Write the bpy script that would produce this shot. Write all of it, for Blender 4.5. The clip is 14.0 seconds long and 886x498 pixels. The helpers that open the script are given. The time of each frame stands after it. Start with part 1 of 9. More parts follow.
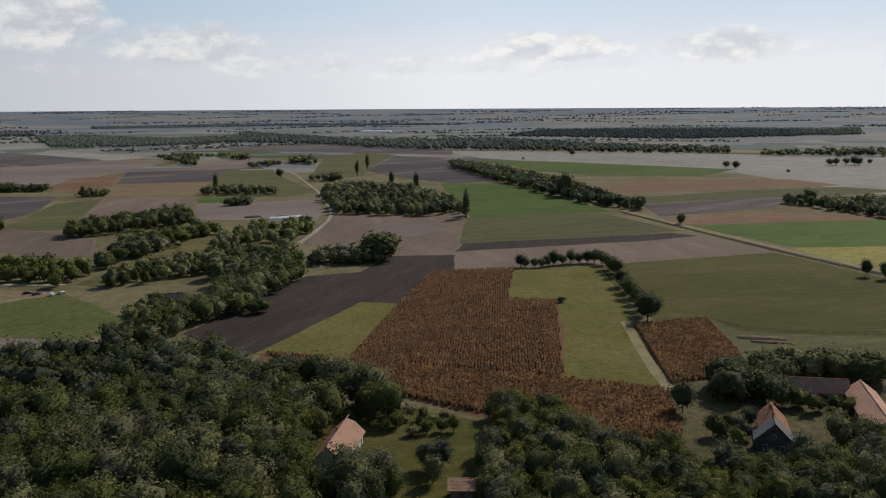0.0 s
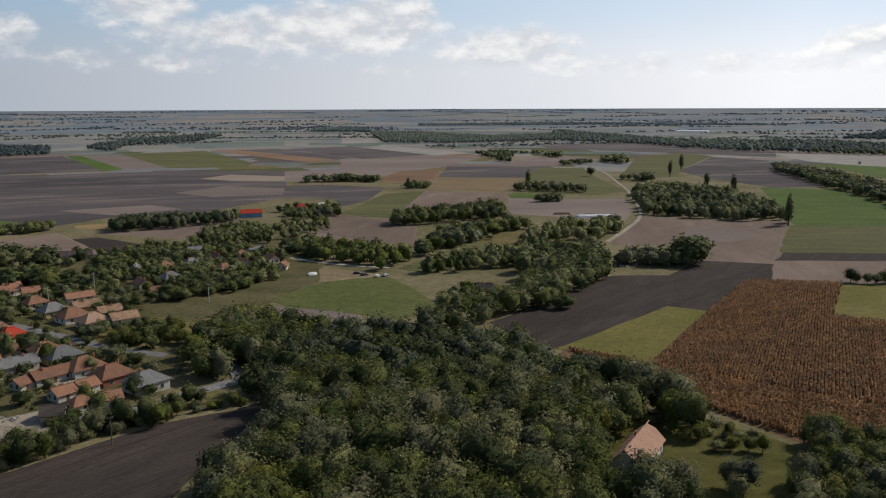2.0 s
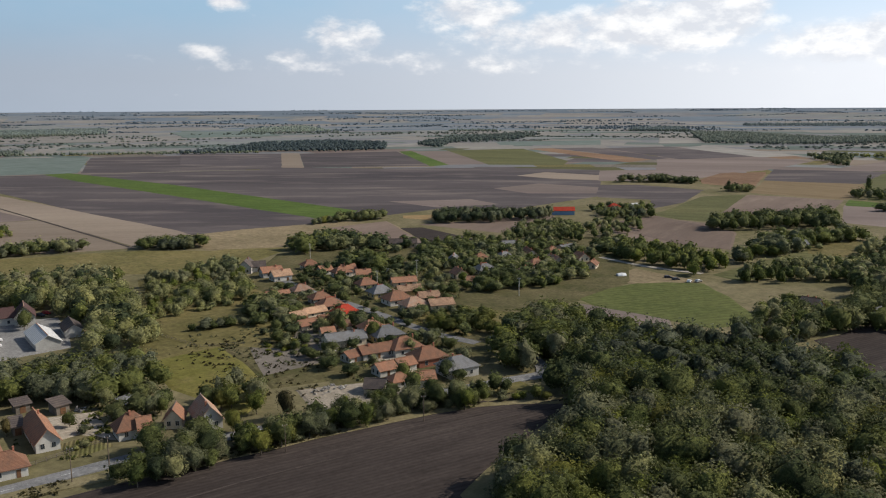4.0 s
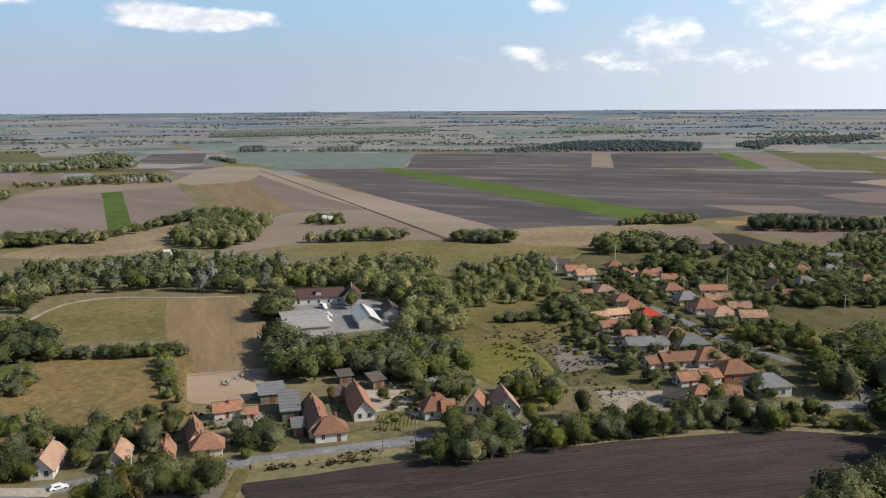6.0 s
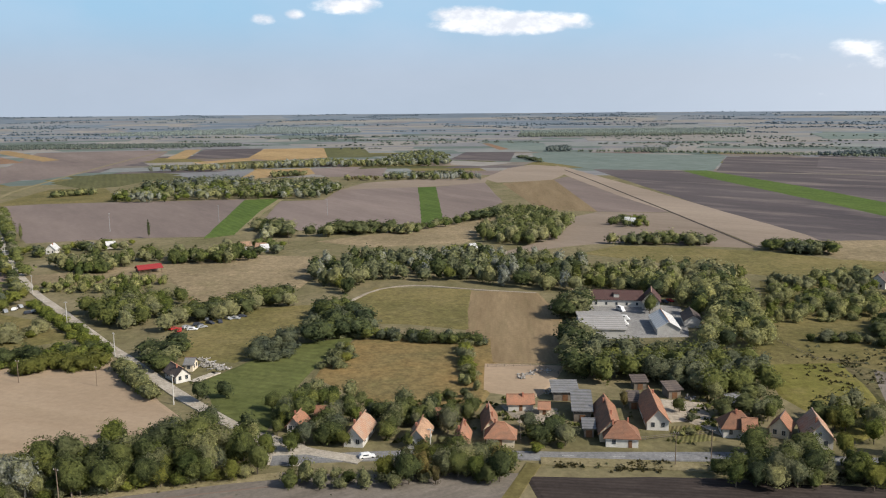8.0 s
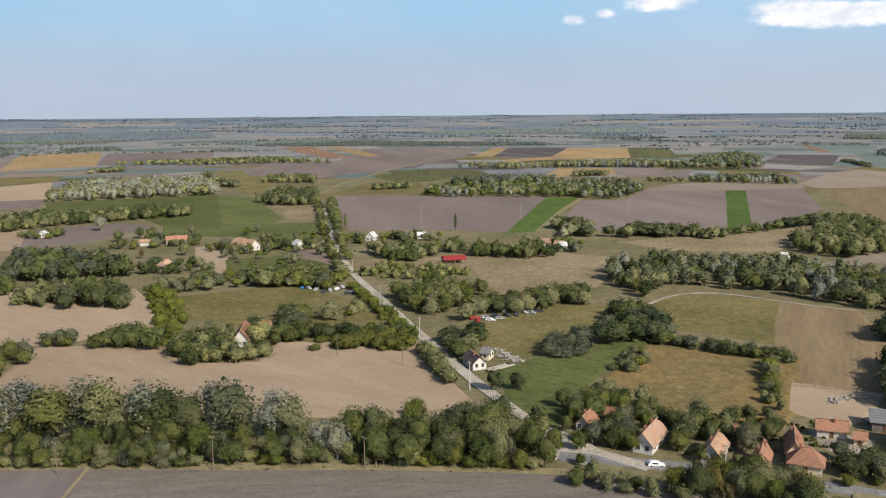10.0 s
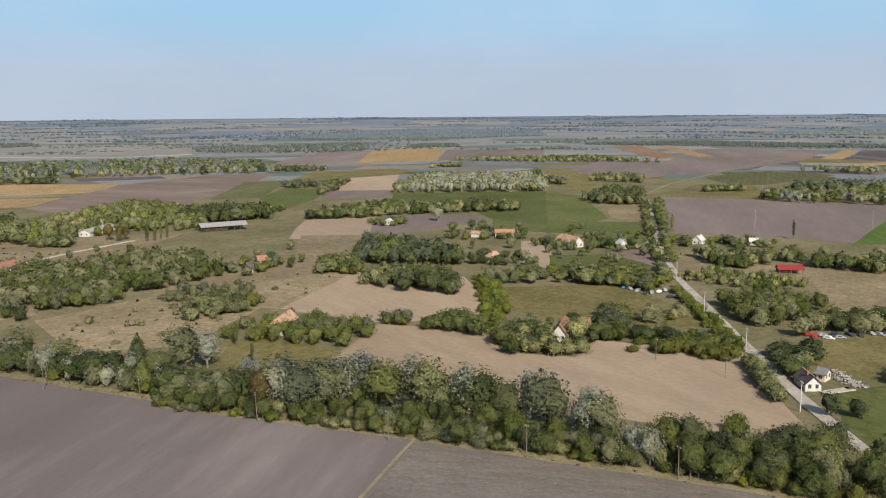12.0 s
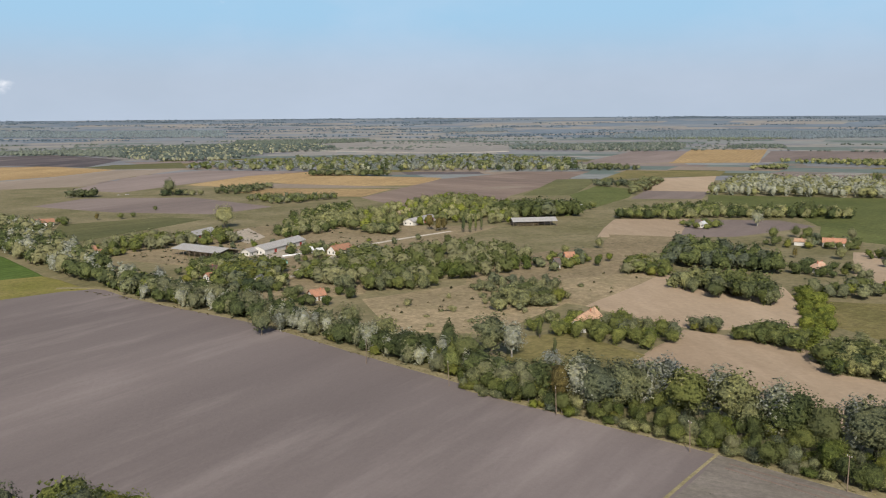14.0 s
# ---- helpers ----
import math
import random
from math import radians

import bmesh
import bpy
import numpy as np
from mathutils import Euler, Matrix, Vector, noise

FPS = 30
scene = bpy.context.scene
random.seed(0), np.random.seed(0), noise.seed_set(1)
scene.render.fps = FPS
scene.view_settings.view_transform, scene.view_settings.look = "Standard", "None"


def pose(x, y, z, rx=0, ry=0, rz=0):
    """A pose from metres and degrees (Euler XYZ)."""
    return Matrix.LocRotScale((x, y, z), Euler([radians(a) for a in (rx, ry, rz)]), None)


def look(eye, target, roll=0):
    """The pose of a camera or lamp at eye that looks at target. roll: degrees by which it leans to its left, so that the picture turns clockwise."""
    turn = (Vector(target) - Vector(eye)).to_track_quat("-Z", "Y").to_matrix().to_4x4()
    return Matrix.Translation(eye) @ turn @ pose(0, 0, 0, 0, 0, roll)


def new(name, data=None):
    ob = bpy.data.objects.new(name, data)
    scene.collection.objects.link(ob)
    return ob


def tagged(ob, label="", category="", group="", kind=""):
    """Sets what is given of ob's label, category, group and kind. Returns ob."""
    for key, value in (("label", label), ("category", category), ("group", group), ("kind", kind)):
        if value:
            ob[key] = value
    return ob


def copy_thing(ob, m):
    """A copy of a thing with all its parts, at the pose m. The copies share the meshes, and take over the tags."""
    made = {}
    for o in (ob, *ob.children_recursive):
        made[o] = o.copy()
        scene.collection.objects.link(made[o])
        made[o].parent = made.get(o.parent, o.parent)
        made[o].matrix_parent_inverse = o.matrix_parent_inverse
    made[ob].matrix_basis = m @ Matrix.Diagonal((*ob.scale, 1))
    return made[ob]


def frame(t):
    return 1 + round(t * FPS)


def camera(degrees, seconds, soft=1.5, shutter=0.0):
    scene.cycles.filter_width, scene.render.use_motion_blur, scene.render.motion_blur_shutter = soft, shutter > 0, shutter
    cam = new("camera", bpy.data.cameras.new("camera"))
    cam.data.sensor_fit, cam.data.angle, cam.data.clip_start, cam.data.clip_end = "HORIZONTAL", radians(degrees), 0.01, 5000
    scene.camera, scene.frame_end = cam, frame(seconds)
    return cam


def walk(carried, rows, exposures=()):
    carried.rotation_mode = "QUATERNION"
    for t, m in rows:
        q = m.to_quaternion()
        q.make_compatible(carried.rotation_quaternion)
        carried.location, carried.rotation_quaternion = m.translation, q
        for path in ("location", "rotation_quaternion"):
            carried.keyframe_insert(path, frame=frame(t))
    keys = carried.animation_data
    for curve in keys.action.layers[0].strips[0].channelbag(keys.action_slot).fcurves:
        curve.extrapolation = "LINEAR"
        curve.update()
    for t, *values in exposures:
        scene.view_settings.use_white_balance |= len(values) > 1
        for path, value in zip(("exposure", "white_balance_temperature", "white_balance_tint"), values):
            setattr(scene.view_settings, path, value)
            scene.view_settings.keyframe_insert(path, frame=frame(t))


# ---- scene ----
# light and lens
SUN_ELEVATION, SUN_ROTATION = 36.0, 38.0
SUN_STRENGTH, SKY_STRENGTH = 3.4, 0.075
HAZE_AWAY, HAZE_SUN = (0.275, 0.325, 0.398), (0.90, 0.91, 0.94)
BLUE_AWAY, BLUE_SUN = (0.22, 0.36, 0.49), (0.66, 0.77, 0.90)
PLOUGH_ANGLE = 73.0
GREY_ANGLE = -159.4
SOFT = 1.1
EXPOSURES = [(0, -0.12), (1.5, 0.0), (3, 0.2), (5.5, 0.6), (7.5, 0.75), (11, 0.76), (14, 0.76)]
CLOUD_BASE, CLOUD_TOP = (0.68, 0.70, 0.74), (0.98, 0.97, 0.95)
# clouds: heading left of the first view, elevation, half width, half height, strength
CLOUDS = [
    (27, 4.9, 9, 2.3, 1.05), (16, 3.6, 7, 1.9, 0.85), (-7, 3.6, 7, 1.5, 0.85), (-18, 3.5, 6, 1.5, 0.85), (3, 2.5, 30, 1.2, 0.5),
    (39, 5.9, 5, 1.9, 0.82), (33, 4.5, 11, 1.9, 0.76), (24, 5.7, 5, 1.6, 0.95), (47.5, 4.4, 3.4, 1.8, 0.66), (56, 3.4, 2.8, 0.8, 0.58), (51, 3.2, 2.6, 0.8, 0.58),
    (77.0, 5.45, 6.4, 0.95, 1.08), (79.5, 5.9, 3.6, 0.85, 0.95), (87.5, 6.6, 2.8, 0.8, 0.9), (54.5, 6.5, 2, 0.9, 0.75), (92.7, 5.7, 1.1, 0.5, 0.78), (90.8, 6.0, 0.9, 0.45, 0.72), (170, 1.8, 2.2, 0.7, 0.42), (40, 2.8, 24, 1.2, 0.45)]
NEAR_TREES = 258.0
cam = camera(54.41, 14.0, soft=SOFT)
walk(cam, [
    (0, pose(-0.00, 0.00, 89.98, 80.473, 0, 0.000) @ pose(0, 0, 0, 0, 0, -0.311)),
    (0.5, pose(-0.43, 0.28, 89.76, 80.452, 0, 4.743) @ pose(0, 0, 0, 0, 0, -0.314)),
    (1, pose(-0.75, 0.59, 89.61, 80.480, 0, 9.927) @ pose(0, 0, 0, 0, 0, -0.241)),
    (1.5, pose(-1.00, 0.90, 89.47, 80.496, 0, 15.128) @ pose(0, 0, 0, 0, 0, -0.211)),
    (2, pose(-1.19, 1.17, 89.36, 80.497, 0, 20.374) @ pose(0, 0, 0, 0, 0, -0.222)),
    (2.5, pose(-1.39, 1.43, 89.28, 80.504, 0, 25.590) @ pose(0, 0, 0, 0, 0, -0.237)),
    (3, pose(-1.60, 1.67, 89.22, 80.499, 0, 30.766) @ pose(0, 0, 0, 0, 0, -0.290)),
    (5.5, pose(-2.62, 2.44, 89.12, 80.619, 0, 56.307) @ pose(0, 0, 0, 0, 0, -0.330)),
    (6, pose(-2.79, 2.46, 89.07, 80.640, 0, 61.376) @ pose(0, 0, 0, 0, 0, -0.366)),
    (6.5, pose(-2.97, 2.46, 89.02, 80.668, 0, 66.498) @ pose(0, 0, 0, 0, 0, -0.386)),
    (7, pose(-3.18, 2.50, 89.02, 80.697, 0, 71.597) @ pose(0, 0, 0, 0, 0, -0.369)),
    (7.5, pose(-3.42, 2.55, 89.03, 80.743, 0, 76.497) @ pose(0, 0, 0, 0, 0, -0.420)),
    (8, pose(-3.61, 2.50, 89.00, 80.791, 0, 81.375) @ pose(0, 0, 0, 0, 0, -0.434)),
    (10.5, pose(-4.25, 2.07, 88.52, 80.949, 0, 106.433) @ pose(0, 0, 0, 0, 0, -0.471)),
    (11, pose(-4.37, 1.97, 88.44, 80.965, 0, 111.806) @ pose(0, 0, 0, 0, 0, -0.460)),
    (11.5, pose(-4.48, 1.80, 88.37, 80.998, 0, 117.202) @ pose(0, 0, 0, 0, 0, -0.475)),
    (12, pose(-4.63, 1.62, 88.32, 81.020, 0, 122.666) @ pose(0, 0, 0, 0, 0, -0.445)),
    (12.5, pose(-4.79, 1.41, 88.24, 81.034, 0, 128.083) @ pose(0, 0, 0, 0, 0, -0.424)),
    (13, pose(-4.97, 1.17, 88.12, 81.051, 0, 133.264) @ pose(0, 0, 0, 0, 0, -0.404)),
    (13.5, pose(-5.15, 0.93, 87.94, 81.059, 0, 138.198) @ pose(0, 0, 0, 0, 0, -0.389)),
    (14, pose(-5.31, 0.70, 87.70, 81.089, 0, 143.137) @ pose(0, 0, 0, 0, 0, -0.386)),
], exposures=EXPOSURES)

# ================= world, sun, light =================
world = bpy.data.worlds.new("sky_world")
scene.world = world
world.use_nodes = True


def sky_nodes():
    nt = world.node_tree
    n, l = nt.nodes, nt.links
    n.clear()

    def add(kind, **kw):
        node = n.new(kind)
        for k, v in kw.items():
            if k == "op":
                node.operation = v
            elif k == "blend":
                node.data_type, node.blend_type = "RGBA", v
        return node

    def math_node(op, a, b=None, clamp=False):
        m = add("ShaderNodeMath", op=op)
        m.use_clamp = clamp
        for i, s in enumerate((a, b)):
            if s is None:
                continue
            if isinstance(s, (int, float)):
                m.inputs[i].default_value = s
            else:
                l.new(s, m.inputs[i])
        return m.outputs[0]

    def mixc(fac, a, b, kind="MIX"):
        m = add("ShaderNodeMix", blend=kind)
        for i, s in ((0, fac), (6, a), (7, b)):
            if isinstance(s, (int, float)):
                m.inputs[i].default_value = s
            elif isinstance(s, tuple):
                m.inputs[i].default_value = (*s, 1)
            else:
                l.new(s, m.inputs[i])
        return m.outputs[2]

    tc = add("ShaderNodeTexCoord")
    sep = add("ShaderNodeSeparateXYZ")
    l.new(tc.outputs["Generated"], sep.inputs[0])
    X, Y, Z = sep.outputs
    sky = add("ShaderNodeTexSky")
    sky.sky_type, sky.sun_disc = "NISHITA", False
    sky.sun_elevation, sky.sun_rotation = radians(SUN_ELEVATION), radians(SUN_ROTATION)
    sky.air_density, sky.dust_density, sky.ozone_density = 1.0, 1.5, 2.0
    # nishita for the dome; a hazy layer near the horizon
    dome = mixc(1.0, sky.outputs[0], (SKY_STRENGTH,) * 3, "MULTIPLY")
    elev = math_node("MULTIPLY", math_node("ARCSINE", Z), 57.2958)
    # towards-the-sun factor, 0 away .. 1 towards
    sa = radians(90 - SUN_ROTATION)
    flat = math_node("ADD", math_node("MULTIPLY", X, math.cos(sa)), math_node("MULTIPLY", Y, math.sin(sa)))
    toward = math_node("ADD", math_node("MULTIPLY", flat, 0.5), 0.5, True)
    t01 = math_node("POWER", math_node("DIVIDE", math_node("SUBTRACT", toward, 0.15), 0.75, True), 2.4)
    hazec = mixc(t01, HAZE_AWAY, HAZE_SUN)
    highc = mixc(t01, BLUE_AWAY, BLUE_SUN)
    g = math_node("DIVIDE", math_node("SUBTRACT", elev, 1.6), 5.2, True)
    gs = add("ShaderNodeMapRange")
    gs.interpolation_type = "SMOOTHSTEP"
    l.new(g, gs.inputs[0])
    low = mixc(gs.outputs[0], hazec, highc)

    # clouds: noise over azimuth and elevation
    # heading in degrees, left of north; its seam lies behind the walk
    c0, s0 = math.cos(radians(70)), math.sin(radians(70))
    side = math_node("SUBTRACT", math_node("MULTIPLY", X, -c0), math_node("MULTIPLY", Y, s0))
    ahead = math_node("SUBTRACT", math_node("MULTIPLY", Y, c0), math_node("MULTIPLY", X, s0))
    azd = math_node("ADD", math_node("MULTIPLY", math_node("ARCTAN2", side, ahead), 57.2958), 70.0)
    comb = add("ShaderNodeCombineXYZ")
    l.new(azd, comb.inputs[0])
    l.new(math_node("MULTIPLY", elev, 1.9), comb.inputs[1])
    def noise_tex(scale, detail, rough, off):
        mp = add("ShaderNodeMapping")
        mp.inputs["Location"].default_value = off
        l.new(comb.outputs[0], mp.inputs[0])
        t = add("ShaderNodeTexNoise")
        t.inputs["Scale"].default_value, t.inputs["Detail"].default_value, t.inputs["Roughness"].default_value = scale, detail, rough
        l.new(mp.outputs[0], t.inputs["Vector"])
        return t.outputs[0]
    fine = noise_tex(0.42, 9, 0.60, (1, 2, 5))

    def lump(a0, e0, wa, we, amp):
        da = math_node("DIVIDE", math_node("SUBTRACT", azd, a0), wa)
        de = math_node("DIVIDE", math_node("SUBTRACT", elev, e0), we)
        dd = math_node("ADD", math_node("MULTIPLY", da, da), math_node("MULTIPLY", de, de))
        return math_node("MULTIPLY", math_node("SUBTRACT", 1.0, dd, True), amp)
    total = None
    for spec in CLOUDS:
        v = lump(*spec)
        total = v if total is None else math_node("MAXIMUM", total, v)
    shape = math_node("ADD", total, math_node("MULTIPLY", math_node("SUBTRACT", fine, 0.5), 1.35))
    cov = add("ShaderNodeMapRange")
    cov.interpolation_type = "SMOOTHSTEP"
    cov.inputs[1].default_value, cov.inputs[2].default_value = 0.26, 0.80
    l.new(shape, cov.inputs[0])
    # lit tops, greyer bases
    under = noise_tex(0.42, 9, 0.60, (1, 3.4, 5))
    sh = add("ShaderNodeMapRange")
    sh.inputs[1].default_value, sh.inputs[2].default_value = -0.10, 0.16
    l.new(math_node("SUBTRACT", fine, under), sh.inputs[0])
    ccol = mixc(sh.outputs[0], CLOUD_BASE, CLOUD_TOP)
    ccol = mixc(t01, mixc(1.0, ccol, (0.74, 0.74, 0.76), "MULTIPLY"), ccol)
    # thin high veil
    veil = noise_tex(0.05, 5, 0.6, (20, 3, 1))
    vf = add("ShaderNodeMapRange")
    vf.inputs[1].default_value, vf.inputs[2].default_value, vf.inputs[4].default_value = 0.45, 0.75, 0.35
    l.new(veil, vf.inputs[0])
    low = mixc(vf.outputs[0], low, mixc(t01, (0.36, 0.41, 0.50), (0.70, 0.72, 0.76)))
    low = mixc(math_node("MULTIPLY", cov.outputs[0], 0.9), low, ccol)
    up = add("ShaderNodeMapRange")
    up.interpolation_type = "SMOOTHSTEP"
    up.inputs[1].default_value, up.inputs[2].default_value = 9.0, 30.0
    l.new(elev, up.inputs[0])
    col = mixc(up.outputs[0], low, dome)
    bg = add("ShaderNodeBackground")
    out = add("ShaderNodeOutputWorld")
    l.new(col, bg.inputs[0])
    l.new(bg.outputs[0], out.inputs[0])


sky_nodes()
sun = new("sun", bpy.data.lights.new("sun", "SUN"))
sun.data.energy, sun.data.angle, sun.data.color = SUN_STRENGTH, radians(0.6), (1.0, 0.935, 0.83)
_a, _e = radians(90 - SUN_ROTATION), radians(SUN_ELEVATION)
sun.matrix_world = look((math.cos(_a) * math.cos(_e) * 900, math.sin(_a) * math.cos(_e) * 900, math.sin(_e) * 900), (0, 0, 0))


# ================= materials =================
def shader(name, rough=0.9):
    m = bpy.data.materials.new(name)
    m.use_nodes = True
    b = m.node_tree.nodes["Principled BSDF"]
    b.inputs["Roughness"].default_value = rough
    b.inputs["Specular IOR Level"].default_value = 0.06
    return m, m.node_tree.nodes, m.node_tree.links, b


def mix_node(n, l, fac, a, b, kind="MIX"):
    m = n.new("ShaderNodeMix")
    m.data_type, m.blend_type = "RGBA", kind
    for i, s in ((0, fac), (6, a), (7, b)):
        if isinstance(s, (int, float)):
            m.inputs[i].default_value = s
        elif isinstance(s, tuple):
            m.inputs[i].default_value = (*s, 1)
        else:
            l.new(s, m.inputs[i])
    return m.outputs[2]


def noise_node(n, l, vec, scale, detail=4, rough=0.55):
    t = n.new("ShaderNodeTexNoise")
    t.inputs["Scale"].default_value, t.inputs["Detail"].default_value, t.inputs["Roughness"].default_value = scale, detail, rough
    l.new(vec, t.inputs["Vector"])
    return t.outputs[0]


def ramp_node(n, l, fac, lo, hi, a=0.0, b=1.0):
    t = n.new("ShaderNodeMapRange")
    t.inputs[1].default_value, t.inputs[2].default_value, t.inputs[3].default_value, t.inputs[4].default_value = lo, hi, a, b
    l.new(fac, t.inputs[0])
    return t.outputs[0]


def land(name, c1, c2, patch=45.0, grain=2.2, rows=0.0, angle=0.0, row_amt=0.25, spots=None, streak=1.0, vary=0.12, amp=0.26):
    """Soil, grass and stubble: patches, grain, and rows along one angle."""
    m, n, l, b = shader(name, 0.95)
    g = n.new("ShaderNodeNewGeometry")
    mp = n.new("ShaderNodeMapping")
    mp.inputs["Rotation"].default_value = (0, 0, radians(-angle))
    l.new(g.outputs["Position"], mp.inputs[0])
    st = n.new("ShaderNodeMapping")
    st.inputs["Scale"].default_value = (1 / streak, 1, 1)
    l.new(mp.outputs[0], st.inputs[0])
    big = noise_node(n, l, st.outputs[0], 1 / patch, 3, 0.55)
    mid = noise_node(n, l, st.outputs[0], 3.1 / patch, 5, 0.65)
    fine = noise_node(n, l, mp.outputs[0], 1 / grain, 5, 0.7)
    col = mix_node(n, l, ramp_node(n, l, big, 0.33, 0.67), c1, c2)
    col = mix_node(n, l, ramp_node(n, l, mid, 0.5, 0.8, 0, 0.55), col, spots or tuple(0.55 * a + 0.45 * b_ for a, b_ in zip(c1, c2)))
    col = mix_node(n, l, 1.0, col, mix_node(n, l, ramp_node(n, l, fine, 0.25, 0.75), (1 - amp,) * 3, (1 + amp,) * 3), "MULTIPLY")
    mottle = noise_node(n, l, st.outputs[0], 9.0 / patch, 6, 0.72)
    col = mix_node(n, l, 1.0, col, mix_node(n, l, ramp_node(n, l, mottle, 0.3, 0.7), (1 - amp * 0.9,) * 3, (1 + amp * 0.9,) * 3), "MULTIPLY")
    hgt = fine
    if rows:
        w = n.new("ShaderNodeTexWave")
        w.bands_direction = "Y"
        w.inputs["Scale"].default_value = 0.314 / rows
        w.inputs["Distortion"].default_value, w.inputs["Detail"].default_value, w.inputs["Detail Scale"].default_value = 1.6, 2, 0.4
        l.new(mp.outputs[0], w.inputs["Vector"])
        col = mix_node(n, l, 1.0, col, mix_node(n, l, w.outputs[1], (1 - row_amt,) * 3, (1 + row_amt,) * 3), "MULTIPLY")
        hgt = mix_node(n, l, 0.5, fine, w.outputs[1])
    oi = n.new("ShaderNodeObjectInfo")
    col = mix_node(n, l, 1.0, col, mix_node(n, l, oi.outputs["Random"], (1 - vary,) * 3, (1 + vary,) * 3), "MULTIPLY")
    l.new(col, b.inputs["Base Color"])
    bp = n.new("ShaderNodeBump")
    bp.inputs["Strength"].default_value, bp.inputs["Distance"].default_value = 0.6, 0.25
    l.new(hgt, bp.inputs["Height"])
    l.new(bp.outputs[0], b.inputs["Normal"])
    return m


def leafy(name, dark, light, autumn=None, silver=0.0, thin=0.36):
    m, n, l, b = shader(name, 0.7)
    g = n.new("ShaderNodeNewGeometry")
    oi = n.new("ShaderNodeObjectInfo")
    col = mix_node(n, l, g.outputs["Random Per Island"], dark, light)
    patch = noise_node(n, l, g.outputs["Position"], 0.11, 3, 0.65)
    col = mix_node(n, l, 1.0, col, mix_node(n, l, ramp_node(n, l, patch, 0.3, 0.7), (0.72, 0.76, 0.86), (1.30, 1.24, 1.02)), "MULTIPLY")
    # dark gaps between leaf clumps: their shade is put into the colour
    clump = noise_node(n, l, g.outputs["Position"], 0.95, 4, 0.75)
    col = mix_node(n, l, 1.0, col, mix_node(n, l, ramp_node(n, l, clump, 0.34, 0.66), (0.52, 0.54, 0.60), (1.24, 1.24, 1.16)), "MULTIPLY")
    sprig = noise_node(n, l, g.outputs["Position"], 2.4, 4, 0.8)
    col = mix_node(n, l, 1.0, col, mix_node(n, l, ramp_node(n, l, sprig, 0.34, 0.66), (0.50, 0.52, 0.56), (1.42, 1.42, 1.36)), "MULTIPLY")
    shadeof = n.new("ShaderNodeMath")
    shadeof.operation = "FRACT"
    ten = n.new("ShaderNodeMath")
    ten.operation = "MULTIPLY"
    ten.inputs[1].default_value = 7.3
    l.new(oi.outputs["Random"], ten.inputs[0])
    l.new(ten.outputs[0], shadeof.inputs[0])
    col = mix_node(n, l, 1.0, col, mix_node(n, l, shadeof.outputs[0], (0.60, 0.66, 0.78), (1.46, 1.40, 1.10)), "MULTIPLY")
    tint = autumn or (light[0] * 1.15, light[1] * 1.05, light[2])
    col = mix_node(n, l, ramp_node(n, l, oi.outputs["Random"], 0.5, 1.0, 0.0, 0.5), col, tint)
    if silver:
        f2 = noise_node(n, l, g.outputs["Position"], 0.8, 3, 0.6)
        col = mix_node(n, l, ramp_node(n, l, f2, 0.5, 0.65, 0, silver), col, (0.42, 0.43, 0.40))
    bp = n.new("ShaderNodeBump")
    bp.inputs["Strength"].default_value, bp.inputs["Distance"].default_value = 1.0, 1.2
    l.new(mix_node(n, l, 0.45, clump, sprig), bp.inputs["Height"])
    l.new(bp.outputs[0], b.inputs["Normal"])
    l.new(col, b.inputs["Base Color"])
    tr = n.new("ShaderNodeBsdfTranslucent")
    l.new(col, tr.inputs[0])
    mx = n.new("ShaderNodeMixShader")
    mx.inputs[0].default_value = thin
    l.new(b.outputs[0], mx.inputs[1])
    l.new(tr.outputs[0], mx.inputs[2])
    l.new(mx.outputs[0], n["Material Output"].inputs[0])
    return m


def plain(name, c1, c2=None, scale=1.0, rough=0.85, metal=0.0, vary=0.1):
    m, n, l, b = shader(name, rough)
    g = n.new("ShaderNodeNewGeometry")
    oi = n.new("ShaderNodeObjectInfo")
    c2 = c2 or tuple(0.75 * v for v in c1)
    a = noise_node(n, l, g.outputs["Position"], 0.35 * scale, 4, 0.6)
    f = noise_node(n, l, g.outputs["Position"], 3.0 * scale, 4, 0.7)
    col = mix_node(n, l, ramp_node(n, l, a, 0.35, 0.65), c1, c2)
    col = mix_node(n, l, 1.0, col, mix_node(n, l, f, (0.75,) * 3, (1.25,) * 3), "MULTIPLY")
    col = mix_node(n, l, 1.0, col, mix_node(n, l, oi.outputs["Random"], (1 - vary,) * 3, (1 + vary,) * 3), "MULTIPLY")
    l.new(col, b.inputs["Base Color"])
    b.inputs["Metallic"].default_value = metal
    bp = n.new("ShaderNodeBump")
    bp.inputs["Strength"].default_value, bp.inputs["Distance"].default_value = 0.4, 0.05
    l.new(f, bp.inputs["Height"])
    l.new(bp.outputs[0], b.inputs["Normal"])
    return m


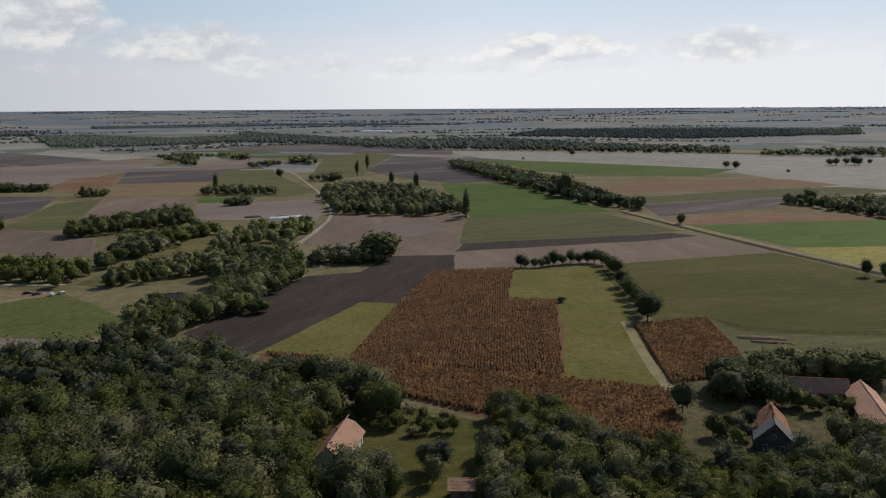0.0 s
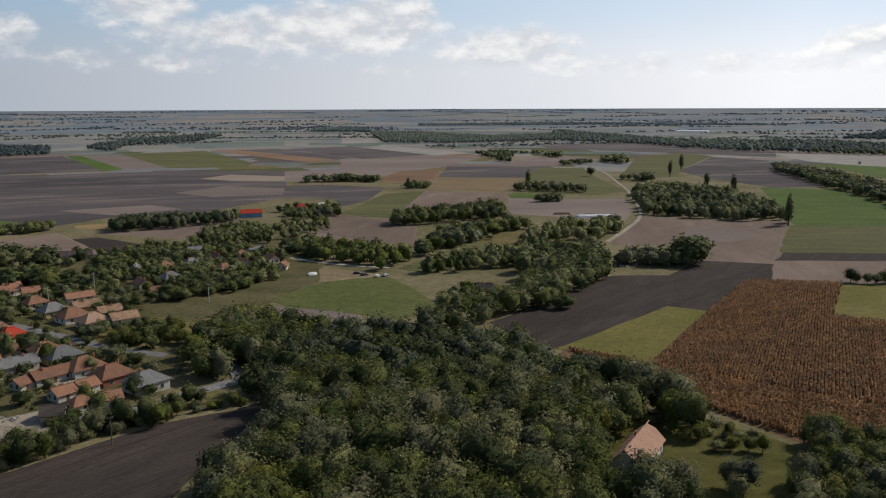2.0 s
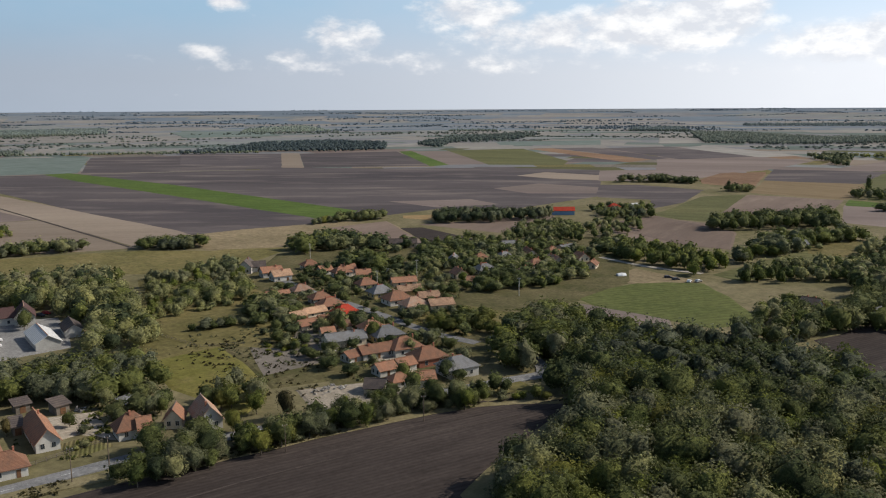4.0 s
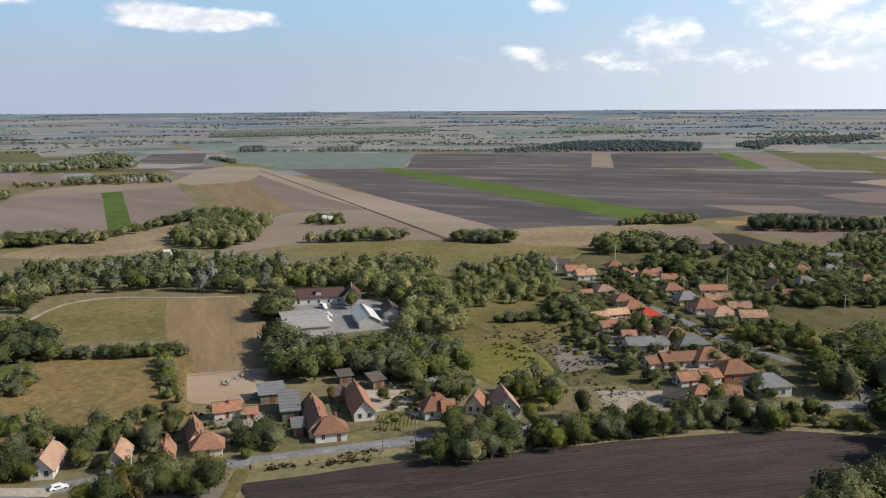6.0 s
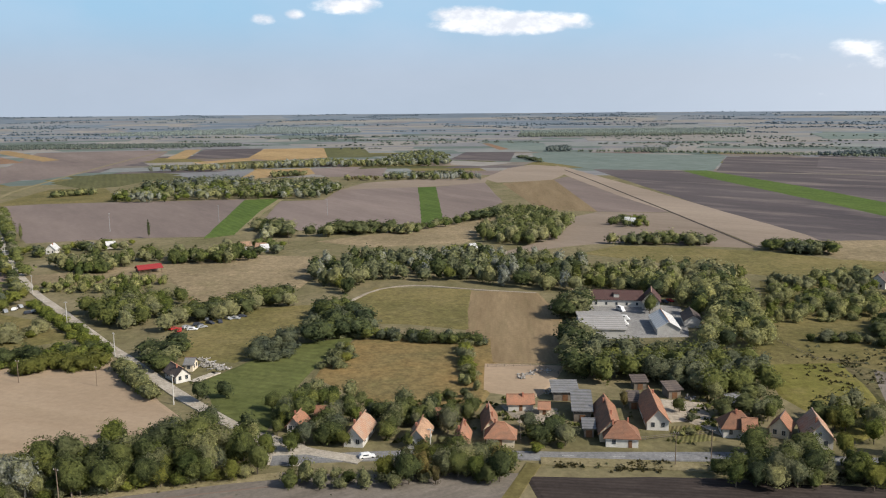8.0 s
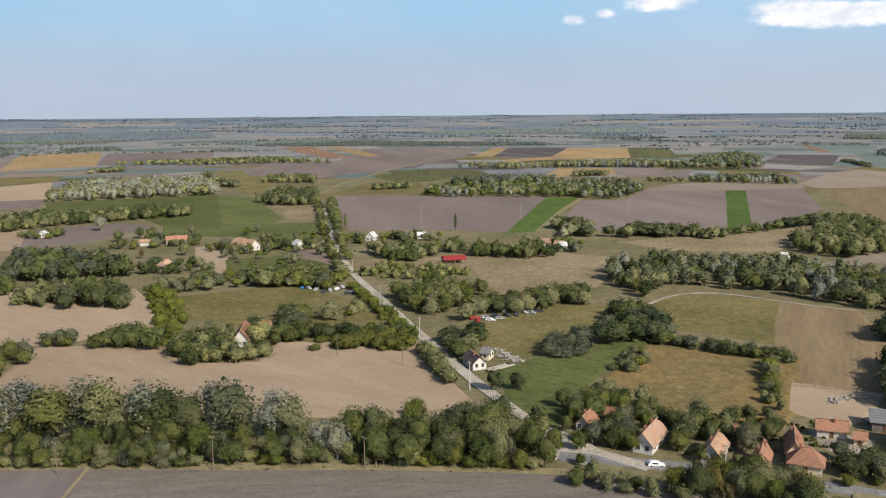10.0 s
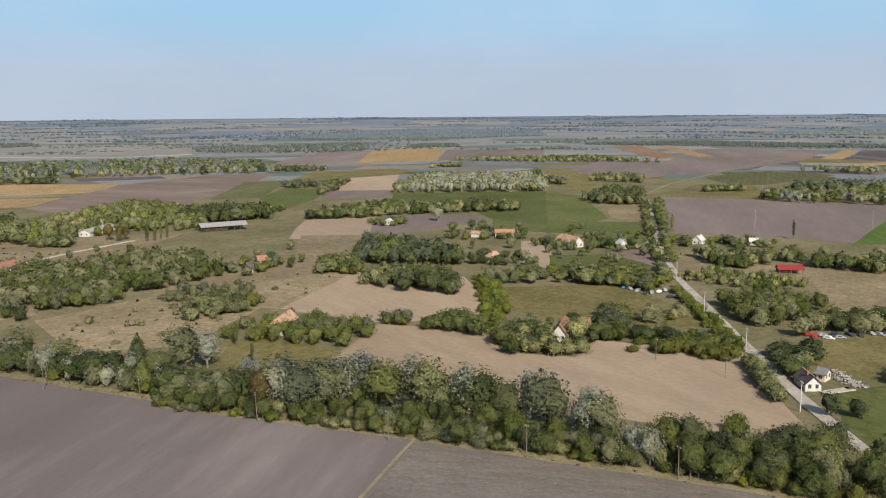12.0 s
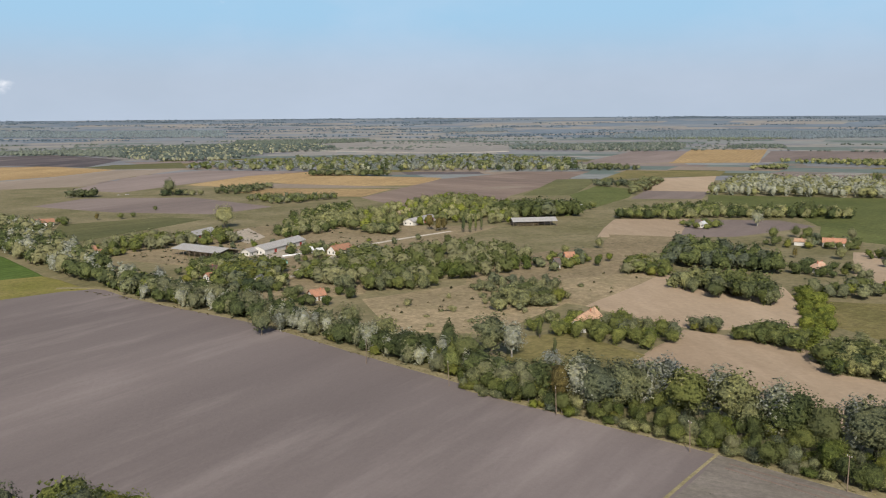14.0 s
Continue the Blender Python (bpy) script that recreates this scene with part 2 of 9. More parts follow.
def tiles(name, c1, c2, old=(0.17, 0.115, 0.085), amount=0.75, vary=0.26):
    """Clay roof: courses down the slope, mottled with age."""
    m, n, l, b = shader(name, 0.85)
    tc = n.new("ShaderNodeTexCoord")
    oi = n.new("ShaderNodeObjectInfo")
    w = n.new("ShaderNodeTexWave")
    w.bands_direction = "Z"
    w.inputs["Scale"].default_value, w.inputs["Distortion"].default_value, w.inputs["Detail"].default_value = 1.3, 0.6, 2
    l.new(tc.outputs["Object"], w.inputs["Vector"])
    w2 = n.new("ShaderNodeTexWave")
    w2.bands_direction = "X"
    w2.inputs["Scale"].default_value, w2.inputs["Distortion"].default_value = 1.5, 0.3
    l.new(tc.outputs["Object"], w2.inputs["Vector"])
    g = n.new("ShaderNodeNewGeometry")
    big = noise_node(n, l, g.outputs["Position"], 0.45, 4, 0.65)
    fine = noise_node(n, l, g.outputs["Position"], 2.6, 4, 0.75)
    col = mix_node(n, l, ramp_node(n, l, fine, 0.3, 0.7), c1, c2)
    col = mix_node(n, l, ramp_node(n, l, big, 0.42, 0.70, 0, amount), col, old)
    col = mix_node(n, l, 1.0, col, mix_node(n, l, w.outputs[1], (0.8,) * 3, (1.15,) * 3), "MULTIPLY")
    col = mix_node(n, l, 1.0, col, mix_node(n, l, w2.outputs[1], (0.9,) * 3, (1.08,) * 3), "MULTIPLY")
    col = mix_node(n, l, 1.0, col, mix_node(n, l, oi.outputs["Random"], (1 - vary, 1 - vary, 1 - vary), (1 + vary, 1 + vary * 0.9, 1 + vary * 0.7)), "MULTIPLY")
    l.new(col, b.inputs["Base Color"])
    bp = n.new("ShaderNodeBump")
    bp.inputs["Strength"].default_value, bp.inputs["Distance"].default_value = 0.7, 0.08
    l.new(mix_node(n, l, 0.5, w.outputs[1], w2.outputs[1]), bp.inputs["Height"])
    l.new(bp.outputs[0], b.inputs["Normal"])
    return m


M = {}
M["ground"] = land("mixed_grassland", (0.116, 0.104, 0.050), (0.190, 0.158, 0.092), 55, 2.5, vary=0, spots=(0.098, 0.094, 0.042))
M["dark_soil"] = land("dark_ploughed_soil", (0.034, 0.027, 0.024), (0.054, 0.043, 0.038), 35, 1.6, rows=1.6, angle=PLOUGH_ANGLE, row_amt=0.10, streak=5, spots=(0.085, 0.068, 0.058))
M["grey_soil"] = land("grey_harrowed_soil", (0.112, 0.092, 0.086), (0.168, 0.139, 0.128), 85, 1.6, rows=0, angle=GREY_ANGLE, streak=5.5, spots=(0.27, 0.228, 0.208), amp=0.05)
M["purple_soil"] = land("grey_brown_tilled_soil", (0.145, 0.114, 0.101), (0.205, 0.162, 0.141), 90, 4, angle=20, streak=5, spots=(0.24, 0.19, 0.165), amp=0.10)
M["wide_soil"] = land("wide_dark_tilled_soil", (0.066, 0.056, 0.058), (0.104, 0.087, 0.085), 130, 6, angle=38, streak=4, spots=(0.34, 0.275, 0.235), amp=0.10)
M["brown_soil"] = land("brown_tilled_soil", (0.138, 0.102, 0.083), (0.195, 0.146, 0.116), 70, 3, angle=100, streak=4, spots=(0.29, 0.22, 0.175), amp=0.10)
M["beige_soil"] = land("pale_beige_dry_soil", (0.282, 0.208, 0.140), (0.330, 0.250, 0.170), 90, 2.5, angle=60, streak=3, spots=(0.42, 0.325, 0.232), amp=0.10)
M["sand_soil"] = land("pale_sandy_stubble", (0.205, 0.162, 0.124), (0.256, 0.205, 0.158), 110, 4, angle=48, streak=5, amp=0.10)
M["stubble"] = land("grey_brown_stubble", (0.130, 0.111, 0.092), (0.170, 0.147, 0.124), 30, 1.3, angle=110, streak=5, amp=0.22, spots=(0.112, 0.102, 0.070))
M["meadow"] = land("olive_meadow", (0.104, 0.093, 0.035), (0.164, 0.133, 0.056), 40, 2.0, amp=0.32, spots=(0.170, 0.138, 0.070))
# darker copy of the meadow: cloud shadow put into the colour
M["pasture"] = land("shaded_olive_pasture", (0.060, 0.059, 0.014), (0.088, 0.082, 0.024), 50, 2.5, spots=(0.110, 0.098, 0.042), streak=3, angle=10)
M["lush_meadow"] = land("yellow_green_meadow", (0.112, 0.108, 0.026), (0.160, 0.138, 0.044), 35, 1.6, spots=(0.165, 0.125, 0.062))
M["dry_meadow"] = land("dry_tan_meadow", (0.172, 0.136, 0.080), (0.238, 0.184, 0.112), 45, 2.0, spots=(0.135, 0.118, 0.058), amp=0.32)
M["orange_meadow"] = land("orange_brown_weedy_meadow", (0.150, 0.122, 0.056), (0.225, 0.150, 0.062), 40, 2.0, spots=(0.105, 0.10, 0.042), amp=0.34)
M["crop_green"] = land("fresh_green_crop", (0.060, 0.092, 0.020), (0.082, 0.116, 0.028), 80, 3, rows=6, angle=20, row_amt=0.06, streak=3)
M["deep_green"] = land("deep_green_crop", (0.076, 0.088, 0.028), (0.103, 0.110, 0.038), 50, 2.5, rows=4, angle=60, row_amt=0.06)
M["grey_green"] = land("dull_green_crop", (0.078, 0.080, 0.034), (0.110, 0.104, 0.046), 80, 3, rows=7, angle=12, row_amt=0.06, streak=4)
M["ochre"] = land("ripe_ochre_crop", (0.245, 0.165, 0.080), (0.305, 0.212, 0.105), 90, 4, rows=8, angle=30, row_amt=0.06, streak=3)
M["rust"] = land("reddish_brown_crop", (0.165, 0.100, 0.062), (0.215, 0.135, 0.084), 90, 4, rows=8, angle=10, row_amt=0.06, streak=3)
M["yellow"] = land("yellow_green_stubble", (0.220, 0.200, 0.060), (0.290, 0.250, 0.080), 90, 4, rows=8, angle=150, row_amt=0.06)
M["corn_soil"] = land("corn_litter", (0.110, 0.066, 0.036), (0.150, 0.090, 0.050), 12, 1.2)
M["verge"] = land("dry_grass_verge", (0.172, 0.146, 0.076), (0.245, 0.205, 0.118), 9, 0.8)
M["farmyard"] = land("trodden_sandy_yard", (0.280, 0.235, 0.180), (0.370, 0.320, 0.255), 14, 1.0, spots=(0.17, 0.15, 0.09))
M["track"] = land("pale_dirt_track", (0.330, 0.290, 0.235), (0.430, 0.385, 0.320), 12, 0.9, spots=(0.24, 0.20, 0.14))
M["asphalt"] = land("worn_grey_asphalt", (0.150, 0.148, 0.145), (0.205, 0.200, 0.195), 10, 0.6, spots=(0.12, 0.12, 0.12))
M["concrete"] = land("grey_concrete_yard", (0.180, 0.175, 0.166), (0.240, 0.232, 0.222), 12, 0.8, spots=(0.19, 0.18, 0.17))
# far land: greyed and blued base colours that stand in for aerial haze
M["far_tan"] = land("hazed_tan_fields", (0.205, 0.190, 0.170), (0.255, 0.235, 0.208), 220, 30, amp=0.16)
M["far_grey"] = land("hazed_grey_fields", (0.150, 0.150, 0.154), (0.192, 0.190, 0.190), 220, 30, amp=0.16)
M["far_green"] = land("hazed_green_fields", (0.112, 0.138, 0.122), (0.144, 0.167, 0.145), 220, 30, amp=0.16)
M["far_olive"] = land("hazed_olive_fields", (0.160, 0.166, 0.158), (0.198, 0.203, 0.190), 220, 30, amp=0.16)
M["haze_pale"] = land("hazed_pale_plain", (0.178, 0.192, 0.204), (0.212, 0.226, 0.234), 500, 60, amp=0.12)
M["haze_blue"] = land("hazed_blue_grey_plain", (0.124, 0.150, 0.178), (0.154, 0.182, 0.208), 500, 60, amp=0.12)
M["garden"] = land("green_village_gardens", (0.072, 0.070, 0.028), (0.132, 0.112, 0.056), 22, 1.6, spots=(0.165, 0.125, 0.078), amp=0.32)
M["mown_tan"] = land("mown_tan_stubble", (0.172, 0.124, 0.070), (0.222, 0.162, 0.094), 14, 1.5, angle=168, streak=9, spots=(0.14, 0.115, 0.060), amp=0.16)
M["worn_soil"] = land("pressed_dark_soil", (0.050, 0.040, 0.035), (0.066, 0.053, 0.047), 20, 1.2)
M["vegetable"] = land("vegetable_rows", (0.085, 0.085, 0.030), (0.135, 0.110, 0.055), 8, 0.7, rows=1.1, angle=150, row_amt=0.35)

L = {}
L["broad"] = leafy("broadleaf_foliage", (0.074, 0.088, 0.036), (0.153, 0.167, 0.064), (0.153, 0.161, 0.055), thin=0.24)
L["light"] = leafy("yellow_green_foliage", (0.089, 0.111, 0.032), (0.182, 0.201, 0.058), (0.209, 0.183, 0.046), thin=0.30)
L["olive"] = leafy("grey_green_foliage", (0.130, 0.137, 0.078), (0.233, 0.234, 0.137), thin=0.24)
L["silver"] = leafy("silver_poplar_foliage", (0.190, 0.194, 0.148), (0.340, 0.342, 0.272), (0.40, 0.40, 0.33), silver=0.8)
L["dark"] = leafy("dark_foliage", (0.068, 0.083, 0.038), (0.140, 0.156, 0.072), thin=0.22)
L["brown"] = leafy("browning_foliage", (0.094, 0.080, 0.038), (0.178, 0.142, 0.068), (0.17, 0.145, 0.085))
L["dry"] = leafy("dry_grass_blades", (0.150, 0.125, 0.055), (0.260, 0.215, 0.105), (0.22, 0.17, 0.075))
# far and haze leaves: aerial haze is mixed into their base colour
L["far"] = leafy("hazed_wood_foliage", (0.125, 0.151, 0.145), (0.190, 0.216, 0.201), (0.195, 0.215, 0.194))
L["haze"] = leafy("hazed_woodland_foliage", (0.198, 0.236, 0.269), (0.257, 0.298, 0.330), (0.256, 0.295, 0.324))
BARK = plain("grey_bark", (0.16, 0.13, 0.10), (0.09, 0.075, 0.06), 2)
PALE_BARK = plain("pale_bark", (0.38, 0.35, 0.30), (0.22, 0.20, 0.17), 2)


# ================= ground =================
def lift(r):
    """Bends the far land up so that its edge meets the horizon in the camera's view."""
    u = max(0.0, (r - 2500) / 2350.0)
    return 65 * u * u * (1.6 - 0.6 * u) if u < 1 else 65 + (u - 1) * 50


def part(name, data, material, parent, label=""):
    if isinstance(data, bmesh.types.BMesh):
        me = bpy.data.meshes.new(name)
        data.to_mesh(me)
        data.free()
        data = me
    if material:
        data.materials.clear()
        data.materials.append(material)
    ob = new(name, data)
    ob.parent = parent
    if label:
        ob["label"] = label
    return ob


def ground_sheet():
    radii = [0, 60, 150, 300, 500, 800, 1200, 1700, 2200, *range(2450, 4850, 60), 4850, 4950, 5600]
    n = 180
    vs, fs = [(0, 0, -0.02)], []
    for r in radii[1:]:
        z = lift(r) if r <= 4900 else lift(4850) - (r - 4850) * 0.3
        for k in range(n):
            a = 2 * math.pi * k / n
            vs.append((r * math.cos(a), r * math.sin(a), z - 0.02))
    for k in range(n):
        fs.append((0, 1 + k, 1 + (k + 1) % n))
    for i in range(len(radii) - 2):
        o, p = 1 + i * n, 1 + (i + 1) * n
        for k in range(n):
            fs.append((o + k, p + k, p + (k + 1) % n, o + (k + 1) % n))
    me = bpy.data.meshes.new("ground")
    me.from_pydata(vs, [], fs)
    for p in me.polygons:
        p.use_smooth = True
    me.materials.append(M["ground"])
    tagged(new("ground", me), "flat olive and tan farmland reaching the horizon", "ground", kind="structure")


ground_sheet()
LAYER = [0]


def field(name, label, material, *pts, step=14.0, wobble=0.9):
    """A field: a low slab of soil or crop with a slightly uneven outline."""
    LAYER[0] += 1
    rnd = random.Random(LAYER[0])
    z = 0.04 + 0.0012 * LAYER[0]
    ring = []
    for a, b in zip(pts, pts[1:] + pts[:1]):
        d = math.dist(a, b)
        k = max(1, min(24, int(d / step)))
        w = min(wobble * (1 + d / 300), 3.0) * (0.3 if math.hypot(*a) > 600 else 1.0)
        for i in range(k):
            f = i / k
            j = w if i else 0.2
            ring.append((a[0] + (b[0] - a[0]) * f + rnd.uniform(-j, j), a[1] + (b[1] - a[1]) * f + rnd.uniform(-j, j)))
    bm = bmesh.new()
    far = [lift(math.hypot(x, y)) for x, y in ring]
    grow = 1.0 if max(far) == 0 else 10.0
    top = [bm.verts.new((x, y, z * grow + f)) for (x, y), f in zip(ring, far)]
    # the edges slope down gently, as soil does
    turn = 1 if sum(p[0] * q[1] - q[0] * p[1] for p, q in zip(ring, ring[1:] + ring[:1])) > 0 else -1
    low = []
    for i, ((x, y), f) in enumerate(zip(ring, far)):
        p, q = ring[i - 1], ring[(i + 1) % len(ring)]
        d = max(math.dist(p, q), 0.1) * turn
        low.append(bm.verts.new((x + 1.6 * (q[1] - p[1]) / d, y - 1.6 * (q[0] - p[0]) / d, f - 0.03 * grow)))
    f = bm.faces.new(top)
    f.normal_update()
    if f.normal.z < 0:
        f.normal_flip()
    for i in range(len(top)):
        j = (i + 1) % len(top)
        bm.faces.new((top[i], top[j], low[j], low[i]))
    bmesh.ops.triangulate(bm, faces=[f])
    ob = part(name, bm, M[material], None)
    return tagged(ob, label, name.replace("_", " ").split(" ")[-1], kind="structure")


MARKS = []


def lane_mark():
    if not MARKS:
        me = bpy.data.meshes.new("lane_mark")
        me.from_pydata([(-1.5, -0.07, 0), (1.5, -0.07, 0), (1.5, 0.07, 0), (-1.5, 0.07, 0), (-1.5, -0.07, 0.006), (1.5, -0.07, 0.006), (1.5, 0.07, 0.006), (-1.5, 0.07, 0.006)], [],
                       [(4, 5, 6, 7), (0, 1, 5, 4), (1, 2, 6, 5), (2, 3, 7, 6), (3, 0, 4, 7)])
        me.materials.append(plain("worn_road_paint", (0.62, 0.61, 0.58), None, 2))
        MARKS.append(me)
    return MARKS[0]


def ribbon(name, label, material, width, *pts, up=0.0):
    """A road or track along a line, with a slightly uneven edge."""
    LAYER[0] += 1
    rnd = random.Random(LAYER[0] + 900)
    z = 0.05 + 0.0012 * LAYER[0] + up
    line = []
    for a, b in zip(pts, pts[1:]):
        k = max(1, int(math.dist(a, b) / 10))
        line += [(a[0] + (b[0] - a[0]) * i / k, a[1] + (b[1] - a[1]) * i / k) for i in range(k)]
    line.append(pts[-1])
    for _ in range(3):
        line = [line[0]] + [((p[0] + 2 * q[0] + r[0]) / 4, (p[1] + 2 * q[1] + r[1]) / 4) for p, q, r in zip(line, line[1:], line[2:])] + [line[-1]]
    bm = bmesh.new()
    rows = []
    for i, p in enumerate(line):
        a, b = line[max(0, i - 1)], line[min(len(line) - 1, i + 1)]
        d = Vector((b[0] - a[0], b[1] - a[1])).normalized()
        w = width / 2 * rnd.uniform(0.92, 1.1)
        nx, ny = -d.y * w, d.x * w
        f = lift(math.hypot(*p))
        if name not in ("verge", "field_edge", "wheel_track"):
            keep_clear(p[0], p[1], width / 2 + 2.5)
        rows.append([bm.verts.new(c) for c in ((p[0] + nx * 1.02, p[1] + ny * 1.02, f - 0.3), (p[0] + nx, p[1] + ny, z + f), (p[0] - nx, p[1] - ny, z + f), (p[0] - nx * 1.02, p[1] - ny * 1.02, f - 0.3))])
    for r, s in zip(rows, rows[1:]):
        for k in range(3):
            bm.faces.new((r[k + 1], r[k], s[k], s[k + 1]))
    bmesh.ops.recalc_face_normals(bm, faces=bm.faces)
    ob = part(name, bm, M[material], None)
    if name == "village_road":
        for i in range(1, len(line) - 1):
            a, b, p = line[i - 1], line[i + 1], line[i]
            mark = new("lane_mark", lane_mark())
            mark.parent = ob
            mark.matrix_basis = pose(p[0], p[1], z + 0.004, 0, 0, math.degrees(math.atan2(b[1] - a[1], b[0] - a[0])))
    return tagged(ob, label, name.replace("_", " "), kind="structure")


CLEAR = set()


def keep_clear(x, y, r):
    """No tree is planted within r of this place: roads and roofs stay open, and the camera's sight of houses."""
    k = int(r / 2) + 1
    for i in range(-k, k + 1):
        for j in range(-k, k + 1):
            if (2 * i) ** 2 + (2 * j) ** 2 <= r * r:
                CLEAR.add((round(x / 2) + i, round(y / 2) + j))


def inside(p, poly):
    x, y = p
    c = False
    for (x1, y1), (x2, y2) in zip(poly, poly[1:] + poly[:1]):
        if (y1 > y) != (y2 > y) and x < (x2 - x1) * (y - y1) / (y2 - y1) + x1:
            c = not c
    return c


# ================= trees =================
def icosphere(level):
    """A unit sphere of 20, 80 or 320 triangles."""
    g = (1 + 5 ** 0.5) / 2
    V = [Vector(p).normalized() for p in ((-1, g, 0), (1, g, 0), (-1, -g, 0), (1, -g, 0), (0, -1, g), (0, 1, g), (0, -1, -g), (0, 1, -g), (g, 0, -1), (g, 0, 1), (-g, 0, -1), (-g, 0, 1))]
    T = [(0, 11, 5), (0, 5, 1), (0, 1, 7), (0, 7, 10), (0, 10, 11), (1, 5, 9), (5, 11, 4), (11, 10, 2), (10, 7, 6), (7, 1, 8),
         (3, 9, 4), (3, 4, 2), (3, 2, 6), (3, 6, 8), (3, 8, 9), (4, 9, 5), (2, 4, 11), (6, 2, 10), (8, 6, 7), (9, 8, 1)]
    for _ in range(level):
        mids, out = {}, []

        def mid(a, b):
            k = (min(a, b), max(a, b))
            if k not in mids:
                mids[k] = len(V)
                V.append((V[a] + V[b]).normalized())
            return mids[k]
        for a, b, c in T:
            d, e, f = mid(a, b), mid(b, c), mid(c, a)
            out += [(a, d, f), (b, e, d), (c, f, e), (d, e, f)]
        T = out
    return np.array([tuple(v) for v in V]), np.array(T)


ICO = [icosphere(k) for k in range(3)]


def mesh_from(name, V, Fq, Ft, material, N=None):
    """A mesh from arrays of quads and triangles."""
    me = bpy.data.meshes.new(name)
    nq, ntri = len(Fq), len(Ft)
    loops = np.concatenate([np.asarray(Fq, int).ravel(), np.asarray(Ft, int).ravel()])
    me.vertices.add(len(V))
    me.vertices.foreach_set("co", np.asarray(V, float).ravel())
    me.loops.add(len(loops))
    me.loops.foreach_set("vertex_index", loops.astype(np.int32))
    me.polygons.add(nq + ntri)
    starts = np.concatenate([np.arange(nq) * 4, nq * 4 + np.arange(ntri) * 3])
    me.polygons.foreach_set("loop_start", starts.astype(np.int32))
    me.update(calc_edges=True)
    if N is not None:
        # foliage is shaded as a soft round mass
        at = me.attributes.new("custom_normal", "FLOAT_VECTOR", "POINT")
        at.data.foreach_set("vector", np.asarray(N, np.float32).ravel())
    if material:
        me.materials.append(material)
    return me


FORMS = {
    # form: half widths, half height, height of the middle, depth of the hollows between the lobes
    "round": (0.43, 0.46, 0.53, 0.42), "tall": (0.30, 0.48, 0.51, 0.46), "column": (0.10, 0.47, 0.52, 0.30), "cone": (0.25, 0.48, 0.50, 0.28), "bush": (0.72, 0.50, 0.46, 0.44),
}


def unit(a):
    return a / (np.linalg.norm(a, axis=1)[:, None] + 1e-9)


def crown_arrays(rng, form, lobes, level, leaves, leaf):
    """A crown of unit height: a lobed mass of foliage, with loose leaf sprays standing off it all round."""
    wide, high, mid, hollow = FORMS[form]
    lob = unit(rng.normal(size=(lobes, 3)) + np.array([0, 0, 0.25]))
    size = rng.uniform(0.55, 1.0, lobes)
    tight = math.cos(min(1.2, 2.1 / math.sqrt(lobes)))

    def radius(d):
        c = d @ lob.T
        bulge = np.sqrt(np.clip((c - tight) / (1 - tight), 0, 1)) * size
        return 1 - hollow + (hollow + 0.10) * bulge.max(axis=1)

    def place(d, k):
        p = d * (radius(d) * k)[:, None]
        up = p[:, 2]
        if form == "cone":
            p[:, :2] *= np.clip(0.95 - 0.85 * up, 0.08, 2)[:, None]
        elif form in ("round", "bush"):
            p[:, :2] *= np.where(up < -0.55, 0.75, 1.0)[:, None]
        return p * np.array([wide, wide, high]) + np.array([0, 0, mid])
    d, T = ICO[level]
    turn = rng.uniform(0, 6.28)
    c, s = math.cos(turn), math.sin(turn)
    d = np.stack([d[:, 0] * c - d[:, 1] * s, d[:, 0] * s + d[:, 1] * c, d[:, 2]], 1)
    hull = place(d, 0.80 + rng.uniform(-0.10, 0.10, len(d)))
    face = np.cross(hull[T[:, 1]] - hull[T[:, 0]], hull[T[:, 2]] - hull[T[:, 0]])
    n = np.zeros_like(hull)
    for k in range(3):
        np.add.at(n, T[:, k], face)
    n = unit(unit(n) + np.array([0, 0, 0.32]) + rng.normal(scale=0.25, size=n.shape))
    # sprays
    e = rng.normal(size=(leaves, 3)) + np.array([0, 0, 0.15])
    e = unit(e)
    p = place(e, 0.82 + 0.27 * rng.uniform(0, 1, leaves) ** 0.8)
    near = n[np.argmax(e @ d.T, axis=1)]
    nrm = unit(near * 0.9 + np.array([0, 0, 0.25]) + rng.normal(scale=0.42, size=e.shape))
    u = unit(np.cross(nrm, rng.normal(size=e.shape)))
    w = np.cross(nrm, u)
    z = leaf * rng.uniform(0.55, 1.4, (leaves, 1))
    tri = np.stack([p - u * z, p + u * z * 0.6 - w * z * 0.9, p + u * z * 0.7 + w * z * 0.8], 1).reshape(-1, 3)
    lit = unit(near * 0.75 + nrm * 0.50)
    V = np.concatenate([hull, tri])
    N = np.concatenate([n, np.repeat(lit, 3, 0)])
    F = np.concatenate([T, len(hull) + np.arange(3 * leaves).reshape(-1, 3)])
    return V, np.zeros((0, 4), int), F, N


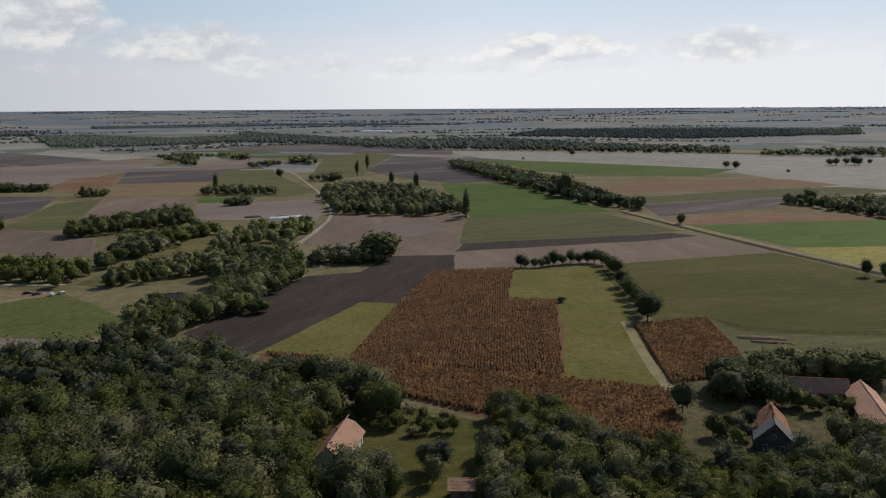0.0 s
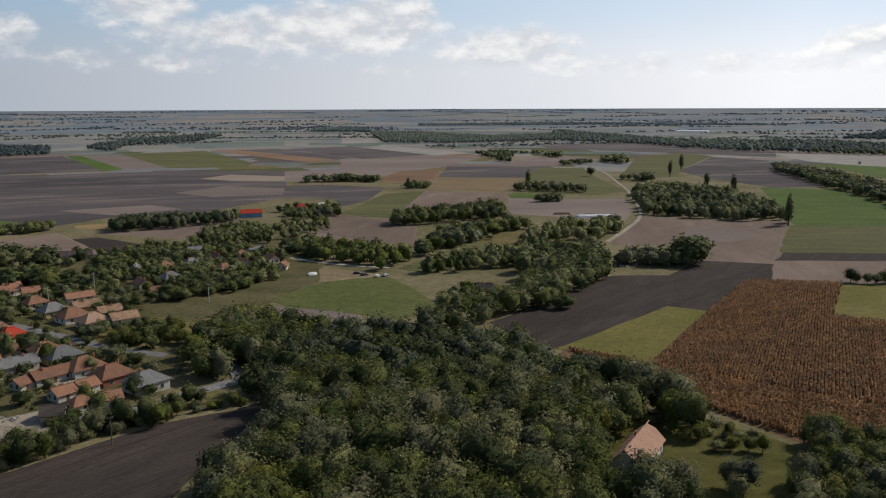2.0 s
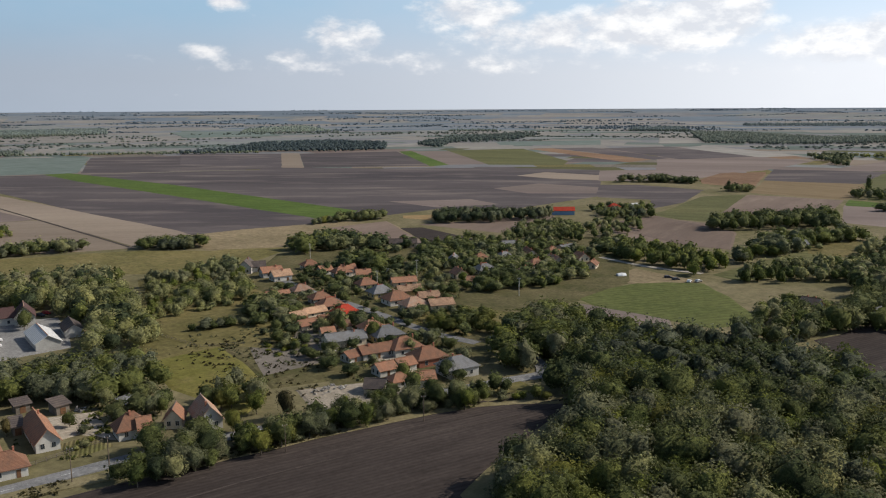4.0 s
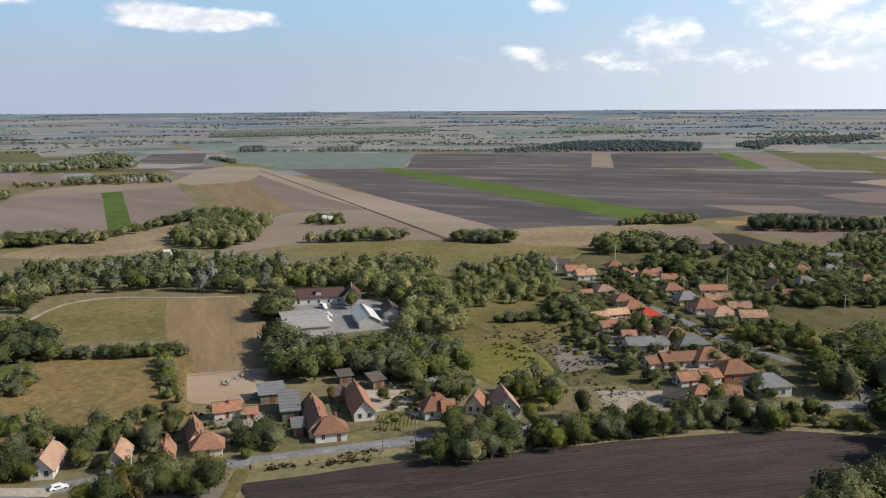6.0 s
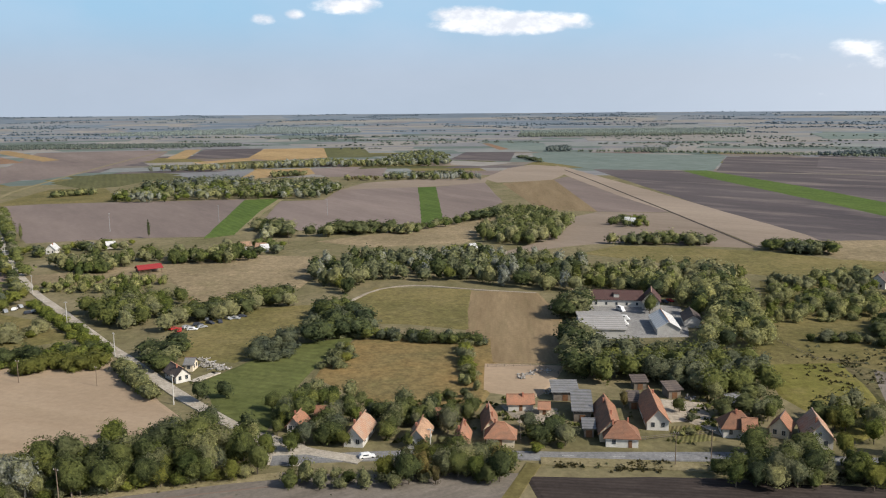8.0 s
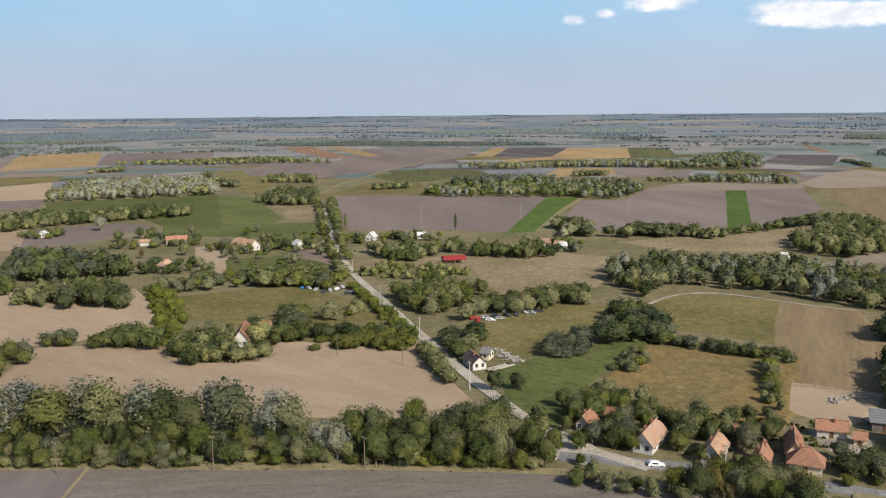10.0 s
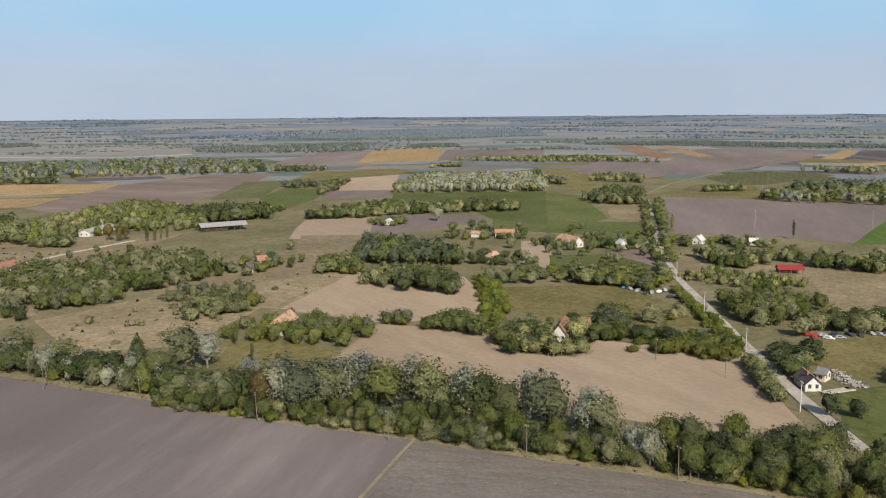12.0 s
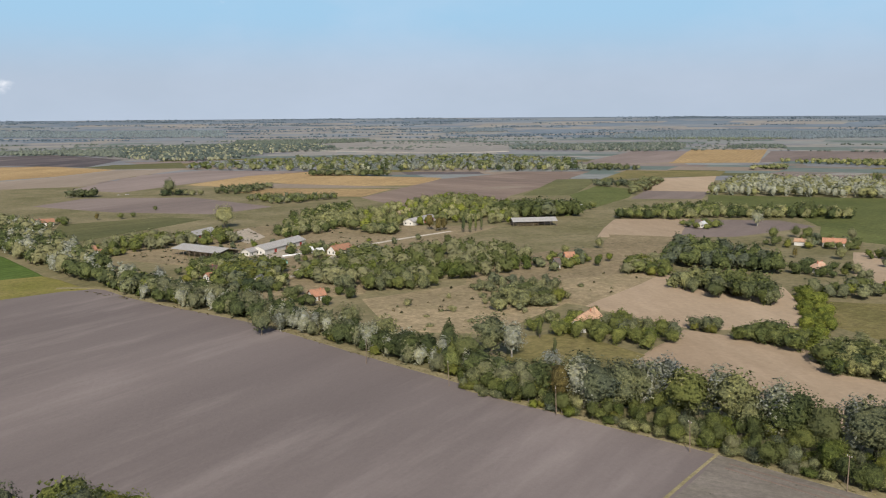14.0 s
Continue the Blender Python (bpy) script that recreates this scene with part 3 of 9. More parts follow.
def trunk_mesh(name, rng, form, material):
    """A tapered trunk with a few limbs, for a tree of unit height."""
    bm = bmesh.new()

    def limb(a, b, r0, r1, k=6):
        a, b = Vector(a), Vector(b)
        q = (b - a).to_track_quat("Z", "Y")
        rings = []
        for p, r in ((a, r0), ((a + b) / 2, (r0 + r1) / 2 * 0.95), (b, r1)):
            rings.append([bm.verts.new(p + q @ Vector((r * math.cos(2 * math.pi * i / k), r * math.sin(2 * math.pi * i / k), 0))) for i in range(k)])
        for s, t in zip(rings, rings[1:]):
            for i in range(k):
                bm.faces.new((s[i], s[(i + 1) % k], t[(i + 1) % k], t[i]))
        bm.faces.new(rings[-1])
    limb((0, 0, -0.02), (0.01, 0.01, 0.72), 0.022, 0.008)
    for i in range(5):
        a, z = i * 2.4 + rng.uniform(0, 1), rng.uniform(0.18, 0.5)
        d = 0.10 if form in ("column", "tall", "cone") else 0.26
        limb((0, 0, z), (d * math.cos(a), d * math.sin(a), z + 0.22), 0.010, 0.004, 5)
    me = bpy.data.meshes.new(name)
    bm.to_mesh(me)
    bm.free()
    me.materials.append(material)
    return me


KINDS = {
    # kind: foliage, form, lobes, sprays, size of a spray, label
    "broad": ("broad", "round", 16, 780, 0.0245, "dense dark green broadleaf tree in a grove"),
    "light": ("light", "round", 16, 780, 0.0245, "yellow-green broadleaf tree turning in early autumn"),
    "olive": ("olive", "round", 18, 780, 0.0245, "dull grey-green acacia tree in full leaf"),
    "dark": ("dark", "round", 15, 780, 0.0245, "very dark green spreading tree"),
    "silver": ("silver", "tall", 20, 950, 0.0195, "tall silver-leaved poplar tree with pale foliage"),
    "poplar": ("dark", "column", 14, 420, 0.018, "slender dark columnar poplar tree"),
    "brown": ("brown", "tall", 20, 560, 0.020, "thin browning tree losing its leaves"),
    "spruce": ("dark", "cone", 20, 600, 0.022, "dark green pointed conifer tree"),
    "shrub": ("olive", "bush", 14, 520, 0.046, "low rounded grey-green shrub"),
    "far": ("far", "round", 10, 300, 0.03, "distant grey-green tree"),
    "haze": ("haze", "round", 10, 300, 0.03, "distant grey-green tree"),
    "hedge": ("light", "bush", 14, 520, 0.046, "low yellow-green shrub of a hedge"),
}
TREE_MESH, STUFF_MESH = {}, {}


def crown_of(name, arrays, material):
    v, q, t, nr = arrays
    return mesh_from(name, v, q, t, material, nr)


for ki, (kind, (fol, form, lobes, leaves, leaf, lab)) in enumerate(KINDS.items()):
    TREE_MESH[kind], STUFF_MESH[kind] = [], []
    for s in range(5 if kind in ("broad", "light", "olive", "silver") else 3):
        rng = np.random.default_rng(100 * ki + s)
        crown = crown_of("crown", crown_arrays(rng, form, lobes, 1, leaves, leaf), L[fol])
        TREE_MESH[kind].append((trunk_mesh("trunk", rng, form, PALE_BARK if kind == "silver" else BARK), crown))
        close = crown_arrays(rng, form, max(9, lobes * 2 // 3), 1, 225, leaf * 1.65)
        mid = crown_arrays(rng, form, 8, 1, 76, leaf * 2.7)
        far = crown_arrays(rng, form, 6, 0, 34, leaf * 3.8)
        hump = crown_arrays(rng, form, 4, 0, 6, leaf * 5.6)
        STUFF_MESH[kind].append((close, mid, far, hump))
TREE_COUNT = [0]


def tree(x, y, kind, h, spread=1.0, label="", group=""):
    TREE_COUNT[0] += 1
    rnd = random.Random(TREE_COUNT[0] * 7 + 3)
    low = kind in ("shrub", "hedge")
    base = new(NAMES[kind])
    base.empty_display_size = 0.5
    tr, cr = rnd.choice(TREE_MESH[kind])
    for nm, me in (("trunk", tr), ("crown", cr)):
        ob = new(nm, me)
        ob.parent = base
    w = spread * rnd.uniform(0.88, 1.14)
    base.matrix_basis = Matrix.Translation((x, y, 0)) @ Matrix.Rotation(rnd.uniform(0, 6.28), 4, "Z") @ Matrix.Diagonal((h * w, h * w * rnd.uniform(0.9, 1.1), h, 1))
    tagged(base, label or KINDS[kind][5], "shrub" if low else "tree", group)
    return base


def thicket(name, label, items, level):
    """Many far trees that cannot be counted, as one mesh per foliage."""
    groups = {}
    for x, y, z, kind, h, w in items:
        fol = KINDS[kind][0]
        # far off, haze-tinted leaf colours replace the tree's own foliage
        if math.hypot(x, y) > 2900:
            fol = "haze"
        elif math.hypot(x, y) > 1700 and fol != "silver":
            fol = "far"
        groups.setdefault(fol, []).append((x, y, z, kind, h, w))
    for fol, rows in groups.items():
        rnd = random.Random(len(rows))
        V, Q, T, R, base = [], [], [], [], 0
        for x, y, z, kind, h, w in rows:
            v, q, t, nr = rnd.choice(STUFF_MESH[kind])[level]
            a = rnd.uniform(0, 6.28)
            c, s = math.cos(a), math.sin(a)
            vv = np.stack([(v[:, 0] * c - v[:, 1] * s) * h * w + x, (v[:, 0] * s + v[:, 1] * c) * h * w + y, v[:, 2] * h * 1.08 - 0.12 * h + z], 1)
            V.append(vv)
            R.append(np.stack([nr[:, 0] * c - nr[:, 1] * s, nr[:, 0] * s + nr[:, 1] * c, nr[:, 2]], 1))
            Q.append(q + base)
            T.append(t + base)
            base += len(v)
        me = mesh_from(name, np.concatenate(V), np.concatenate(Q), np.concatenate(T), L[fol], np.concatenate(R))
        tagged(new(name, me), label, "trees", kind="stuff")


WOODS = [0]
ALONE = {}
NAMES = {"broad": "broadleaf_tree", "light": "maple_tree", "olive": "acacia_tree", "dark": "oak_tree", "silver": "silver_poplar_tree",
         "poplar": "columnar_poplar_tree", "brown": "withering_tree", "spruce": "spruce_tree", "shrub": "shrub", "hedge": "hedge_shrub"}


def wood(mix, hmin, hmax, gap, *pts, group="", near=NEAR_TREES, spread=1.0, label=""):
    """A wood or belt: trees scattered over an outline. Near ones are trees of their own, the rest one thicket a foliage."""
    WOODS[0] += 1
    rnd = random.Random(WOODS[0] * 31)
    kinds = mix.split()
    rc = math.hypot(sum(p[0] for p in pts), sum(p[1] for p in pts)) / len(pts)
    if 285 < rc <= 520:
        gap, spread = gap * 1.1, spread * 1.08
    if 520 < rc < 2300:
        gap, spread = (gap * 1.15, spread * 1.1) if rc < 950 else (gap * 1.4, spread * 1.3)
    area = abs(sum(a[0] * c[1] - c[0] * a[1] for a, c in zip(pts, pts[1:] + pts[:1]))) / 2
    width = 2 * area / sum(math.dist(a, c) for a, c in zip(pts, pts[1:] + pts[:1]))
    if width < 2.5 * gap and rc > 285:
        gap = max(gap * 0.55, min(gap, width * 0.6))
        spread *= 1.3
    xs, ys = [p[0] for p in pts], [p[1] for p in pts]
    far_items = {}
    y = min(ys)
    row = 0
    while y <= max(ys):
        x = min(xs) + (gap / 2 if row % 2 else 0)
        while x <= max(xs):
            px, py = x + rnd.uniform(-0.42, 0.42) * gap, y + rnd.uniform(-0.42, 0.42) * gap
            if (round(px / 2), round(py / 2)) not in CLEAR and inside((px, py), pts):
                k = rnd.choice(kinds)
                h = rnd.uniform(hmin, hmax)
                if k in ("shrub", "hedge"):
                    h *= 0.5
                if k in ("light", "brown"):
                    h *= 0.85
                r = math.hypot(px, py)
                if r < near and ALONE.get(k, 0) < 280:
                    ALONE[k] = ALONE.get(k, 0) + 1
                    tree(px, py, k, h, spread, label, group)
                else:
                    level = 0 if r < 440 else 1 if r < 880 else 2 if r < 1400 else 3
                    far_items.setdefault(level, []).append((px, py, lift(r), k, h, spread * rnd.uniform(0.9, 1.2)))
            x += gap
        y += gap * 0.87
        row += 1
    for level, items in far_items.items():
        thicket("wood" if len(items) > 12 else "tree_clump", WOOD_LABEL[level], items, level)


WOOD_LABEL = ("dense green wood of mixed broadleaf trees", "dull green wood between the fields", "distant grey-green belt of trees between fields", "hazy far woodland on the plain")


TUFTS = [0]


def scrub(kind, density, hmax, *pts, label="low weeds and tussocks of dry grass"):
    """Weeds, tussocks and low bushes, strewn over an outline."""
    TUFTS[0] += 1
    rng = np.random.default_rng(TUFTS[0] + 500)
    xs, ys = [p[0] for p in pts], [p[1] for p in pts]
    n = int((max(xs) - min(xs)) * (max(ys) - min(ys)) * density)
    P = [(x, y) for x, y in zip(rng.uniform(min(xs), max(xs), n), rng.uniform(min(ys), max(ys), n))
         if noise.noise((x * 0.09, y * 0.09, TUFTS[0])) > -0.12 and inside((x, y), pts) and (round(x / 2), round(y / 2)) not in CLEAR]
    if not P:
        return
    P = np.array(P)
    n = len(P)
    V = []
    for k in range(5):
        h = hmax * rng.uniform(0.25, 1.0, (n, 1)) ** 1.3
        a = rng.uniform(0, 6.28, (n, 1))
        o = rng.normal(scale=hmax * 0.35, size=(n, 2))
        dx, dy = np.cos(a) * h * 0.7, np.sin(a) * h * 0.7
        x, y = P[:, :1] + o[:, :1], P[:, 1:] + o[:, 1:]
        V.append(np.stack([np.hstack([x - dx, y - dy, h * 0]), np.hstack([x + dx, y + dy, h * 0.25]), np.hstack([x - dy * 0.5, y + dx * 0.5, h])], 1).reshape(-1, 3))
    V = np.concatenate(V)
    up = unit(np.array([0, 0, 1.0]) + rng.normal(scale=0.35, size=V.shape))
    tagged(new("scrub", mesh_from("scrub", V, np.zeros((0, 4), int), np.arange(len(V)).reshape(-1, 3), L[kind], up)), label, "weeds", kind="stuff")


# ================= far land =================
def distant_land():
    """Strips of fields and belts of trees out to the horizon, all one plain."""
    rnd = random.Random(77)
    groups = {}
    r = 1180.0
    rings = []
    while r < 4840:
        d = rnd.uniform(45, 120) * (0.55 + r / 4200)
        rings.append((r, min(r + d, 4848)))
        r += d
    # palettes by distance; the outer rings have more haze in their colour
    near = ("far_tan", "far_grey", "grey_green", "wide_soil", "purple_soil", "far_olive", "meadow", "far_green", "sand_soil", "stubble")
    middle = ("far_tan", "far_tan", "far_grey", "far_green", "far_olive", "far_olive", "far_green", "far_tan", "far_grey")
    last = ("haze_pale", "haze_blue", "haze_blue", "far_grey", "far_tan", "far_olive", "far_tan")
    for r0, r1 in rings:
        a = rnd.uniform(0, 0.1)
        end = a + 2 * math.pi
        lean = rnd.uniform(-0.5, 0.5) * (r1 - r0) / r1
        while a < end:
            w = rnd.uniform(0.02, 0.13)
            key = rnd.choice(near if r0 < 1800 else middle if r0 < 3000 else last if r0 < 4300 else ("haze_blue", "haze_blue", "haze_pale"))
            groups.setdefault(key, []).append((r0, r1, a, min(a + w, end), lean))
            a += w
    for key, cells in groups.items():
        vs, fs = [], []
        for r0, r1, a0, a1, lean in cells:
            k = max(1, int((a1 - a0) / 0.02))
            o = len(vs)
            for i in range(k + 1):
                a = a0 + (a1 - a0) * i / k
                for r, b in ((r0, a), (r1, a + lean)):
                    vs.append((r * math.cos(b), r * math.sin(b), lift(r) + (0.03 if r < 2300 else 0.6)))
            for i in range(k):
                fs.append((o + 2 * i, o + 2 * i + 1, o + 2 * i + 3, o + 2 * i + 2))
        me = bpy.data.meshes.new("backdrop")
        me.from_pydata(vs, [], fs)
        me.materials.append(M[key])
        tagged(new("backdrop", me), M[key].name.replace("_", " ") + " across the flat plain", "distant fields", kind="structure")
    items = []
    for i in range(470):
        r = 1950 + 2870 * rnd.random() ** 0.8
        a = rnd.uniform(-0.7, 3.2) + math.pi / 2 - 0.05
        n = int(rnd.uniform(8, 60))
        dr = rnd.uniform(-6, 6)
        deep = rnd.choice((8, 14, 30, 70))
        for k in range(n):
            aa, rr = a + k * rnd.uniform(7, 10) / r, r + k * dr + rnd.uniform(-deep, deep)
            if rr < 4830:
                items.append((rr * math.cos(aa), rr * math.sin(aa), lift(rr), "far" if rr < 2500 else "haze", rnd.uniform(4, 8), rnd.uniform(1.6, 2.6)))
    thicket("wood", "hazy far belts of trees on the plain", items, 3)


# ================= houses =================
ROOF = {
    "clay": tiles("orange_clay_tiles", (0.33, 0.170, 0.108), (0.245, 0.125, 0.082)),
    "pale": tiles("faded_clay_tiles", (0.45, 0.29, 0.19), (0.36, 0.225, 0.15)),
    "pink": tiles("faded_pink_tiles", (0.50, 0.31, 0.225), (0.42, 0.25, 0.18), amount=0.3),
    "brown": tiles("weathered_brown_tiles", (0.36, 0.22, 0.15), (0.28, 0.165, 0.115), old=(0.30, 0.27, 0.23)),
    "red": tiles("bright_red_roof", (0.42, 0.06, 0.035), (0.36, 0.05, 0.03), old=(0.36, 0.06, 0.04), amount=0.2, vary=0.08),
    "crimson": tiles("crimson_metal_roof", (0.25, 0.035, 0.038), (0.21, 0.03, 0.033), old=(0.20, 0.05, 0.045), amount=0.2, vary=0.08),
    "maroon": tiles("dark_maroon_roof", (0.10, 0.058, 0.054), (0.075, 0.046, 0.044), old=(0.09, 0.07, 0.062), amount=0.3, vary=0.08),
    "slate": tiles("grey_slate_roof", (0.20, 0.20, 0.205), (0.15, 0.15, 0.158), old=(0.13, 0.125, 0.11), vary=0.15),
    "dark": tiles("dark_weathered_roof", (0.105, 0.088, 0.082), (0.075, 0.062, 0.060), old=(0.15, 0.12, 0.10), vary=0.15),
    "asbestos": tiles("grey_corrugated_sheets", (0.34, 0.325, 0.31), (0.27, 0.26, 0.25), old=(0.22, 0.20, 0.17), amount=0.4, vary=0.08),
    "white": tiles("white_sheeting", (0.54, 0.54, 0.53), (0.46, 0.46, 0.45), old=(0.48, 0.47, 0.45), amount=0.3, vary=0.05),
    "straw": tiles("straw_coloured_roof", (0.42, 0.33, 0.20), (0.34, 0.26, 0.155), vary=0.08),
}
WALL = {
    "white": plain("white_plaster", (0.52, 0.50, 0.46), (0.42, 0.40, 0.36)),
    "cream": plain("cream_plaster", (0.58, 0.50, 0.38), (0.46, 0.39, 0.29)),
    "yellow": plain("ochre_plaster", (0.60, 0.45, 0.20), (0.48, 0.36, 0.17)),
    "grey": plain("grey_render", (0.42, 0.41, 0.39), (0.33, 0.32, 0.30)),
    "brick": plain("red_brick_wall", (0.36, 0.15, 0.10), (0.27, 0.11, 0.075)),
    "blue": plain("blue_painted_sheet", (0.22, 0.33, 0.48), (0.17, 0.26, 0.40)),
    "wood": plain("grey_weathered_boards", (0.20, 0.17, 0.14), (0.13, 0.11, 0.09), 2),
    "dark": plain("dark_boarded_gable", (0.10, 0.095, 0.095), (0.07, 0.066, 0.066), 2),
}
FRAME = plain("window_frame_paint", (0.55, 0.52, 0.47), None, 3)
BRICK = plain("chimney_brick", (0.40, 0.17, 0.11), (0.27, 0.12, 0.08), 3)
DOOR = plain("brown_door_paint", (0.17, 0.09, 0.05), None, 3)
RED_DOOR = plain("red_barn_door", (0.36, 0.07, 0.055), None, 3)
STEEL = plain("galvanised_steel", (0.42, 0.42, 0.42), None, 2, 0.5, 0.6)
CONCRETE = plain("pole_concrete", (0.50, 0.48, 0.44), (0.38, 0.36, 0.33), 2)
TIMBER = plain("pole_timber", (0.20, 0.15, 0.11), (0.13, 0.10, 0.075), 2)
_g, _n, _l, _b = shader("window_glass", 0.08)
_b.inputs["Base Color"].default_value = (0.035, 0.042, 0.05, 1)
_b.inputs["Specular IOR Level"].default_value = 0.6
GLASS = _g
BOXES = {}


def box_mesh(name, sx, sy, sz, bevel=0.0):
    """A box with rounded edges, its base at z = 0; alike ones share one mesh."""
    key = (name, round(sx, 2), round(sy, 2), round(sz, 2), bevel)
    if key not in BOXES:
        bm = bmesh.new()
        bmesh.ops.create_cube(bm, size=1, matrix=Matrix.Translation((0, 0, sz / 2)) @ Matrix.Diagonal((sx, sy, sz, 1)))
        if bevel:
            bmesh.ops.bevel(bm, geom=bm.edges[:], offset=bevel, segments=1, affect="EDGES")
        me = bpy.data.meshes.new(name)
        bm.to_mesh(me)
        bm.free()
        BOXES[key] = me
    return BOXES[key]


def piece(name, me, material, parent, m, label=""):
    if not me.materials:
        me.materials.append(material)
    ob = new(name, me)
    ob.parent = parent
    ob.matrix_basis = m
    if label:
        ob["label"] = label
    return ob


HOUSES = [0]
ROOF_WORD = {"clay": "orange clay tile", "pale": "faded clay tile", "pink": "faded pink tile", "brown": "weathered brown tile", "red": "bright red", "crimson": "crimson metal", "maroon": "dark maroon",
             "slate": "grey slate", "dark": "dark weathered", "asbestos": "grey corrugated", "white": "white sheeted", "straw": "straw-coloured"}


def house(x, y, rot, length, width, eave, rise, style, roof, wall, label="", name="house", yard=1.5):
    """A village house: plastered walls, a tiled roof with overhang, ridge, chimney, windows and a door. Long axis along x."""
    HOUSES[0] += 1
    rnd = random.Random(HOUSES[0] * 13)
    if style in ("shed", "open") and name == "house":
        name = "shed"
    if not label:
        shape = {"hip": "hipped", "half": "half-hipped", "gable": "gabled", "shed": "lean-to", "open": "open"}[style]
        what = "shed with" if name == "shed" else "house under"
        label = f"{wall if wall != 'wood' else 'boarded'}-walled {shape} {what} a {ROOF_WORD[roof]} roof"
    far = math.hypot(x, y) > 560
    base = new(name)
    base.matrix_basis = pose(x, y, 0, 0, 0, rot)
    tagged(base, label, "outbuilding" if name in ("shed", "barn", "hall", "store", "stable", "workshop") else "house", "village houses" if name == "house" else "")
    hl, hw, top = length / 2, width / 2, eave + rise
    dist = math.hypot(x, y)
    for i in range(int(length / 4) + 1):
        u = -hl + length * i / max(1, int(length / 4))
        hx, hy = x + u * math.cos(radians(rot)), y + u * math.sin(radians(rot))
        keep_clear(hx, hy, hw + 2.0)
        # yard: strip cleared towards the camera so that it sees the house
        for s in range(0, int(yard) + 1, 4):
            keep_clear(hx - hx / dist * s, hy - hy / dist * s, hw + 2)
    over, th = 0.45, 0.22
    # walls
    if style == "open":
        n = max(2, int(length / 5))
        for i in range(n + 1):
            for s in (-1, 1):
                piece("post", box_mesh("post", 0.3, 0.3, eave, 0.04), TIMBER, base, pose(-hl + 0.3 + (length - 0.6) * i / n, s * (hw - 0.3), 0))
        piece("back_wall", box_mesh("back_wall", length * 0.96, 0.2, eave * 0.9), WALL[wall], base, pose(0, hw - 0.75, 0))
        piece("hay_stack", box_mesh("hay_stack", length * 0.5, width * 0.4, eave * 0.55, 0.3), ROOF["straw"], base, pose(-length * 0.15, width * 0.1, 0), "stacked straw under the roof")
    else:
        bm = bmesh.new()
        wl, ww = hl - (0.25 if style != "gable" else 0.1), hw - 0.1
        lo = [bm.verts.new(c) for c in ((-wl, -ww, -0.3), (wl, -ww, -0.3), (wl, ww, -0.3), (-wl, ww, -0.3))]
        hi = [bm.verts.new((v.co.x, v.co.y, eave + (rise - 0.1 if style == "shed" and v.co.y > 0 else 0))) for v in lo]
        for i in range(4):
            j = (i + 1) % 4
            bm.faces.new((lo[i], lo[j], hi[j], hi[i]))
        if style in ("gable", "half"):
            cut = 1.0 if style == "gable" else 0.62
            for sx, a, b in ((1, hi[1], hi[2]), (-1, hi[3], hi[0])):
                if cut == 1.0 or sx == 1:
                    bm.faces.new((a, b, bm.verts.new((sx * wl, 0, top - 0.12))))
                else:
                    p, q = bm.verts.new((sx * wl, ww * (1 - cut), eave + rise * cut - 0.1)), bm.verts.new((sx * wl, -ww * (1 - cut), eave + rise * cut - 0.1))
                    bm.faces.new((a, b, q, p))
        bmesh.ops.recalc_face_normals(bm, faces=bm.faces)
        part("wall", bm, WALL[wall], base)
    # roof: planes with thickness
    bm = bmesh.new()
    ox, oy = hl + over, hw + over
    drop = over * rise / hw
    e = eave - drop

    def slab(pts):
        a = [bm.verts.new(p) for p in pts]
        b = [bm.verts.new((p[0], p[1], p[2] - th)) for p in pts]
        bm.faces.new(a)
        bm.faces.new(b[::-1])
        for i in range(len(a)):
            j = (i + 1) % len(a)
            bm.faces.new((a[i], b[i], b[j], a[j]))
    if style == "shed":
        e2 = rise * (oy - hw) / width
        slab(((-ox, -oy, eave - e2 + th), (ox, -oy, eave - e2 + th), (ox, oy, top + e2 + th), (-ox, oy, top + e2 + th)))
    elif style == "hip":
        rx = max(0.15, hl - hw * 0.9)
        T = top + th
        slab(((-ox, -oy, e + th), (ox, -oy, e + th), (rx, 0, T), (-rx, 0, T)))
        slab(((ox, oy, e + th), (-ox, oy, e + th), (-rx, 0, T), (rx, 0, T)))
        slab(((ox, -oy, e + th), (ox, oy, e + th), (rx, 0, T)))
        slab(((-ox, oy, e + th), (-ox, -oy, e + th), (-rx, 0, T)))
    elif style == "half":
        T, k = top + th, 0.62
        zc, yc = e + (top - e) * k + th, oy * (1 - k)
        rx = -(hl - hw * 0.42)
        slab(((-ox, -oy, e + th), (ox, -oy, e + th), (ox, 0, T), (rx, 0, T), (-ox, -yc, zc)))
        slab(((ox, oy, e + th), (-ox, oy, e + th), (-ox, yc, zc), (rx, 0, T), (ox, 0, T)))
        slab(((-ox, yc, zc), (-ox, -yc, zc), (rx, 0, T)))
    else:
        T = top + th
        nseg = 1 if far else max(1, int(length / 7))
        sag = [0.0] + [rnd.uniform(-0.10, 0.02) for _ in range(nseg - 1)] + [0.0]
        for i in range(nseg):
            x0, x1 = -ox + 2 * ox * i / nseg, -ox + 2 * ox * (i + 1) / nseg
            slab(((x0, -oy, e + th), (x1, -oy, e + th), (x1, 0, T + sag[i + 1]), (x0, 0, T + sag[i])))
            slab(((x1, oy, e + th), (x0, oy, e + th), (x0, 0, T + sag[i]), (x1, 0, T + sag[i + 1])))
    bmesh.ops.remove_doubles(bm, verts=bm.verts, dist=0.002)
    part("roof", bm, ROOF[roof], base)
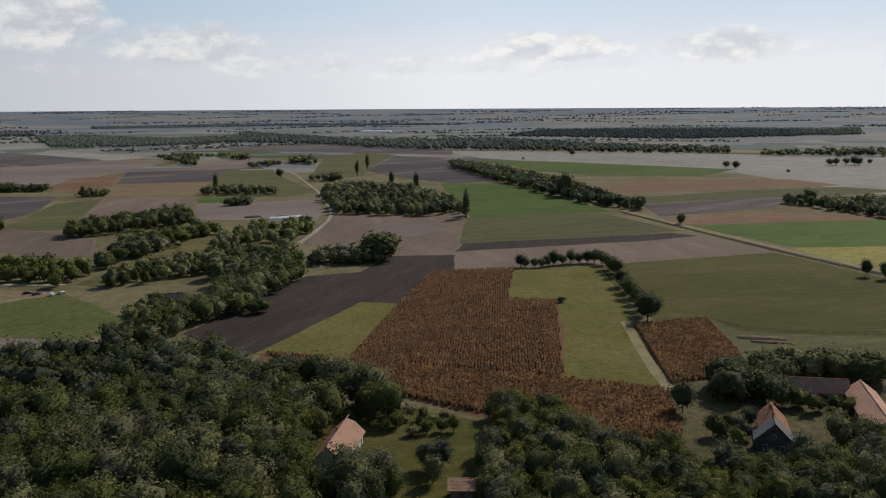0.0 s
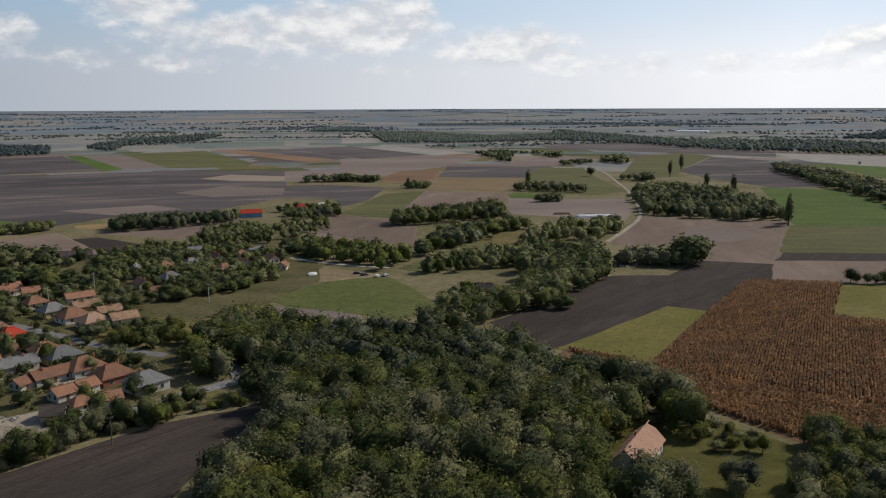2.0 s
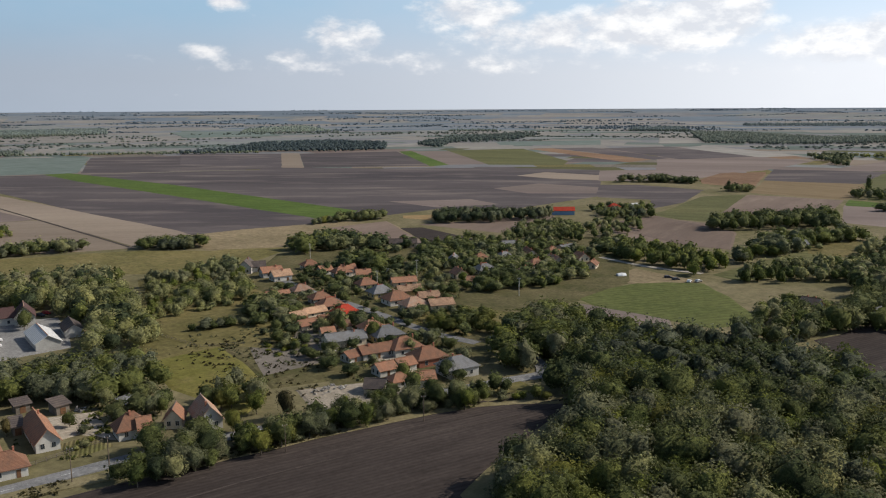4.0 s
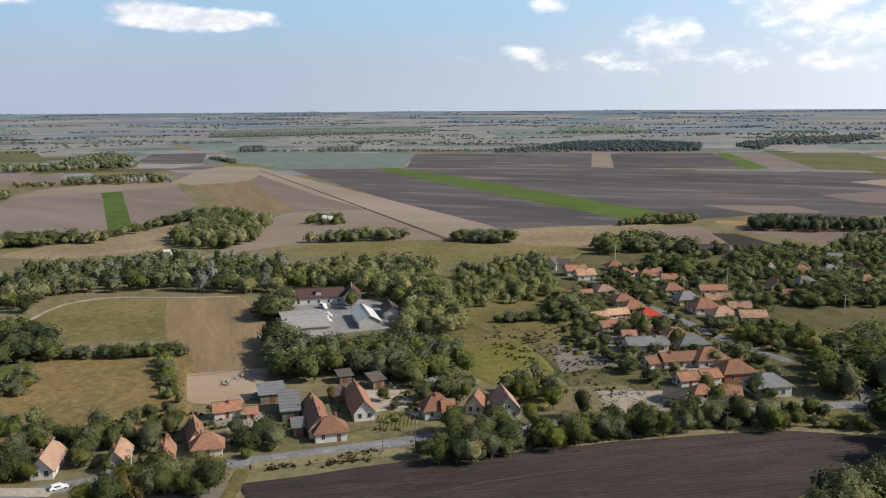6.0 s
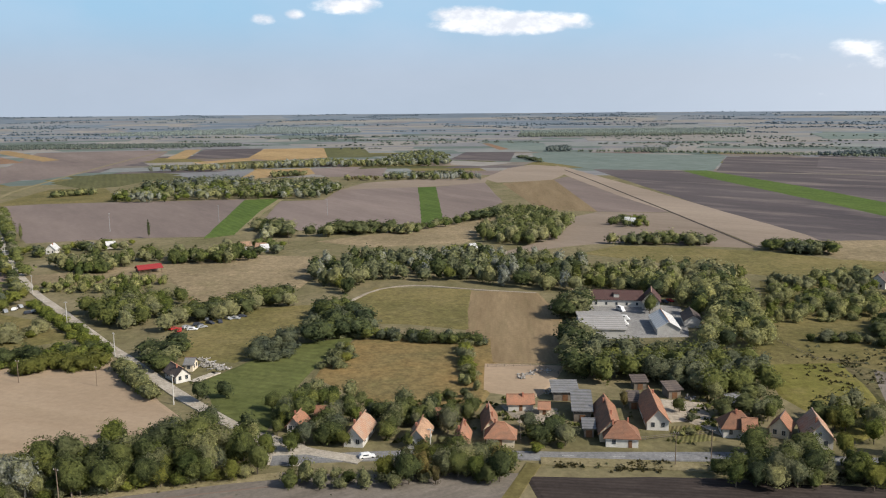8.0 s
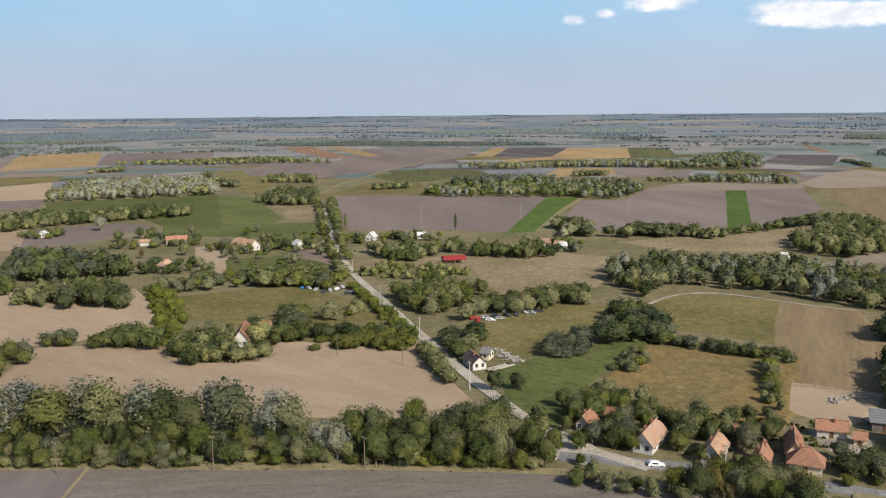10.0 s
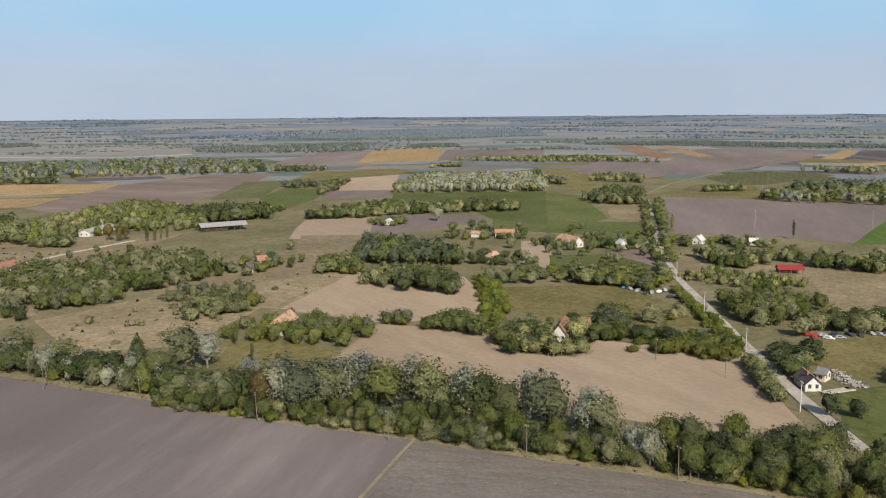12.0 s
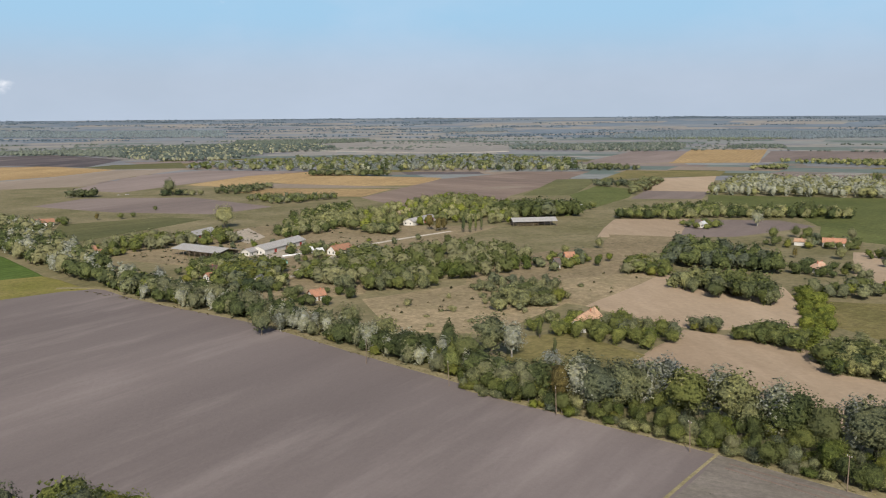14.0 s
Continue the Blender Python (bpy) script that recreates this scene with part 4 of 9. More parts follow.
    if style in ("gable", "hip", "half") and not far:
        rx = max(0.3, hl - hw * 0.9) if style == "hip" else ox
        piece("ridge_cap", box_mesh("ridge_cap", 2 * rx, 0.32, 0.16, 0.05), ROOF[roof], base, pose(0, 0, top + th - 0.04))
    if style == "open" or name in ("hall", "store"):
        return base
    # chimneys
    if name == "house" and length > 7:
        for cx in ((rnd.uniform(-0.3, 0.3) * length,) if rnd.random() < 0.7 else (-0.25 * length, 0.2 * length)):
            cy = rnd.choice((-0.6, 0.6))
            stack = piece("chimney", box_mesh("chimney", 0.48, 0.48, 1.7, 0.03), BRICK, base, pose(cx, cy, top - 0.95), "red brick chimney")
            piece("chimney_cap", box_mesh("chimney_cap", 0.58, 0.58, 0.10, 0.02), BRICK, stack, pose(0, 0, 1.7))
    if style == "shed":
        piece("door", box_mesh("door", 1.6, 0.1, 2.0), DOOR, base, pose(0, -hw + 0.06, 0))
        return base
    # windows and doors
    wl, ww = hl - (0.25 if style != "gable" else 0.1), hw - 0.1

    def window(px, py, turn, z=1.0, w=1.0, h=1.3):
        f = piece("window", box_mesh("window", w + 0.2, 0.10, h + 0.2, 0.02), FRAME, base, pose(px, py, z - 0.1, 0, 0, turn))
        if dist > 330:
            piece("pane", box_mesh("pane", w - 0.04, 0.04, h), GLASS, f, pose(0, -0.05, 0.1))
            return
        for side in (-1, 1):
            piece("pane", box_mesh("pane", w / 2 - 0.04, 0.04, h), GLASS, f, pose(side * w / 4, -0.05, 0.1))
    tall = 1.0 if eave < 3.8 else 1.4
    if not far:
        for s in (-1, 1):
            n = max(1, int(length / 4.2))
            for i in range(n):
                px = -wl + 2 * wl * (i + 0.5) / n
                if i == n // 2 and name == "house" and s == -1:
                    d = piece("door", box_mesh("door", 1.0, 0.12, 2.05, 0.02), DOOR, base, pose(px, -ww - 0.02, 0))
                    if dist < 330:
                        piece("handle", box_mesh("handle", 0.06, 0.06, 0.14, 0.01), STEEL, d, pose(0.38, -0.08, 1.0))
                else:
                    window(px, s * (ww + 0.02), 0 if s < 0 else 180, tall)
    for s in (-1, 1):
        for py in (-width * 0.22, width * 0.22):
            window(s * (wl + 0.02), py, 90 if s > 0 else -90, tall)
        if style == "gable" and rise > 3.3 and not far:
            window(s * (wl + 0.02), 0, 90 if s > 0 else -90, eave + 0.6, 0.7, 0.9)
    if name in ("stable", "barn"):
        for px in (-wl * 0.5, wl * 0.05, wl * 0.75):
            piece("barn_door", box_mesh("barn_door", 2.6, 0.14, 2.6, 0.02), RED_DOOR, base, pose(px, -ww - 0.03, 0), "red painted barn door")
    if name == "workshop" and length > 30:
        for px in (-wl * 0.62, wl * 0.28):
            dm = piece("dormer", box_mesh("dormer", 2.4, 2.6, 1.7, 0.03), WALL[wall], base, pose(px, -hw * 0.55, eave + 0.5), "small white dormer")
            piece("dormer_roof", box_mesh("dormer_roof", 3.0, 3.0, 0.5, 0.2), ROOF[roof], dm, pose(0, 0, 1.7))
    return base


# ================= poles, vehicles, clutter =================
POLE_MASTER = {}


def utility_pole(x, y, h, kind, lean=0):
    key = (h, kind)
    m = pose(x, y, 0, lean, lean * 0.6, (x * 7 + y * 3) % 40 - 20 + 60)
    if key in POLE_MASTER:
        return copy_thing(POLE_MASTER[key], m)
    mat = {"concrete": CONCRETE, "wood": TIMBER, "steel": STEEL}[kind]
    base = new("utility_pole")
    bm = bmesh.new()
    w = 0.20 if kind != "wood" else 0.15
    bmesh.ops.create_cone(bm, cap_ends=True, segments=8, radius1=w, radius2=w * 0.55, depth=h + 0.5, matrix=Matrix.Translation((0, 0, h / 2 - 0.25)))
    part("shaft", bm, mat, base)
    piece("crossarm", box_mesh("crossarm", 1.9 if kind != "wood" else 1.3, 0.14, 0.14, 0.02), mat, base, pose(0, 0, h - 0.5))
    for ix in (-0.6, 0.0, 0.6):
        bm = bmesh.new()
        bmesh.ops.create_cone(bm, cap_ends=True, segments=8, radius1=0.09, radius2=0.05, depth=0.3, matrix=Matrix.Translation((ix, 0, h - 0.22)))
        part("insulator", bm, WALL["white"], base, "white porcelain insulator")
    words = {"concrete": "pale concrete utility pole beside the gravel road", "wood": "slim dark timber pole at a field edge", "steel": "slender steel pole standing in tilled soil"}
    tagged(base, words[kind], "pole", "utility poles")
    base.matrix_basis = m
    POLE_MASTER[key] = base
    return base


PAINT = {
    "white": plain("white_car_paint", (0.72, 0.72, 0.71), None, 1, 0.3, 0, 0.03), "silver": plain("silver_car_paint", (0.45, 0.46, 0.47), None, 1, 0.3, 0.4, 0.03),
    "dark": plain("dark_car_paint", (0.05, 0.055, 0.07), None, 1, 0.3, 0, 0.03), "red": plain("red_car_paint", (0.36, 0.045, 0.04), None, 1, 0.3, 0, 0.03),
    "blue": plain("blue_tarpaulin_paint", (0.06, 0.20, 0.46), None, 1, 0.4, 0, 0.03), "green": plain("green_netting", (0.22, 0.36, 0.28), (0.18, 0.30, 0.24), 1, 0.9),
    "straw": plain("dark_old_straw", (0.20, 0.15, 0.10), (0.13, 0.095, 0.065), 1, 0.95)}
RUBBER = plain("tyre_rubber", (0.03, 0.03, 0.03))
CAR_MASTER = {}


def vehicle(x, y, rot, paint, shape):
    key = (paint, shape)
    m = pose(x, y, 0, 0, 0, rot)
    if key in CAR_MASTER:
        return copy_thing(CAR_MASTER[key], m)
    base = new(shape)
    ln, h0, h1 = (4.3, 0.85, 1.45) if shape == "car" else (5.4, 1.1, 2.4)
    prof = ((-ln / 2, 0.35), (-ln / 2, h0), (-ln * 0.46, h1 * 0.97) if shape == "van" else (-ln * 0.36, h1), (ln * 0.12, h1) if shape == "car" else (ln * 0.22, h1), (ln * 0.26, h0 + 0.05) if shape == "car" else (ln * 0.36, h0 + 0.15), (ln * 0.48, h0 - 0.1), (ln / 2, 0.4))
    bm = bmesh.new()
    a, b = [bm.verts.new((px, -0.86, pz)) for px, pz in prof], [bm.verts.new((px, 0.86, pz)) for px, pz in prof]
    bm.faces.new(a)
    bm.faces.new(b[::-1])
    for i in range(len(prof)):
        j = (i + 1) % len(prof)
        bm.faces.new((a[i], b[i], b[j], a[j]))
    bmesh.ops.recalc_face_normals(bm, faces=bm.faces)
    bmesh.ops.bevel(bm, geom=bm.edges[:], offset=0.09, segments=1, affect="EDGES")
    body = part("body", bm, PAINT[paint], base)
    zc = (h0 + h1) / 2
    for s in (-1, 1):
        piece("side_window", box_mesh("side_window", ln * 0.34, 0.04, (h1 - h0) * 0.6, 0.01), GLASS, body, pose(-ln * 0.1, s * 0.855, zc - 0.18))
    px = ln * 0.19 if shape == "car" else ln * 0.29
    piece("windscreen", box_mesh("windscreen", 0.05, 1.4, (h1 - h0) * 0.95, 0.01), GLASS, body, pose(px + 0.16, 0, h0 + 0.06, 0, -42 if shape == "car" else -28, 0))
    for wx in (-ln * 0.31, ln * 0.31):
        for s in (-1, 1):
            bm = bmesh.new()
            bmesh.ops.create_cone(bm, cap_ends=True, segments=14, radius1=0.32, radius2=0.32, depth=0.2, matrix=pose(wx, s * 0.78, 0.32, 90))
            part("wheel", bm, RUBBER, base)
    tagged(base, f"old {paint} {shape} parked on rough ground", shape, "parked vehicles")
    base.matrix_basis = m
    CAR_MASTER[key] = base
    return base


def car(x, y, rot, paint):
    return vehicle(x, y, rot, paint, "car")


def van(x, y, rot, paint):
    return vehicle(x, y, rot, paint, "van")


def fence(label, h, gap, paint, *pts):
    """Posts with two rails along a line."""
    base = new("fence")
    base.matrix_basis = pose(pts[0][0], pts[0][1], 0)
    mat = WALL[paint]
    for a, b in zip(pts, pts[1:]):
        d, turn = math.dist(a, b), math.degrees(math.atan2(b[1] - a[1], b[0] - a[0]))
        n = max(1, int(d / gap))
        for i in range(n + (b is pts[-1])):
            f = i / n
            piece("post", box_mesh("fence_post", 0.12, 0.12, h, 0.02), mat, base, pose(a[0] + (b[0] - a[0]) * f - pts[0][0], a[1] + (b[1] - a[1]) * f - pts[0][1], 0))
        for z in (h * 0.4, h * 0.85):
            piece("rail", box_mesh("fence_rail", round(d, 1), 0.05, 0.09), mat, base, pose((a[0] + b[0]) / 2 - pts[0][0], (a[1] + b[1]) / 2 - pts[0][1], z, 0, 0, turn))
    return tagged(base, label, "fence")


JUNK = plain("mixed_scrap", (0.40, 0.38, 0.35), (0.16, 0.14, 0.12), 4, 0.8)
JUNKS = [0]


def junk_pile(x, y, size):
    """A heap of boards, sheets and boxes."""
    JUNKS[0] += 1
    rnd = random.Random(JUNKS[0])
    bm = bmesh.new()
    for i in range(16):
        s = (rnd.uniform(0.3, 1.8), rnd.uniform(0.1, 0.8), rnd.uniform(0.06, 0.6))
        m = pose(rnd.uniform(-1, 1) * size, rnd.uniform(-1, 1) * size, s[2] / 2 + rnd.random() ** 2 * 0.6, rnd.uniform(-25, 25), rnd.uniform(-25, 25), rnd.uniform(0, 180))
        bmesh.ops.create_cube(bm, size=1, matrix=m @ Matrix.Diagonal((*s, 1)))
    ob = part("scrap_heap", bm, JUNK, None)
    ob.matrix_basis = pose(x, y, 0)
    return tagged(ob, "heap of boards and scrap lying on the ground", "heap", kind="stuff")


def long_heap(x, y, rot, length, width, h, paint, label, name):
    """A long rounded heap, row or tunnel."""
    bm = bmesh.new()
    rnd = random.Random(int(abs(x)) + 1)
    n, k = max(2, int(length / 2.5)), 7
    rings = []
    for i in range(n + 1):
        s = 0.96 + 0.08 * rnd.random() if 0 < i < n else 0.8
        rings.append([bm.verts.new((-length / 2 + length * i / n, -width / 2 * s * math.cos(math.pi * j / (k - 1)), h * s * math.sin(math.pi * j / (k - 1)) - 0.1)) for j in range(k)])
    for a, b in zip(rings, rings[1:]):
        for j in range(k - 1):
            bm.faces.new((a[j], a[j + 1], b[j + 1], b[j]))
    bm.faces.new(rings[0])
    bm.faces.new(rings[-1])
    bmesh.ops.recalc_face_normals(bm, faces=bm.faces)
    ob = part(name, bm, PAINT[paint], None)
    ob.matrix_basis = pose(x, y, lift(math.hypot(x, y)), 0, 0, rot)
    return tagged(ob, label, name.replace("_", " "))


CORN = leafy("dry_corn_leaves", (0.205, 0.126, 0.094), (0.330, 0.205, 0.150), (0.30, 0.185, 0.135), thin=0.35)


def corn_rows(angle, gap, h, *pts):
    """Standing dry corn: rows of ragged stalk tufts."""
    rng = np.random.default_rng(len(pts) * 5 + int(abs(angle)))
    c, s = math.cos(radians(angle)), math.sin(radians(angle))
    loc = [(p[0] * c + p[1] * s, -p[0] * s + p[1] * c) for p in pts]
    us, vs_ = [p[0] for p in loc], [p[1] for p in loc]
    P = []
    v = min(vs_)
    while v < max(vs_):
        cuts = sorted(a[0] + (v - a[1]) * (b[0] - a[0]) / (b[1] - a[1]) for a, b in zip(loc, loc[1:] + loc[:1]) if (a[1] > v) != (b[1] > v))
        for u0, u1 in zip(cuts[::2], cuts[1::2]):
            u = np.arange(u0, u1, 0.75)
            P.append(np.stack([u + rng.uniform(-0.3, 0.3, len(u)), np.full(len(u), v) + rng.uniform(-0.12, 0.12, len(u))], 1))
        v += gap
    P = np.concatenate(P)
    n = len(P)
    hh = h * rng.uniform(0.72, 1.15, (n, 1))
    x = (P[:, :1] * c - P[:, 1:] * s)
    y = (P[:, :1] * s + P[:, 1:] * c)
    V = []
    for k in range(2):
        a = rng.uniform(0, math.pi, (n, 1)) + k * 1.57
        dx, dy = np.cos(a) * 0.42, np.sin(a) * 0.42
        lean = rng.uniform(-0.25, 0.25, (n, 2))
        z0, z1 = np.zeros((n, 1)), hh
        V.append(np.stack([np.hstack([x - dx * 0.6, y - dy * 0.6, z0]), np.hstack([x + dx * 0.6, y + dy * 0.6, z0]), np.hstack([x + dx + lean[:, :1], y + dy + lean[:, 1:], z1 * 0.85]), np.hstack([x - dx * 0.7 + lean[:, :1], y - dy * 0.7 + lean[:, 1:], z1])], 1).reshape(-1, 3))
    V = np.concatenate(V)
    Q = np.arange(len(V)).reshape(-1, 4)
    tagged(new("standing_corn", mesh_from("standing_corn", V, Q, np.zeros((0, 3), int), CORN)), "rows of standing dry rust-brown corn", "corn", kind="stuff")


# ================= fields, roads and woods =================

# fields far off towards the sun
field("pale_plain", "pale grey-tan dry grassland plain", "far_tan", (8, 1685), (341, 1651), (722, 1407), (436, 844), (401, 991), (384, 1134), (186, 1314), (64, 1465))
field("grey_field", "grey tilled field with pale bands", "purple_soil", (-864, 1691), (-814, 1726), (-511, 1439), (-449, 1392), (-440, 1162), (-457, 1100), (-555, 1081))
field("rust_field", "thin reddish strip of ripe crop", "rust", (-806, 1685), (-774, 1764), (-472, 1466), (-510, 1425))
field("rust_field", "orange-brown dry crop field", "rust", (-430, 950), (-472, 1101), (-421, 1124), (-357, 915), (-418, 930))
field("dark_field", "dark tilled field behind the hedge", "wide_soil", (-382, 1016), (-436, 1192), (-310, 1235), (-281, 1048), (-287, 1010))
field("brown_field", "dull orange-brown stubble field", "mown_tan", (-337, 863), (-378, 1008), (-280, 1032), (-249, 940), (-246, 853))
field("brown_field", "pale brown tilled field", "brown_soil", (-294, 692), (-332, 842), (-245, 847), (-233, 780), (-256, 701))
field("green_field", "green and olive grass triangle", "grey_green", (-335, 645), (-334, 670), (-360, 799), (-335, 842), (-294, 692), (-282, 631), (-301, 629))
field("dark_field", "dark tilled field by the track", "wide_soil", (-445, 863), (-383, 844), (-353, 739), (-353, 681))
field("grey_field", "grey-brown fallow field with straw stacks", "purple_soil", (-231, 807), (-182, 805), (-125, 831), (-104, 744), (-101, 671), (-197, 688))
field("green_strip", "bright green grass strip", "crop_green", (-229, 802), (-240, 852), (-187, 839), (-183, 810))
field("olive_field", "olive grass field", "grey_green", (-238, 908), (-276, 1032), (-300, 1202), (-244, 1230), (-201, 1084), (-133, 903), (-159, 854), (-225, 857))
field("olive_field", "olive grass field", "grey_green", (-169, 1107), (-207, 1521), (-144, 1660), (-85, 1561), (-108, 1242), (-104, 1103))
field("dark_field", "dark tilled field beyond the green crop", "wide_soil", (-105, 1199), (-84, 1544), (2, 1471), (65, 1026), (11, 992), (-67, 1101))
field("dark_field", "long dark tilled strip far off", "wide_soil", (-467, 1869), (-309, 2131), (19, 1726), (17, 1552), (-132, 1639), (-409, 1727))
field("grey_field", "grey tilled field", "purple_soil", (-374, 1262), (-354, 1535), (-244, 1417), (-282, 1255), (-356, 1227))
field("tan_field", "pale tan strip far off", "far_tan", (-1175, 2305), (-1026, 2325), (-851, 1911), (-931, 1824))
field("green_field", "dull green crop field", "grey_green", (21, 686), (127, 722), (169, 611), (107, 582), (12, 558))
field("green_field", "bright fresh green crop field", "crop_green", (-2, 993), (72, 989), (142, 725), (25, 686), (21, 715))
field("green_field", "long green crop strip by the tree belt", "crop_green", (62, 1420), (192, 1353), (400, 1183), (322, 1075), (184, 1093), (129, 1182))
field("rust_field", "reddish brown strip of ripe crop", "rust", (158, 936), (261, 1030), (413, 1020), (439, 946), (320, 908), (181, 869))
field("green_field", "thin green strip between crops", "grey_green", (171, 821), (316, 896), (430, 927), (461, 894), (447, 866), (338, 833), (184, 783))
field("dark_field", "grey-brown tilled strip", "wide_soil", (180, 765), (288, 816), (330, 813), (291, 751), (247, 725), (176, 690))
field("rust_field", "reddish brown strip of ripe crop", "rust", (175, 676), (280, 723), (354, 683), (344, 663), (220, 645), (180, 647))
field("green_field", "green crop field beside the road", "crop_green", (185, 634), (219, 642), (344, 663), (280, 538), (222, 538))

# fields far off beyond the village
field("green_field", "blue-green crop field across the plain", "far_green", (-1697, 441), (-1768, 495), (-1507, 761), (-1161, 568), (-1232, 414), (-1342, 404), (-1436, 387))
field("wide_field", "grey tilled field behind the wide field", "wide_soil", (-1487, 753), (-1300, 1030), (-997, 791), (-1148, 567))
field("wide_field", "very wide dark tilled field with pale dry bands", "wide_soil", (-1131, 548), (-985, 791), (-947, 859), (-544, 513), (-697, 527), (-892, 549))
field("wide_field", "very wide dark tilled field with pale dry bands", "wide_soil", (-1055, 797), (-881, 885), (-765, 992), (-620, 1041), (-443, 744), (-445, 608), (-498, 565), (-501, 508), (-527, 502), (-619, 504), (-687, 517))
field("grey_field", "grey tilled field", "wide_soil", (-1282, 1062), (-1190, 1228), (-861, 969), (-991, 829))
field("grey_field", "grey tilled field", "wide_soil", (-1461, 919), (-1318, 1045), (-1014, 806), (-1184, 743))
field("pale_strip", "pale unploughed strip", "sand_soil", (-1332, 1057), (-1299, 1073), (-984, 821), (-1015, 805))
field("green_strip", "bright green strip of young crop", "crop_green", (-1185, 1231), (-1177, 1257), (-857, 998), (-858, 958))
field("grey_field", "grey tilled strip", "purple_soil", (-1174, 1258), (-1117, 1308), (-816, 1046), (-856, 998))
field("green_field", "dull green crop field", "grey_green", (-1139, 1320), (-1050, 1459), (-759, 1178), (-716, 1096), (-809, 1036))
field("rust_field", "orange strips of ripe crop", "rust", (-1039, 1464), (-1009, 1503), (-671, 1287), (-670, 1207))
field("grey_field", "dark tilled strip far off", "wide_soil", (-1004, 1506), (-959, 1580), (-667, 1342), (-667, 1289))
field("tan_field", "tan strip far off", "far_tan", (-807, 1623), (-806, 1793), (-510, 1533), (-555, 1452))
field("dark_field", "dark tilled strip far off", "wide_soil", (-925, 1569), (-852, 1713), (-570, 1464), (-636, 1322))
field("dry_patch", "pale dried-out streak of tilled soil", "sand_soil", (-653, 894), (-657, 964), (-574, 964), (-535, 898), (-595, 885))
field("dry_patch", "pale dried-out streak of tilled soil", "purple_soil", (-573, 742), (-568, 821), (-490, 822), (-457, 762), (-512, 720))
field("dry_patch", "pale dried-out streak of tilled soil", "purple_soil", (-571, 579), (-523, 642), (-476, 625), (-503, 571))
field("dark_field", "dark tilled field by the farm", "wide_soil", (-504, 846), (-470, 872), (-387, 861), (-383, 746), (-437, 734))
field("grey_field", "grey tilled field behind the copse", "purple_soil", (-614, 1032), (-514, 1144), (-461, 1121), (-454, 976), (-531, 891))
field("rust_field", "orange dry crop field", "rust", (-441, 965), (-466, 1084), (-427, 1139), (-380, 978), (-401, 932))
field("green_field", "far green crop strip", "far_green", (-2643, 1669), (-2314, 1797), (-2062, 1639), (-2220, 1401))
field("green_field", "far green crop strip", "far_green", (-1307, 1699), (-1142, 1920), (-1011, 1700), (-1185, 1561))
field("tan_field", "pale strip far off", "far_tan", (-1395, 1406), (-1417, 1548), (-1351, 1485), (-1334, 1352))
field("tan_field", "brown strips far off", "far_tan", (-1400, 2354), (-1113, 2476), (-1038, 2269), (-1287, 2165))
field("brown_field", "red-brown tilled field by the farm", "brown_soil", (-321, 626), (-279, 621), (-238, 582), (-222, 531), (-271, 512), (-314, 540))
field("brown_field", "brown tilled field edged with dry corn", "brown_soil", (-441, 481), (-393, 587), (-359, 550), (-370, 484), (-415, 482))
field("ochre_margin", "ochre dry corn margin", "ochre", (-487, 511), (-410, 608), (-395, 590), (-457, 505), (-477, 501))
field("dark_field", "dark tilled field below the green strip", "wide_soil", (-1232, 414), (-1160, 521), (-795, 490), (-534, 453), (-514, 448), (-495, 400), (-524, 340), (-653, 347), (-844, 369))
field("green_strip", "long green strip crossing dark soil", "crop_green", (-1171, 526), (-1166, 559), (-892, 549), (-697, 527), (-541, 510), (-514, 455), (-609, 461), (-779, 480), (-1026, 502))
field("sandy_field", "pale sandy stubble field", "sand_soil", (-1356, 352), (-1290, 388), (-827, 361), (-558, 345), (-523, 337), (-521, 290), (-705, 308), (-839, 313), (-1145, 344))
field("pale_field", "pale dry tilled field", "sand_soil", (-1103, 224), (-1283, 298), (-1356, 352), (-1145, 344), (-1053, 298), (-1036, 227))
field("brown_field", "orange-brown dry crop field", "mown_tan", (-1025, 232), (-1060, 304), (-861, 271), (-722, 247), (-748, 204))
field("grey_field", "grey tilled field by the sandy track", "purple_soil", (-1059, 306), (-1105, 336), (-839, 313), (-702, 305), (-721, 249), (-872, 274))
field("sandy_field", "pale tan field beside the copse", "sand_soil", (-682, 211), (-717, 246), (-697, 305), (-560, 288), (-510, 284), (-549, 205), (-547, 180), (-521, 120), (-510, 107), (-560, 152))
ribbon("dirt_track", "straight sandy track", "sand_soil", 3, (-1322, 384), (-1053, 354), (-722, 315), (-599, 298), (-516, 288))
ribbon("ditch", "dark ditch beside the sandy track", "worn_soil", 2.5, (-1230, 370), (-1001, 344), (-705, 308), (-588, 293), (-513, 283))
field("purple_field", "grey-brown tilled field", "purple_soil", (-697, -38), (-870, -28), (-874, 15), (-983, 34), (-994, 123), (-678, 89), (-681, 83), (-656, 14), (-654, -11))
field("purple_field", "grey-brown tilled field", "purple_soil", (-997, 145), (-1036, 210), (-815, 183), (-704, 126), (-680, 106))
field("green_plot", "narrow bright green plot in tilled soil", "crop_green", (-993, 124), (-997, 145), (-687, 107), (-672, 87))
field("pale_margin", "pale sandy field margin", "sand_soil", (-982, 36), (-1069, 68), (-1106, 130), (-1102, 227), (-1036, 210), (-994, 123))
field("ochre_field", "pale ochre stubble field", "ochre", (-1641, -96), (-2075, -104), (-2046, 35), (-1659, 29), (-1594, -73))
field("green_field", "grey-green field", "grey_green", (-1990, 36), (-1992, 125), (-1645, 119), (-1658, 31))
